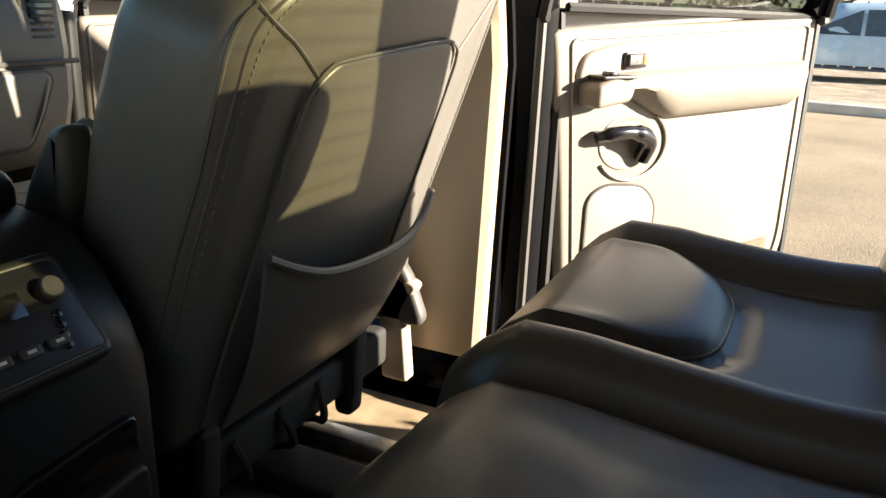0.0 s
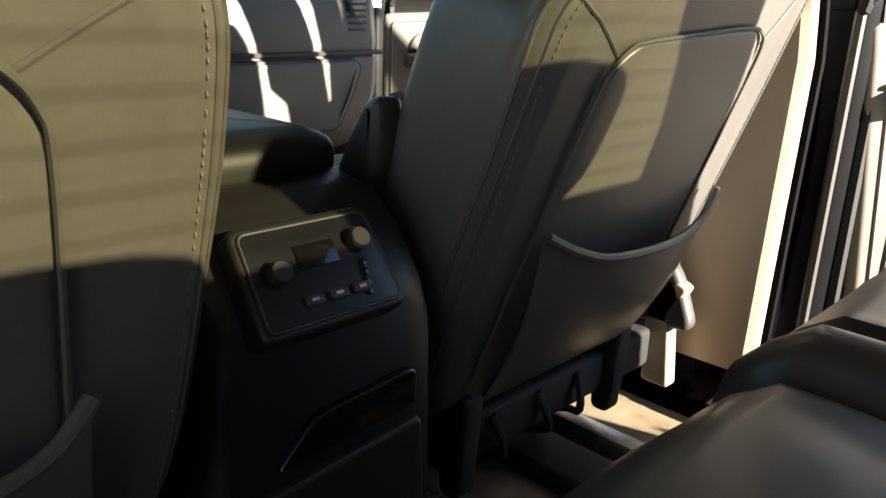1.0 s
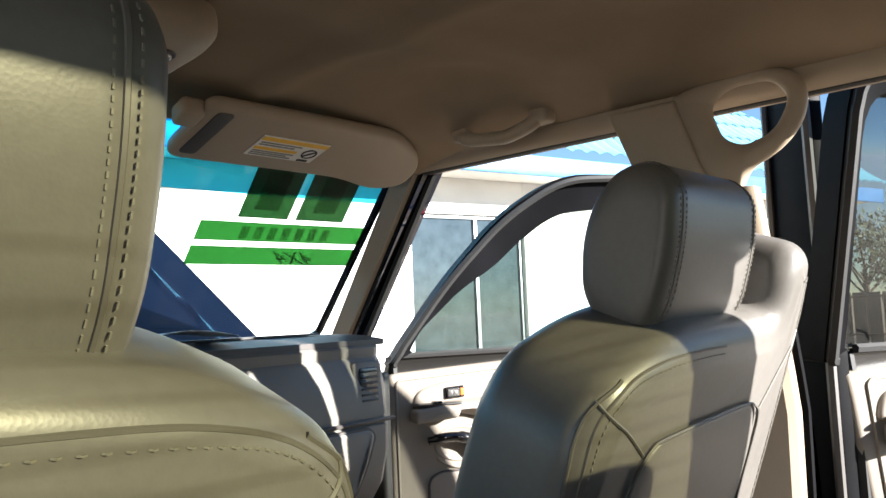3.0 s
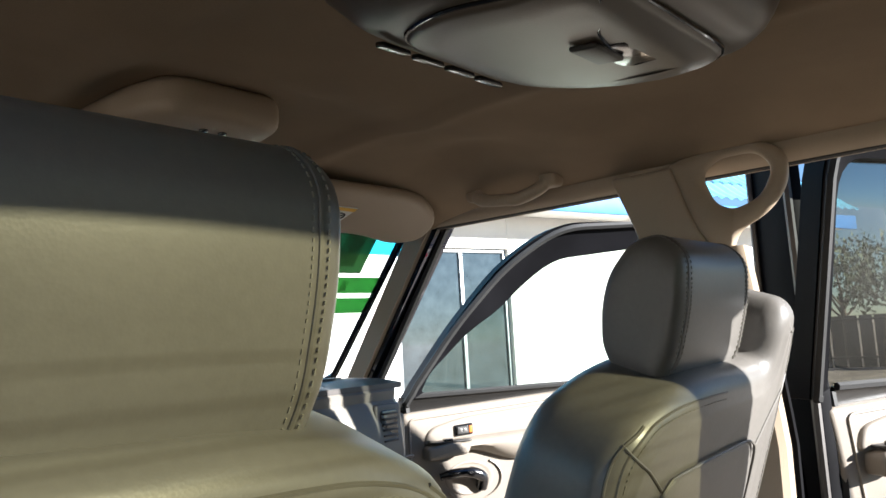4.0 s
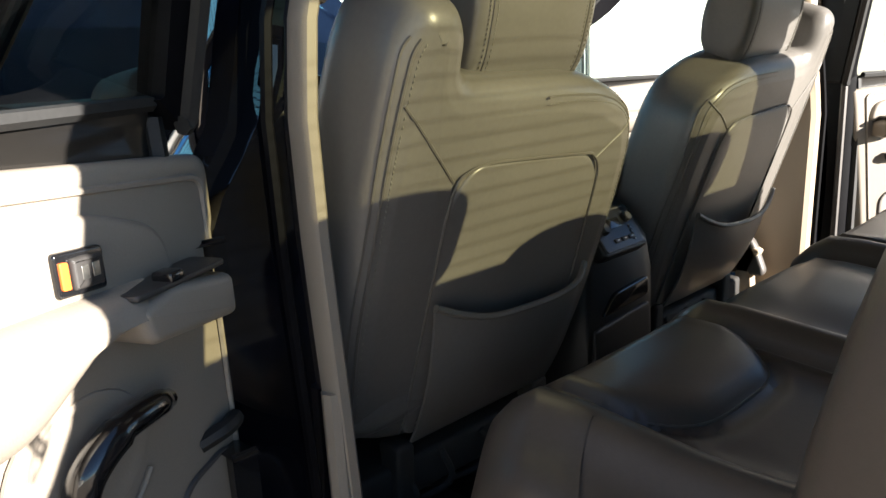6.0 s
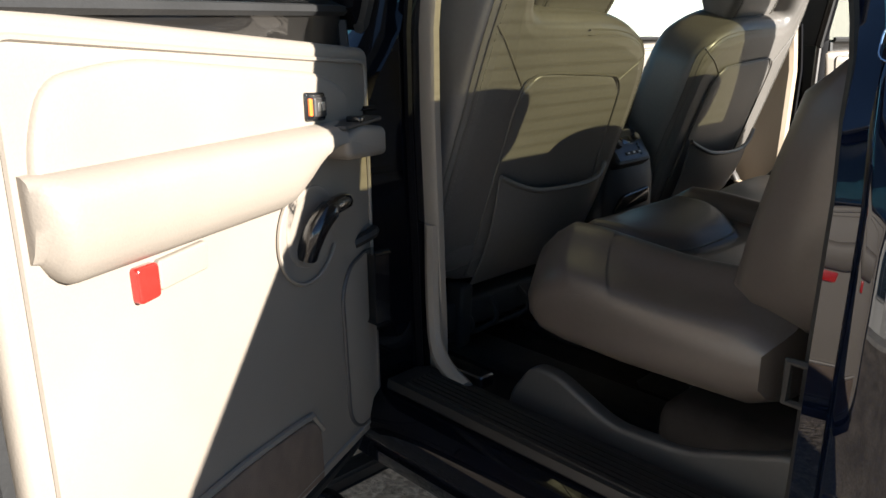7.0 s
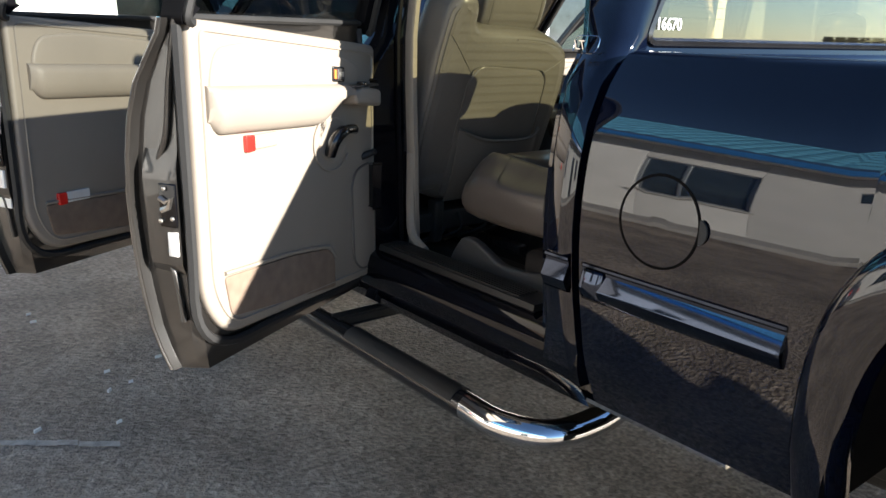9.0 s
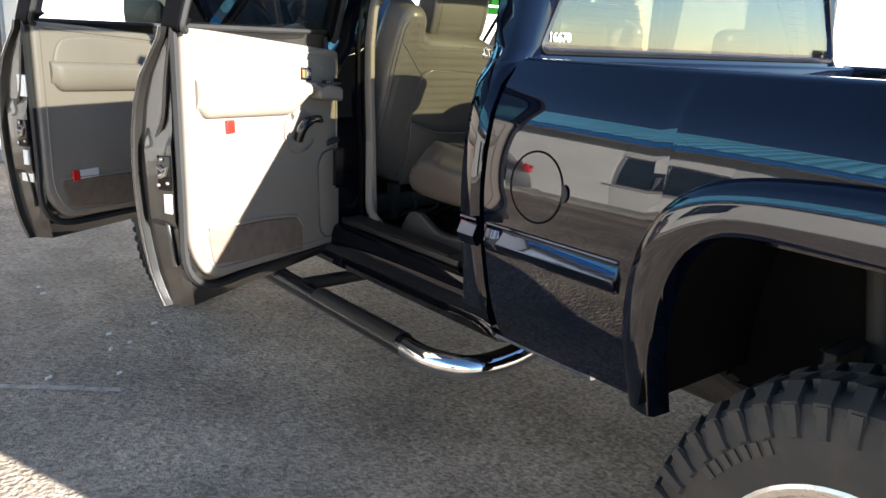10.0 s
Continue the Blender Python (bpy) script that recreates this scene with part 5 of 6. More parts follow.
    for w, z in ((0.050, 0.978), (0.080, 0.985), (0.062, 1.045)):
        part("bolt", disc(P(lb + 0.003, w, z), (0, -1, 0), 0.0048, 0.004, 8), STEEL, lat)
    part("paper_label", rbox((lb - 0.006, wi(0.93) - 0.058, 0.905), (lb + 0.0015, wi(0.93) - 0.036, 0.955), 0.001, lambda u, w, z: P(u, w, z)), WHITE_LABEL, shell)
    if front:
        part("paper_label", rbox((le, 0.03, 0.845), (le + 0.005, 0.085, 0.90), 0.001, lambda u, w, z: P(u, w, z)), WHITE_LABEL, shell)
        part("paper_label", rbox((le, 0.05, 1.13), (le + 0.005, 0.09, 1.20), 0.001, lambda u, w, z: P(u, w, z)), WHITE_LABEL, shell)
        if side < 0:
            mir = part("door_mirror", loft([[P(0.06 + a * 0.07 + 0.02, -0.13 - 0.10 * q, 1.43 + 0.105 * math.copysign(abs(b) ** 0.7, b)) for a, b in ((math.cos(k * math.tau / 16) * e, math.sin(k * math.tau / 16) * e) for k in range(16))] for e, q in ((0.75, -1), (1, -0.8), (1.02, 0), (1, 0.8), (0.75, 1))]), DARK_PLASTIC, shell)
            part("mirror_arm", tube([P(0.08, wo(1.38) + 0.02, 1.38), P(0.10, -0.06, 1.40)], 0.028, 8), DARK_PLASTIC, mir)
        if side < 0:
            part("sail_cover", slab([(0.02, 1.352), (0.285, 1.36), (0.28, 1.545), (0.265, 1.56)], 0.02, 0.006, lambda u, v, w: P(u, wo(v) + 0.075 - w, v)), TAN, shell)
    return shell


door(-1, 1.108, -62.5, 0.735)
door(-1, 2.10, -62.5, 0.90, front=True)
door(1, 1.078, 58.0, 0.735, levels=[(0.5, 0.5), (0.985, 0.985), (1.25, 1.220), (1.384, 1.305), (1.705, 1.752), (1.8, 1.84)])
door(1, 2.16, 62.0, 0.90, front=True, levels=[(0.5, 0.5), (0.985, 0.97), (1.384, 1.288), (1.705, 1.735), (1.8, 1.83)])

# ---- front seats ----
def front_seat(side, centre, label):
    """side -1: driver's. u runs outboard, v up the back, w forward."""
    st = empty("front_seat", (centre[0], centre[1] + 0.25, 0.622))
    o = Vector(st.location)
    C, up, fw = Vector(centre), Vector((0, -0.33, 0.944)), Vector((0, 0.944, 0.33))

    def P(u, v, w):
        return C + Vector((side * (u - (0.22 * max(0, u - 0.10) if side > 0 else 0)), 0, 0)) + up * v + fw * w - o
    outline = round_poly([(0.157, 0.140), (0.160, 0.195), (0.186, 0.232), (0.246, 0.234), (0.274, 0.17), (0.284, 0.08), (0.290, -0.04), (0.291, -0.20), (0.275, -0.37), (0.16, -0.432), (-0.10, -0.452), (-0.235, -0.452), (-0.270, -0.30), (-0.273, -0.06), (-0.264, 0.025), (-0.232, 0.080), (-0.15, 0.116), (-0.06, 0.132), (0.11, 0.137)],
                         [0.03, 0.04, 0.035, 0.05, 0.05, 0.08, 0.1, 0.1, 0.07, 0.08, 0.08, 0.05, 0.1, 0.06, 0.05, 0.06, 0.05, 0.05, 0.03])
    poly, RIM_R = resample(outline, 0.010), 0.036

    bm = slab(outline, 0.155, RIM_R, P, crown=0.003, inset=0.012, segs=8, back_r=0.05, step=0.010)
    skin_tree = BVHTree.FromBMesh(bm)

    def surf(u, v):
        """The depth of the rear face at (u, v)."""
        hit = skin_tree.ray_cast(P(u, v, -0.08), fw, 0.4)[3]
        return 0.05 if hit is None else hit - 0.08
    back = part("backrest", bm, SEAT, st, "stitched leather backrest with a map pocket")

    def seam(name, pts, r=0.0026, mat=PIPING, w=0.0, parent=back, n=6):
        return part(name, tube([P(p.x, p.y, surf(p.x, p.y) + w) for p in curve_pts([(a, b, 0) for a, b in pts], n)], r, 6), mat, parent)

    def stitches(pts, w=0.0004, gap=0.0058, parent=back):
        c = curve_pts([(a, b, 0) for a, b in pts], 14)
        bm, acc = bmesh.new(), 0.0
        for a, b in zip(c, c[1:]):
            d = (b - a)
            acc += d.length
            if acc >= gap:
                acc = 0
                q = d.normalized() * 0.0022
                sw_ = surf(a.x, a.y) + w
                tube([P(a.x - q.x, a.y - q.y, sw_ - 0.0003), P(a.x, a.y, sw_ - 0.0013), P(a.x + q.x, a.y + q.y, sw_ - 0.0003)], 0.0007, 4, bm=bm)
        return part("stitching", bm, THREAD, parent, smooth=False)
    # edge seams: one over the tower, one over the inboard shoulder, each with a row of stitches beside it
    edge = [(0.243, 0.191), (0.252, 0.172), (0.258, 0.129), (0.263, 0.053), (0.265, -0.05), (0.266, -0.2), (0.252, -0.36)]
    seam("seam", edge)
    stitches([(a - 0.008, b - 0.002) for a, b in edge])
    seam("seam", [(a + 0.010, b + 0.002) for a, b in edge], 0.0022)
    inner = [(0.0, 0.108), (-0.06, 0.1065), (-0.13, 0.100), (-0.185, 0.085), (-0.222, 0.062), (-0.242, 0.034), (-0.250, -0.01), (-0.254, -0.1), (-0.254, -0.25), (-0.24, -0.40)]
    seam("seam", inner, 0.0019, w=0.0006)
    stitches([(a + 0.007 * min(1, max(0, -a - 0.13) / 0.1), b - 0.008 + 0.006 * min(1, max(0, -a - 0.13) / 0.1)) for a, b in inner])
    seam("seam", [(-0.205, 0.082), (-0.236, 0.060), (-0.254, 0.030), (-0.261, -0.01), (-0.264, -0.1), (-0.264, -0.25), (-0.250, -0.40)], 0.0022)
    # diagonals to the panel corners
    seam("seam", [(0.254, 0.118), (0.205, 0.066), (0.153, 0.010)], 0.0022)
    seam("seam", [(-0.236, 0.062), (-0.226, 0.050), (-0.190, 0.028), (-0.150, 0.000)], 0.0022)
    # raised centre panel with the pocket
    pan = round_poly([(0.155, -0.41), (0.157, -0.02), (0.120, 0.031), (-0.125, 0.016), (-0.166, -0.02), (-0.19, -0.42)], [0.03, 0.05, 0.06, 0.04, 0.05, 0.04])
    part("centre_panel", slab(pan, 0.02, 0.006, lambda u, v, w: P(u, v, w - 0.0068), crown=0.0015, inset=0.03), SEAT, back)
    seam("seam", [(0.156, -0.40), (0.157, -0.2), (0.156, -0.04), (0.150, 0.008), (0.130, 0.024), (0.09, 0.030), (0.0, 0.025), (-0.115, 0.016), (-0.140, 0.010), (-0.160, -0.012), (-0.168, -0.05), (-0.178, -0.2), (-0.190, -0.40)], 0.0022, w=-0.004)
    # map pocket: loose sheet with a bound top edge
    lip = curve_pts([(0.156, -0.166, -0.010), (0.10, -0.188, -0.022), (0.035, -0.202, -0.030), (-0.09, -0.206, -0.032), (-0.152, -0.198, -0.026), (-0.184, -0.180, -0.010)], 5)
    if side > 0:
        lip = curve_pts([(0.205, -0.180, -0.010), (0.15, -0.212, -0.026), (0.06, -0.225, -0.034), (-0.06, -0.218, -0.032), (-0.125, -0.202, -0.022), (-0.172, -0.182, -0.008)], 5)

    def pocket(i, t):
        p = lip[i]
        low_u = (0.135 if side < 0 else 0.17) - 0.32 * (i / (len(lip) - 1))
        return P(p.x + (low_u - p.x) * t, p.y + (-0.425 - p.y) * t, p.z * (1 - t) ** 0.7 - 0.012 * math.sin(t * math.pi) - 0.010)
    part("map_pocket", sheet(range(len(lip)), span(0, 1, 8), pocket, thick=(0, 0.004, 0)), SEAT, back)
    part("pocket_binding", tube([P(p.x, p.y, p.z - 0.011) for p in lip], 0.0055, 8), PIPING, back)
    # headrest: a D-shaped section carried across, its flat ends softly bulged
    prof = resample(round_poly([(0.048, 0.108), (0.036, 0.150), (0.039, 0.222), (0.054, 0.280), (0.092, 0.298), (0.128, 0.282), (0.150, 0.232), (0.150, 0.186), (0.136, 0.134), (0.112, 0.108)], [0.010, 0.05, 0.05, 0.04, 0.04, 0.04, 0.04, 0.04, 0.04, 0.02]), 0.007)
    hc = Vector((0.094, 0.200))

    def head_ring(u, k, puff=0.0):
        f = 1 - (u / 0.10) ** 2
        return [P(u, q.y, q.x - (0.004 * f if q.x < hc.x else 0)) for q in (hc + (p - hc) * k + (p - hc).normalized() * puff for p in prof)]
    rows = [(-0.123, 0.55), (-0.1225, 0.75), (-0.120, 0.88), (-0.115, 0.945), (-0.107, 0.98), (-0.099, 0.993), (-0.097, 0.985), (-0.095, 0.995), (-0.085, 1.0), (-0.05, 1.0)]
    head = part("headrest", loft([head_ring(u, k) for u, k in rows + [(0.0, 1.0)] + [(-u, k) for u, k in reversed(rows)]]), SEAT, st, "rounded leather headrest", sharp=60)
    arc = [k for k in range(len(prof)) if prof[k].x < 0.128 and prof[k].y > 0.114 and (prof[k].x < 0.09 or prof[k].y > 0.25)]
    arc.sort(key=lambda k: math.atan2(prof[k].y - 0.10, prof[k].x - 0.12), reverse=True)
    for uu in (-1, 1):
        line = [prof[k] for k in arc]
        part("seam", tube([P(uu * 0.097, (hc + (q - hc) * 0.990).y, (hc + (q - hc) * 0.990).x) for q in line], 0.0022, 6), PIPING, head)
        bm = bmesh.new()
        for f, kk in ((0.0905, 1.001), (0.1035, 0.991)):
            c = curve_pts([((hc + (q - hc) * kk).x, (hc + (q - hc) * kk).y, 0) for q in line], 2)
            for a, b in list(zip(c, c[1:]))[::2]:
                tube([P(uu * f, a.y, a.x - 0.0008), P(uu * f, b.y, b.x - 0.0008)], 0.0008, 4, bm=bm)
        part("stitching", bm, THREAD, head, smooth=False)
    for uu in (-0.06, 0.06):
        part("headrest_rod", tube([P(uu, 0.10, 0.09), P(uu, 0.14, 0.09)], 0.006, 8), CHROME, st)
    # belt slot on the tower
    part("belt_guide", slab(round_poly([(0.185, 0.06), (0.24, 0.06), (0.24, 0.115), (0.185, 0.115)], 0.015), 0.02, 0.006, lambda u, v, w: P(u, v + 0.06, 0.164 - w * 0.5)), PILLAR_TAN, st)
    # cushion
    co = round_poly([(-0.25, 1.06), (0.27, 1.06), (0.28, 1.45), (0.2, 1.56), (-0.2, 1.56), (-0.26, 1.45)], 0.07)
    part("cushion", slab(co, 0.15, 0.05, lambda u, v, w: Vector((centre[0] + side * u, v + centre[1] - 0.956, 1.03 + 0.03 * (v - 1.3) - w)) - o, crown=0.012, segs=5), SEAT, st)
    # side shield, recliner and feet
    def W(u, y, z):
        return Vector((centre[0] + side * u, y + centre[1] - 0.956, z)) - o
    part("side_shield", slab(round_poly([(1.04, 0.80), (1.50, 0.80), (1.54, 0.93), (1.20, 0.97), (1.08, 0.90)], 0.03), 0.03, 0.01, lambda a, b, w: W(0.30 - w, a, b)), GREY_PLASTIC, st)
    part("recliner_cover", slab(round_poly([(1.070, 0.70), (1.118, 0.70), (1.125, 0.84), (1.095, 0.885), (1.058, 0.87), (1.082, 0.82)], 0.008), 0.03, 0.006, lambda a, b, w: W(0.30 - w, a, b)), PILLAR_TAN, st)
    for u in (-0.17, 0.15):
        part("seat_rail", rbox((u - 0.02, 1.02, 0.622), (u + 0.02, 1.52, 0.66), 0.006, W), STEEL, st)
        part("rail_cover", slab(round_poly([(0.70, 1.09), (0.84, 1.08), (0.84, 1.13), (0.70, 1.12)], 0.012), 0.035, 0.008, lambda z, y, w: W(u - 0.02 + w, y, z)), BLACK_METAL, st)
    part("seat_frame", rbox((-0.20, 1.10, 0.735), (0.26, 1.50, 0.80), 0.01, W), BLACK_METAL, st)
    rnd = random.Random(5 + side)
    for k in range(4):
        x = -0.12 + k * 0.09
        part("wire_loom", tube(curve_pts([W(x, 1.10, 0.79), W(x + rnd.uniform(-0.03, 0.03), 1.09, 0.735), W(x + 0.05, 1.16, 0.69), W(x + 0.02, 1.28, 0.64)], 5), 0.006, 6), BLACK_METAL, st)
    # folding inboard armrest, raised beside the back
    arm, dz = round_poly([(0.120, -0.42), (0.180, -0.42), (0.185, -0.12), (0.165, -0.05), (0.145, -0.04), (0.125, -0.09)], [0.03, 0.04, 0.05, 0.04, 0.03, 0.04]), lambda w, v: P(0, v - 0.06, w)
    part("folding_armrest", slab(arm, 0.038, 0.015, lambda w, v, u: dz(w, v) - Vector((side * (0.250 + u), 0, 0)), crown=0.003, inset=0.008, segs=5), SEAT_SIDE, st)
    part("armrest_piping", tube([dz(p.x, p.y) - Vector((side * 0.252, 0, 0)) for p in resample(arm, 0.015)], 0.0035, 6, closed=True), PIPING, st)
    return tagged(st, label, "car seat", group="front seats")


front_seat(-1, (-0.423, 0.956, 1.240), "grey-tan leather driver's seat with headrest and map pocket")
front_seat(1, (0.402, 1.004, 1.230), "grey-tan leather passenger seat, one edge in full sun")

# ---- rear bench ----
bench = empty("rear_bench", (0, 0.5, 0.615))
BO = Vector(bench.location)


def bench_h(x, y):
    """Height of the seat's padding over its base level."""
    h = 0.0
    for c in (-0.435, 0.435):
        d = abs(x - c)
        h += 0.030 * math.exp(-((d - 0.196) / 0.042) ** 2)
        edge = 0.636 + 0.055 * min(1.3, d / 0.135) ** 4
        a = min(1, max(0, (0.160 - d) / 0.025))
        g = (y - edge) / 0.014
        h += a * (0.026 / (1 + math.exp(-max(-30, min(30, g)))) - 0.010 * math.exp(-(g + 1) ** 2) - 0.006)
        h -= 0.010 * math.exp(-((d - 0.150) / 0.010) ** 2)
    h += 0.010 * math.exp(-(x / 0.13) ** 4)
    for g in (-0.195, 0.195):
        h -= 0.022 * math.exp(-((x - g) / 0.012) ** 2)
    return h


def bench_cushion():
    rings = []
    for i in range(181):
        x = -0.748 + 1.496 * i / 180
        e = max(0.0, (abs(x) - 0.645) / 0.103)
        s = math.sqrt(max(0.0, 1 - min(1, e) ** 2))
        ring = []
        top, bot = 1.005, 0.862
        mid = (top + bot) / 2
        prof = [(0.38, bot + 0.02), (0.38, top - 0.02), (0.42, top), (0.48, top - 0.005), (0.54, top - 0.008)] + [(y, top - 0.006 + 0.012 * min(1, (y - 0.60) / 0.13)) for y in span(0.585, 0.785, 20)] + [ (0.82, top - 0.018), (0.845, top - 0.045), (0.856, top - 0.08), (0.852, bot + 0.035), (0.83, bot + 0.01), (0.78, bot), (0.62, bot - 0.005), (0.42, bot)]
        for y, z in prof:
            hz = bench_h(x, y) if z > 0.93 else 0
            yy = 0.60 + (y - 0.60) * (0.90 + 0.10 * s)
            # cut the front corners back in a curve
            yy -= 0.06 * max(0, (abs(x) - 0.58) / 0.16) ** 2 * (1 if y > 0.7 else 0)
            ring.append(Vector((x, yy, mid + (z + hz - mid) * (0.45 + 0.55 * s))) - BO)
        rings.append(ring)
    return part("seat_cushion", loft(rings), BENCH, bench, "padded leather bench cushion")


cush = bench_cushion()
for s in (-1, 1):
    c = s * 0.435
    def top(x, y):
        return Vector((x, y, 0.9985 + bench_h(x, y) + 0.012 * min(1, max(0, (y - 0.6) / 0.13)))) - BO
    part("insert_seam", tube([top(c + q, 0.630 + 0.055 * (q / 0.135) ** 4) for q in span(-0.140, 0.140, 24)], 0.0022, 6), PIPING, cush)
    for q in (-0.150, 0.150):
        part("side_seam", tube([top(c + q, y) for y in span(0.47, 0.80, 20)], 0.0022, 6), PIPING, cush)
for k in range(5):
    part("bench_leg", rbox((-0.60 + k * 0.3 - 0.02, 0.50, 0.615), (-0.60 + k * 0.3 + 0.02, 0.56, 0.86), 0.006, lambda x, y, z: Vector((x, y, z)) - BO), BLACK_METAL, bench)
part("storage_tray", slab(round_poly([(0.34, 0.622), (0.83, 0.622), (0.83, 0.745), (0.78, 0.815), (0.73, 0.815), (0.62, 0.768), (0.50, 0.775), (0.34, 0.835)], 0.03), 0.03, 0.008, lambda y, z, w: Vector((-0.735 + w, y, z)) - BO), SEAT_SIDE, bench, "curved taupe storage tray")


def bench_back():
    rings = []
    for i in range(61):
        x = -0.715 + 1.43 * i / 60
        e = max(0.0, (abs(x) - 0.65) / 0.065)
        s = math.sqrt(max(0.0, 1 - min(1, e) ** 2))
        bol = 0.02 * math.exp(-((abs(abs(x) - 0.435) - 0.20) / 0.05) ** 2) - 0.02 * math.exp(-((abs(x) - 0.195) / 0.012) ** 2)
        ring = []
        for t, f in ((0.0, 0.0), (0.0, 0.10), (0.12, 0.135), (0.35, 0.13), (0.6, 0.12), (0.85, 0.105), (0.97, 0.08), (1.0, 0.04), (0.98, 0.0), (0.5, 0.0)):
            z = 0.97 + 0.36 * t
            y = 0.345 - 0.045 * t + (f + (bol if f > 0.09 else 0)) * (0.4 + 0.6 * s)
            ring.append(Vector((x, y, 1.15 + (z - 1.15) * (0.6 + 0.4 * s))) - BO)
        rings.append(ring)
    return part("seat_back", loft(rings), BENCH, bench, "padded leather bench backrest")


bench_back()
for hx, hw, hz, hh, soft in ((-0.470, 0.128, 1.382, 0.065, 5), (-0.075, 0.150, 1.305, 0.055, 3.0), (0.385, 0.115, 1.382, 0.065, 4)):
    rings = []
    for k in range(17):
        t = -1 + 2 * k / 16
        sc = max(0.05, 1 - abs(t) ** soft) ** (0.3 if soft > 3 else 0.5)
        rings.append([Vector((hx + hw * sc * math.copysign(abs(math.cos(a)) ** 0.55, math.cos(a)), 0.355 + 0.04 * sc * math.copysign(abs(math.sin(a)) ** 0.7, math.sin(a)), hz + hh * t)) - BO for a in span(0, math.tau, 24)[:-1]])
    part("headrest", loft(rings), SEAT, bench)
tagged(bench, "grey-tan leather rear bench seat, folded-down armrest closed", "car seat")

# ---- centre console ----
console = empty("centre_console", (0, 1.4, 0.69))
CO = Vector(console.location)


def cp(x, y, z):
    return Vector((x - 0.01, y, z)) - CO


rings = []
for y, zt, hw in ((1.075, 1.02, 0.105), (1.085, 1.045, 0.112), (1.12, 1.085, 0.118), (1.16, 1.112, 0.12), (1.22, 1.12, 0.122), (1.6, 1.11, 0.125), (1.80, 1.06, 0.125)):
    zb = 0.64
    rings.append([cp(x, y, z) for x, z in ((-hw - 0.01, zb), (-hw - 0.005, zb + 0.15), (-hw, zt - 0.05), (-hw + 0.012, zt - 0.012), (-hw + 0.035, zt), (hw - 0.035, zt), (hw - 0.012, zt - 0.012), (hw, zt - 0.05), (hw + 0.005, zb + 0.15), (hw + 0.01, zb))])
part("console_body", loft(rings), CONSOLE_DARK, console)
# rear control panel, tilted up
PO, PX, PU = Vector((-0.026, 1.066, 1.030)), Vector((1, 0, 0)), Vector((0, 0.62, 0.78)).normalized()
PN = PX.cross(PU)


def cpan(u, v, w):
    return PO + PX * (u * 0.86) + PU * (v * 0.86) + PN * w - CO


frame_out = round_poly([(-0.083, -0.012), (0.083, -0.012), (0.078, 0.098), (-0.078, 0.098)], 0.014)
bezel = part("panel_bezel", slab(frame_out, 0.03, 0.006, lambda u, v, w: cpan(u, v, 0.014 - w)), CONSOLE_DARK, console)
face = part("control_panel", slab(round_poly([(-0.073, -0.003), (0.073, -0.003), (0.069, 0.088), (-0.069, 0.088)], 0.008), 0.01, 0.001, lambda u, v, w: cpan(u, v, 0.0165 - w)), PANEL_DARK, console, "dark rear audio control panel")
part("panel_rim", tube([cpan(p.x, p.y, 0.015) for p in round_poly([(-0.074, -0.004), (0.074, -0.004), (0.070, 0.089), (-0.070, 0.089)], 0.009)], 0.0015, 6, closed=True), GREY_PLASTIC, face)
for u, v in ((0.047, 0.060), (-0.048, 0.045)):
    part("knob", disc(cpan(u, v, 0.016), PN, 0.0095, 0.012, 20), DARK_PLASTIC, face)
part("display", rbox((-0.022, 0.045, 0), (0.022, 0.068, 0.0015), 0.0005, lambda u, v, w: cpan(u, v, 0.0165 + w)), BLACK_GLOSS, face)
for k in range(3):
    part("push_button", slab(round_poly([(-0.032 + k * 0.027, 0.010), (-0.012 + k * 0.027, 0.010), (-0.012 + k * 0.027, 0.020), (-0.032 + k * 0.027, 0.020)], 0.003), 0.004, 0.0015, lambda u, v, w: cpan(u, v, 0.020 - w)), GREY_PLASTIC, face)
    part("button_mark", rbox((-0.026 + k * 0.027, 0.0135, 0.0201), (-0.018 + k * 0.027, 0.0165, 0.0206), 0.0002, lambda u, v, w: cpan(u, v, w)), WHITE_LABEL, face)
for k in range(4):
    part("jack_socket", disc(cpan(0.045 - 0.002 * k, 0.038 - k * 0.0095, 0.0165), PN, 0.0038, 0.002, 10), BLACK_GLOSS, face)
# lower rear door with its slot
part("rear_flap", slab(round_poly([(-0.100, 0.71), (0.100, 0.71), (0.095, 0.90), (-0.095, 0.885)], 0.012), 0.02, 0.006, lambda u, v, w: cp(u, 1.062 + w + (v - 0.7) * 0.03, v)), CONSOLE_DARK, console)
part("flap_slot", slab(round_poly([(-0.07, 0.905), (0.085, 0.915), (0.085, 0.955), (-0.03, 0.945)], 0.012), 0.02, 0.004, lambda u, v, w: cp(u, 1.0665 + w, v)), BLACK_GLOSS, console)
lid = round_poly([(-0.10, 1.19), (0.10, 1.19), (0.105, 1.50), (-0.105, 1.50)], 0.035)
part("armrest_lid", slab(lid, 0.05, 0.02, lambda u, v, w: cp(u, v, 1.150 - w), crown=0.006, inset=0.02), LID_DARK, console, "dark padded console lid")
tagged(console, "grey plastic centre console with rear controls", "console")

# ---- dashboard ----
dash = empty("dashboard", (0, 2.0, 1.0))
DO = Vector(dash.location)


def dp(x, y, z):
    return Vector((x, y, z)) - DO


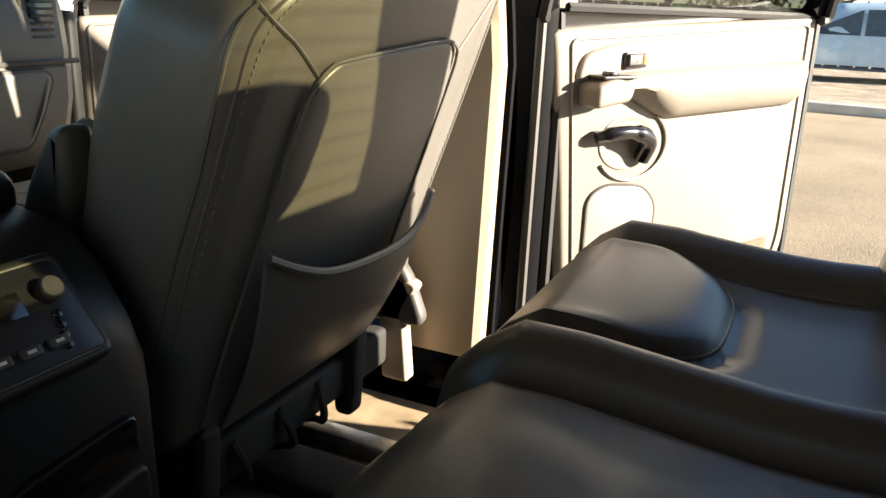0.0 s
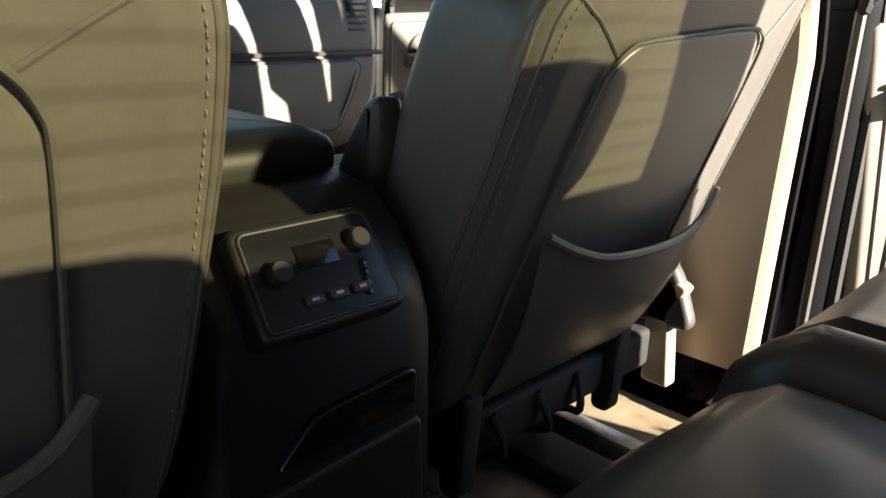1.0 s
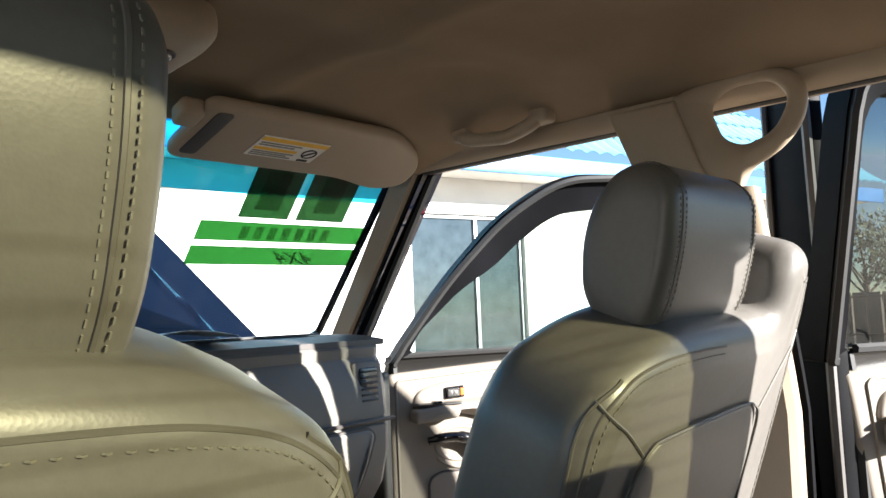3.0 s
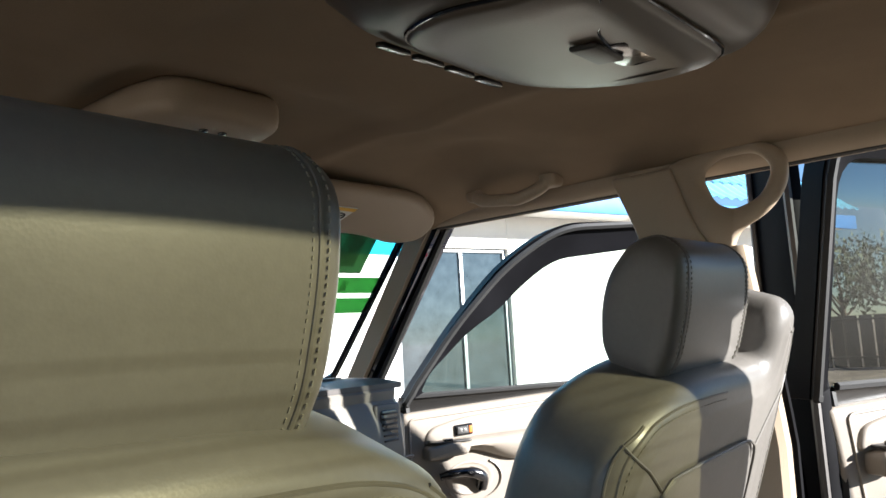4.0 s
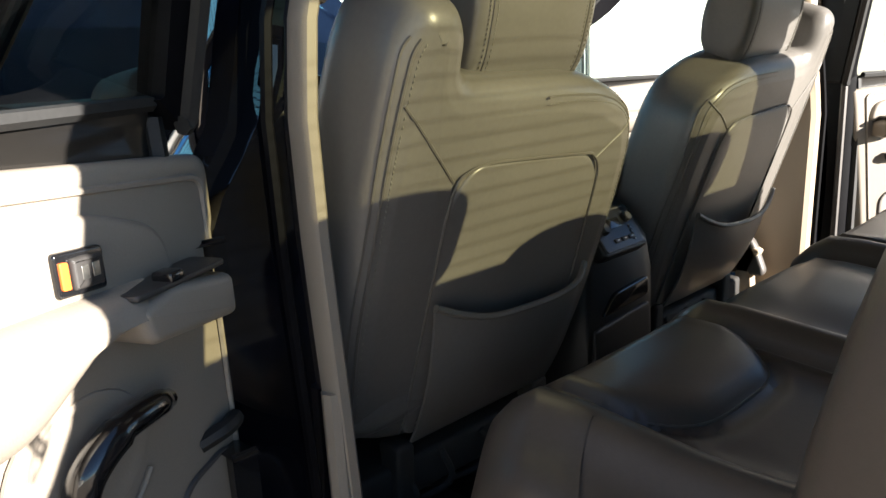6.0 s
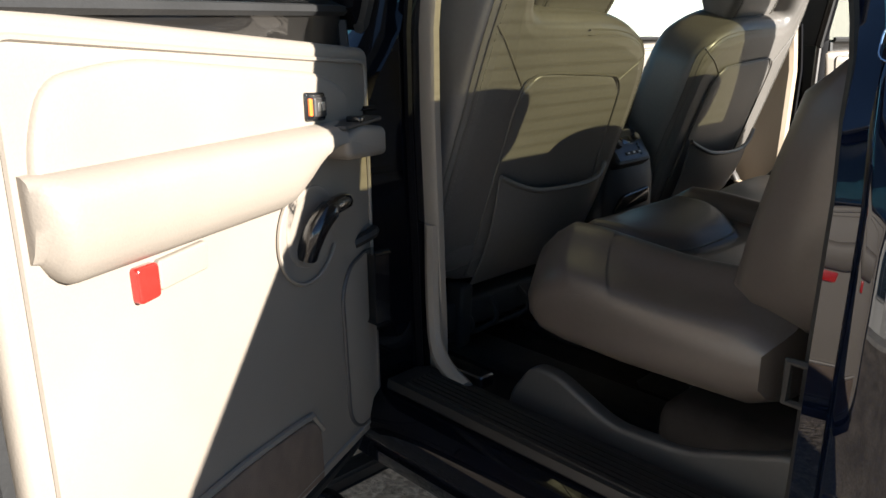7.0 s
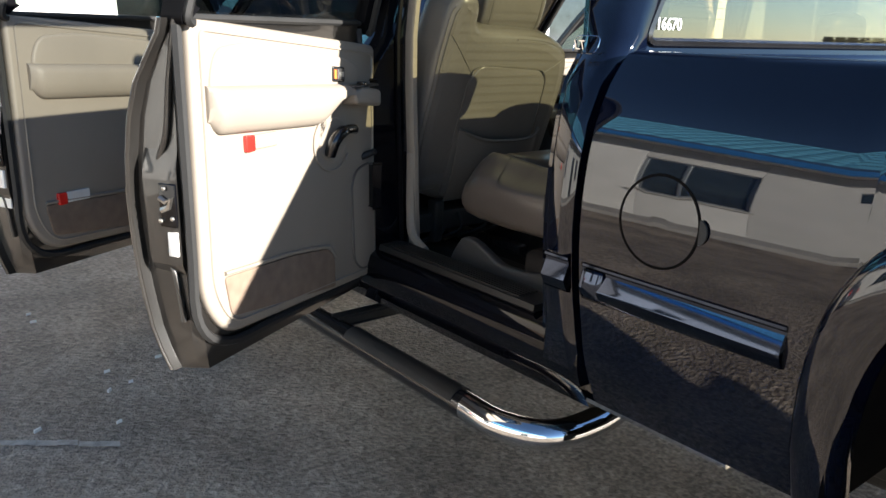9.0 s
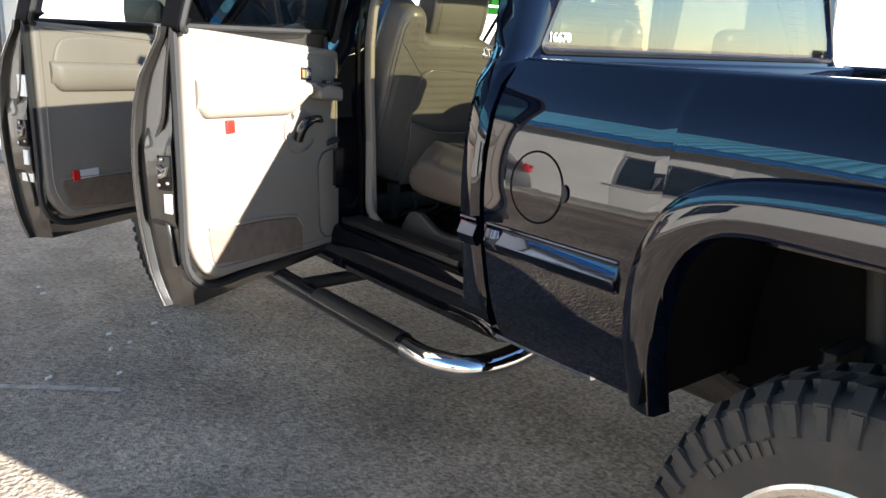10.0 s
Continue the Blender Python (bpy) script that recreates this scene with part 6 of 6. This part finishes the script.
DX0, DX1 = -0.80, 0.70
rings = []
for i in range(41):
    x = DX0 + (DX1 - DX0) * i / 40
    e = max(0.0, (abs(x - (DX0 + DX1) / 2) - 0.71) / 0.04)
    in_y = 0.03 * min(1, e) ** 2 + 0.02 * (abs(x) / 0.75) ** 4
    prof = [(2.22, 1.30), (2.05, 1.335), (1.92, 1.342), (1.855, 1.335), (1.838, 1.318), (1.842, 1.298), (1.835, 1.29), (1.822, 1.25), (1.815, 1.185), (1.818, 1.166), (1.812, 1.158), (1.815, 1.10), (1.835, 1.03), (1.87, 0.985), (1.93, 0.96), (2.2, 0.96)]
    rings.append([dp(x, y + (in_y if y < 2.0 else 0), z) for y, z in prof])
part("dash_body", loft(rings), DASH_TAN, dash, "tan moulded dashboard", sharp=30)
part("dash_top_pad", sheet(span(DX0 + 0.01, DX1 - 0.005, 30), span(0, 1, 6), lambda x, v: dp(x, 1.842 + 0.37 * v + 0.02 * (abs(x) / 0.75) ** 4, 1.347 - 0.03 * max(0, v - 0.5) * 2 - 0.012 * (1 - v) ** 6), thick=(0, 0, -0.012)), GREY_PLASTIC, dash)
part("dash_groove", tube([dp(x, 1.813 + 0.02 * (abs(x) / 0.75) ** 4, 1.168) for x in span(DX0 + 0.02, DX1 - 0.01, 16)], 0.005, 6), GREY_PLASTIC, dash)
glove = round_poly([(0.13, 1.02), (0.575, 1.02), (0.625, 1.14), (0.61, 1.155), (0.12, 1.155)], [0.02, 0.02, 0.015, 0.012, 0.02])
part("glove_box", slab(glove, 0.03, 0.008, lambda u, v, w: dp(u, 1.805 + w + 0.5 * max(0, 1.10 - v) ** 1.4 + 0.015 * (abs(u) / 0.75) ** 4, v)), DASH_TAN, dash)
part("glove_gap", tube([dp(p.x, 1.811 + 0.5 * max(0, 1.10 - p.y) ** 1.4 + 0.015 * (abs(p.x) / 0.75) ** 4, p.y) for p in resample(glove, 0.03)], 0.0045, 6, closed=True), GREY_PLASTIC, dash)


def vent(x0, x1, z0, z1, y):
    v = part("air_vent", slab(round_poly([(x0 - 0.014, z0 - 0.03), (x1 + 0.014, z0 - 0.03), (x1 + 0.014, z1 + 0.014), (x0 - 0.014, z1 + 0.014)], 0.012), 0.02, 0.006, lambda u, w, d: dp(u, y - 0.006 + d, w)), DASH_TAN, dash)
    part("vent_opening", slab(round_poly([(x0, z0), (x1, z0), (x1, z1), (x0, z1)], 0.008), 0.01, 0.002, lambda u, w, d: dp(u, y - 0.0085 + d, w)), BLACK_GLOSS, v)
    n = 6
    for k in range(n):
        z = z0 + 0.008 + (z1 - z0 - 0.016) * k / (n - 1)
        part("vane", rbox((x0 + 0.004, y - 0.014, z - 0.0022), (x1 - 0.004, y - 0.004, z + 0.0022), 0.001, dp), GREY_PLASTIC, v)
    part("vent_wheel", rbox(((x0 + x1) / 2 - 0.012, y - 0.011, z0 - 0.022), ((x0 + x1) / 2 + 0.012, y - 0.004, z0 - 0.012), 0.003, dp), GREY_PLASTIC, v)
    return v


vent(0.598, 0.650, 1.203, 1.278, 1.838)
vent(-0.05, 0.03, 1.21, 1.28, 1.825)
vent(0.06, 0.14, 1.21, 1.28, 1.825)
part("logo_mark", rbox((0.545, 1.824, 1.203), (0.575, 1.827, 1.206), 0.0005, dp), INK, dash)
part("lower_panel", rbox((-0.12, 1.83, 0.78), (0.13, 1.95, 1.0), 0.02, dp), DARK_PLASTIC, dash)
# instrument hood, tissue-sized clutter and wheel
hood = [(-0.62, 1.33), (-0.60, 1.40), (-0.52, 1.425), (-0.34, 1.425), (-0.24, 1.40), (-0.21, 1.33)]
part("instrument_hood", slab(round_poly(hood, 0.03), 0.22, 0.02, lambda u, v, w: dp(u, 1.80 + w, v - 0.10 * w)), GREY_PLASTIC, dash)
part("dial_cluster", slab(round_poly([(-0.58, 1.27), (-0.57, 1.39), (-0.27, 1.39), (-0.26, 1.27)], 0.02), 0.02, 0.004, lambda u, v, w: dp(u, 1.795 + w, v)), BLACK_GLOSS, dash)
part("defrost_grille", sheet(span(0.24, 0.62, 10), span(1.98, 2.04, 2), lambda x, y: dp(x, y, 1.352 - 0.03 * max(0, (y - 1.842) / 0.37 - 0.5) * 2), thick=(0, 0, -0.004)), DARK_PLASTIC, dash)
tagged(dash, "tan dashboard with glove box and air vents", "dashboard")

paper = part("folded_paper", sheet(span(0, 1, 8), span(0, 1, 4), lambda u, v: (0.16 + 0.20 * u, 1.90 + 0.10 * v, 1.357 + 0.014 * math.sin(u * math.pi) * (1 - v * 0.4)), thick=(0, 0, 0.0015)), WHITE_LABEL)
tagged(paper, "folded white paper lying on the dashboard", "paper")

steer = empty("steering_wheel", (-0.42, 1.60, 1.20))
SM = pose(0, 0, 0, -62, 0, 0)
part("wheel_rim", tube([SM @ Vector((0.19 * math.cos(a), 0.19 * math.sin(a), 0)) for a in span(0, math.tau, 48)[:-1]], 0.0155, 10, closed=True), DARK_PLASTIC, steer)
part("hub_pad", slab(round_poly([(-0.085, -0.06), (0.085, -0.06), (0.07, 0.05), (-0.07, 0.05)], 0.03), 0.05, 0.015, lambda u, v, w: SM @ Vector((u, v, 0.0 - w))), DARK_PLASTIC, steer)
for a in (0.25, math.pi - 0.25, -0.9, math.pi + 0.9):
    part("spoke", tube([SM @ Vector((0.07 * math.cos(a), 0.05 * math.sin(a), -0.02)), SM @ Vector((0.185 * math.cos(a), 0.185 * math.sin(a), 0))], 0.014, 8), DARK_PLASTIC, steer)
part("column", tube([SM @ Vector((0, 0, -0.03)), SM @ Vector((0, 0, -0.28))], 0.05, 12), GREY_PLASTIC, steer)
tagged(steer, "black steering wheel in front of the driver's seat", "steering wheel")

# ---- overhead fittings ----
def visor(s):
    v = empty("sun_visor", (s * 0.37, 1.66, 1.70))
    o = Vector(v.location)
    def P(u, q, w):
        return Vector((s * (u + 0.028), 1.625 + q * 0.985, 1.732 - q * 0.30 - 0.035 * max(0, (u - 0.45) / 0.17) ** 2 + w)) - o
    out = round_poly([(0.115, 0.0), (0.52, -0.005), (0.60, 0.03), (0.615, 0.11), (0.57, 0.165), (0.12, 0.165)], [0.025, 0.04, 0.05, 0.05, 0.04, 0.03])
    part("visor_blade", slab(out, 0.024, 0.010, lambda u, q, w: P(u, q, -w), crown=0.0), PILLAR_TAN, v)
    part("visor_slot", slab(round_poly([(0.135, 0.01), (0.165, 0.01), (0.165, 0.14), (0.135, 0.14)], 0.01), 0.004, 0.001, lambda u, q, w: P(u, q, -0.024 - 0.002 + w)), GREY_PLASTIC, v)
    part("visor_clip", rbox((0.08, 0.02, -0.03), (0.12, 0.06, 0.0), 0.008, P), PILLAR_TAN, v)
    if s > 0:
        lab = part("warning_label", slab([(0.245, 0.05), (0.385, 0.05), (0.385, 0.115), (0.245, 0.115)], 0.002, 0.0003, lambda u, q, w: P(u, q, -0.0265 + w), segs=1), WHITE_LABEL, v, "white and yellow warning label")
        part("label_band", slab([(0.246, 0.051), (0.384, 0.051), (0.384, 0.062), (0.246, 0.062)], 0.0012, 0.0002, lambda u, q, w: P(u, q, -0.0276 + w), segs=1), YELLOW, lab)
        part("label_band", slab([(0.248, 0.083), (0.335, 0.083), (0.335, 0.091), (0.248, 0.091)], 0.0012, 0.0002, lambda u, q, w: P(u, q, -0.0276 + w), segs=1), YELLOW, lab)
        for k in range(5):
            q0 = (0.067, 0.074, 0.095, 0.101, 0.107)[k]
            part("print_line", slab([(0.25, q0), (0.335 - 0.012 * (k % 2), q0), (0.335 - 0.012 * (k % 2), q0 + 0.003), (0.25, q0 + 0.003)], 0.0012, 0.0002, lambda u, q, w: P(u, q, -0.0276 + w), segs=1), INK, lab)
        part("label_pictogram", tube([P(0.362 + 0.014 * math.cos(a), 0.085 + 0.014 * math.sin(a), -0.0272) for a in span(0, math.tau, 20)[:-1]], 0.0014, 4, closed=True), BLACK_INK, lab)
        part("label_pictogram", tube([P(0.352, 0.095, -0.0272), P(0.372, 0.075, -0.0272)], 0.0016, 4), BLACK_INK, lab)
        part("label_foot", slab([(0.352, 0.106), (0.374, 0.106), (0.374, 0.112), (0.352, 0.112)], 0.0012, 0.0002, lambda u, q, w: P(u, q, -0.0276 + w), segs=1), BLACK_INK, lab)
    return tagged(v, "tan sun visor folded up, with a warning label" if s > 0 else "tan sun visor folded up over the windscreen", "sun visor", group="sun visors")


visor(1), visor(-1)

dome = empty("overhead_console", (-0.068, 1.50, 1.74))
OO = Vector(dome.location)
dome_out = round_poly([(-0.085, 1.385), (0.085, 1.385), (0.105, 1.46), (0.115, 1.66), (-0.115, 1.66), (-0.105, 1.46)], 0.035)
part("console_shell", slab(dome_out, 0.05, 0.018, lambda u, v, w: Vector((u - 0.068, v, 1.715 - 0.03 * max(0, (v - 1.5)) + w)) - OO, crown=0.003, inset=0.02), PILLAR_TAN, dome)
for u in (-0.043, 0.043):
    ln = part("map_lamp", disc(Vector((u - 0.068, 1.47, 1.7135)) - OO, (0, 0, -1), 0.019, 0.008, 24), LAMP_LENS, dome)
    part("lamp_ring", tube([Vector((u - 0.068 + 0.021 * math.cos(a), 1.47 + 0.021 * math.sin(a), 1.712)) - OO for a in span(0, math.tau, 24)[:-1]], 0.003, 6, closed=True), GREY_PLASTIC, ln)
for u in (-0.012, 0.016):
    part("lamp_button", disc(Vector((u - 0.068, 1.432, 1.714)) - OO, (0, 0, -1), 0.006, 0.005, 12), BLACK_GLOSS, dome)
part("display_window", slab(round_poly([(-0.09, 1.55), (0.09, 1.55), (0.09, 1.635), (-0.09, 1.635)], 0.012), 0.01, 0.003, lambda u, v, w: Vector((u - 0.068, v, 1.7085 - 0.03 * (v - 1.5) + w)) - OO), RUBBER, dome)
tagged(dome, "tan overhead console with two map lamps", "overhead console")

flip = empty("ceiling_screen", (0.06, 1.0, 1.74))
FO = Vector(flip.location)
def fp(x, y, z):
    return Vector((x, y, z)) - FO


def screen_drop(x, y):
    """How far the shell hangs below the headliner; it tapers to the front edge."""
    return 0.030 + 0.040 * min(1, max(0, (1.14 - y) / 0.22)) ** 0.7


shell_out = resample(round_poly([(-0.20, 0.80), (0.17, 0.80), (0.185, 1.02), (0.13, 1.135), (-0.16, 1.135), (-0.215, 1.02)], [0.07, 0.07, 0.07, 0.06, 0.06, 0.07]), 0.012)
mid = Vector((-0.012, 0.96))
rings = []
for k, f in ((1.12, -0.35), (1.10, -0.1), (1.05, 0.18), (1.0, 0.45), (0.95, 0.66), (0.88, 0.82), (0.78, 0.92), (0.55, 0.98), (0.25, 1.0)):
    rings.append([fp(q.x, q.y, 1.750 - screen_drop(q.x, q.y) * f) for q in (mid + (p - mid) * k for p in shell_out)])
part("screen_housing", loft(rings), SCREEN_TAUPE, flip)
lid_out = round_poly([(-0.155, 0.845), (0.125, 0.845), (0.135, 1.00), (0.085, 1.085), (-0.12, 1.085), (-0.165, 1.00)], [0.05, 0.05, 0.05, 0.04, 0.04, 0.05])
part("screen_lid", slab(lid_out, 0.018, 0.009, lambda u, v, w: fp(u, v, 1.750 - screen_drop(u, v) - 0.004 + w), crown=0.003, inset=0.03, segs=5), SCREEN_TAUPE, flip, "folded-up screen lid")
part("lid_gap", tube([fp(p.x, p.y, 1.750 - screen_drop(p.x, p.y) + 0.002) for p in resample(lid_out, 0.015)], 0.0022, 6, closed=True), BLACK_GLOSS, flip)
part("lid_split", tube(curve_pts([fp(x, y, 1.7455 - screen_drop(x, y)) for x, y in ((-0.125, 0.86), (-0.075, 0.885), (-0.045, 0.905), (0.02, 0.92))], 5), 0.0018, 6), BLACK_GLOSS, flip)
part("latch_recess", slab(round_poly([(-0.015, 0.885), (0.055, 0.885), (0.055, 0.935), (-0.015, 0.935)], 0.016), 0.006, 0.002, lambda u, v, w: fp(u, v, 1.7445 - screen_drop(u, v) + w)), BLACK_GLOSS, flip)
part("lid_latch", rbox((-0.035, 0.915, 0), (0.02, 0.945, 0.006), 0.003, lambda x, y, z: fp(x, y, 1.7400 - screen_drop(x, y) + z)), DARK_PLASTIC, flip)
for k in range(4):
    part("control_button", slab(round_poly([(-0.125 + k * 0.052, 1.098), (-0.083 + k * 0.052, 1.098), (-0.083 + k * 0.052, 1.112), (-0.125 + k * 0.052, 1.112)], 0.005), 0.006, 0.002, lambda u, v, w: fp(u, v, 1.7445 - screen_drop(u, v) * 0.98 + w)), BLACK_GLOSS, flip)
flip.location += Vector((0.025, -0.02, 0.010))
tagged(flip, "taupe folded-up video screen mounted on the headliner", "ceiling screen")

# grab handles on the roof rail, one each side
for s in (-1, 1):
    g = empty("grab_handle", (s * 0.60, 1.42, 1.70))
    o = Vector(g.location)
    part("handle_bar", tube([Vector(p) - o for p in curve_pts([(s * 0.618, 1.54, 1.722), (s * 0.605, 1.515, 1.700), (s * 0.60, 1.45, 1.690), (s * 0.60, 1.42, 1.688), (s * 0.605, 1.375, 1.700), (s * 0.618, 1.35, 1.724)], 6)], 0.0125, 10), PILLAR_TAN, g)
    for y in (1.535, 1.355):
        part("handle_foot", rbox((s * 0.60, y - 0.02, 1.700), (s * 0.635, y + 0.02, 1.735), 0.01, lambda a, b, c: Vector((a, b, c)) - o), PILLAR_TAN, g)
    tagged(g, "tan grab handle below the headliner", "grab handle", group="grab handles")

# belt loops on the centre pillars: a moulded plate that ends in an open ring
for s in (-1, 1):
    p = empty("belt_loop", (s * 0.66, 1.08, 1.60))
    o = Vector(p.location)
    rim = resample(round_poly([(1.138, 1.705), (1.07, 1.724), (0.985, 1.724), (0.935, 1.690), (0.940, 1.636), (0.974, 1.597), (1.026, 1.572), (1.042, 1.535), (1.064, 1.535), (1.099, 1.583)], [0.004, 0.03, 0.05, 0.04, 0.03, 0.04, 0.03, 0.008, 0.008, 0.02]), 0.006)
    hole = round_poly([(1.078, 1.676), (1.048, 1.700), (0.985, 1.699), (0.961, 1.668), (0.985, 1.624), (1.03, 1.611), (1.060, 1.625)], 0.022, 8)
    hc = Vector((1.018, 1.660))
    def on_hole(q):
        a = math.atan2(q.y - hc.y, q.x - hc.x)
        return min(hole, key=lambda h: abs(math.remainder(math.atan2(h.y - hc.y, h.x - hc.x) - a, math.tau)))
    rings = []
    for k in range(17):
        a = k * math.tau / 16
        f, d = 0.5 - 0.5 * math.cos(a), 0.012 * math.sin(a)
        rings.append([Vector((s * (0.66 - d), (q.lerp(on_hole(q), f)).x, (q.lerp(on_hole(q), f)).y)) - o for q in rim])
    bm = loft(rings[:-1], caps=False)
    bm.verts.ensure_lookup_table()
    n = len(rim)
    bridge(bm, [bm.verts[15 * n + k] for k in range(n)], [bm.verts[k] for k in range(n)])
    bmesh.ops.smooth_vert(bm, verts=bm.verts[:], factor=0.4, use_axis_x=True, use_axis_y=True, use_axis_z=True)
    part("loop_ring", bm, PILLAR_TAN, p)
    plate = round_poly([(1.132, 1.70), (1.25, 1.70), (1.205, 1.59), (1.185, 1.47), (1.050, 1.47), (1.058, 1.535), (1.092, 1.583)], [0.004, 0.01, 0.02, 0.01, 0.01, 0.008, 0.02])
    part("pillar_plate", slab(plate, 0.03, 0.006, lambda y, z, w: Vector((s * (0.650 + w + 0.02 * max(0, 1.56 - z) / 0.09), y, z)) - o), PILLAR_TAN, p)
    tagged(p, "tan moulded belt loop on the centre pillar", "belt loop", group="belt loops")

# rear-view mirror
mirror = empty("rear_view_mirror", (-0.12, 1.76, 1.585))
MO = Vector(mirror.location)
part("mirror_shell", slab(round_poly([(-0.245, 1.548), (0.005, 1.540), (0.012, 1.60), (-0.05, 1.612), (-0.235, 1.610)], 0.022), 0.03, 0.012, lambda u, v, w: Vector((u, 1.752 + w, v)) - MO), DARK_PLASTIC, mirror)
part("mirror_glass", slab(round_poly([(-0.236, 1.556), (-0.002, 1.549), (0.004, 1.594), (-0.05, 1.604), (-0.228, 1.602)], 0.016), 0.004, 0.001, lambda u, v, w: Vector((u, 1.7495 + w, v)) - MO), CHROME, mirror)
part("mirror_stem", tube([Vector((-0.11, 1.78, 1.58)) - MO, Vector((-0.11, 1.83, 1.63)) - MO, Vector((-0.11, 1.905, 1.68)) - MO], 0.009, 8), DARK_PLASTIC, mirror)
part("mirror_cable", tube(curve_pts([Vector((-0.13, 1.85, 1.64)) - MO, Vector((-0.115, 1.85, 1.70)) - MO, Vector((-0.10, 1.84, 1.745)) - MO], 4), 0.003, 5), BLACK_GLOSS, mirror)
tagged(mirror, "black rear-view mirror hung from the windscreen", "mirror")

# ---- stickers on the inside of the windscreen ----
def screen_sticker(name, x0, x1, t0, t1, mat, label):
    return tagged(part(name, sheet(span(x0, x1, 8), span(t0, t1, 3), lambda x, t: ws(x, t, -0.006)), mat), label, "sticker", group="windscreen stickers")


def mirrored(text, size, x, t, mat, parent):
    m = Matrix.Translation(ws(x, t, -0.009)) @ pose(0, 0, 0, 46, 0, 0) @ Matrix.Diagonal((-1, 1, 1, 1))
    return lettering(text, size, m, mat, parent, "sticker_lettering", 0.0003)


b1 = screen_sticker("windscreen_sticker", 0.36, 0.80, 0.445, 0.53, STICKER, "green sticker strip with a 4x4 mark on the windscreen")
mirrored("4X4", 0.06, 0.69, 0.455, STICKER_INK, b1)
b2 = screen_sticker("windscreen_sticker", 0.36, 0.80, 0.555, 0.64, STICKER, "green sticker strip with faded print on the windscreen")
for k in range(7):
    part("print_bar", sheet(span(0.46 + k * 0.035, 0.48 + k * 0.035, 1), span(0.57, 0.625, 1), lambda x, t: ws(x, t, -0.009)), STICKER_INK, b2)
b3 = screen_sticker("windscreen_sticker", 0.44, 0.565, 0.66, 0.93, STICKER_DARK, "dark green number sticker on the windscreen")
b4 = screen_sticker("windscreen_sticker", 0.585, 0.715, 0.66, 0.93, STICKER_DARK, "dark green number sticker on the windscreen")
for b, x in ((b3, 0.50), (b4, 0.65)):
    part("print_bar", sheet(span(x - 0.03, x + 0.03, 1), span(0.70, 0.86, 2), lambda x, t: ws(x, t, -0.009)), STICKER_INK, b)
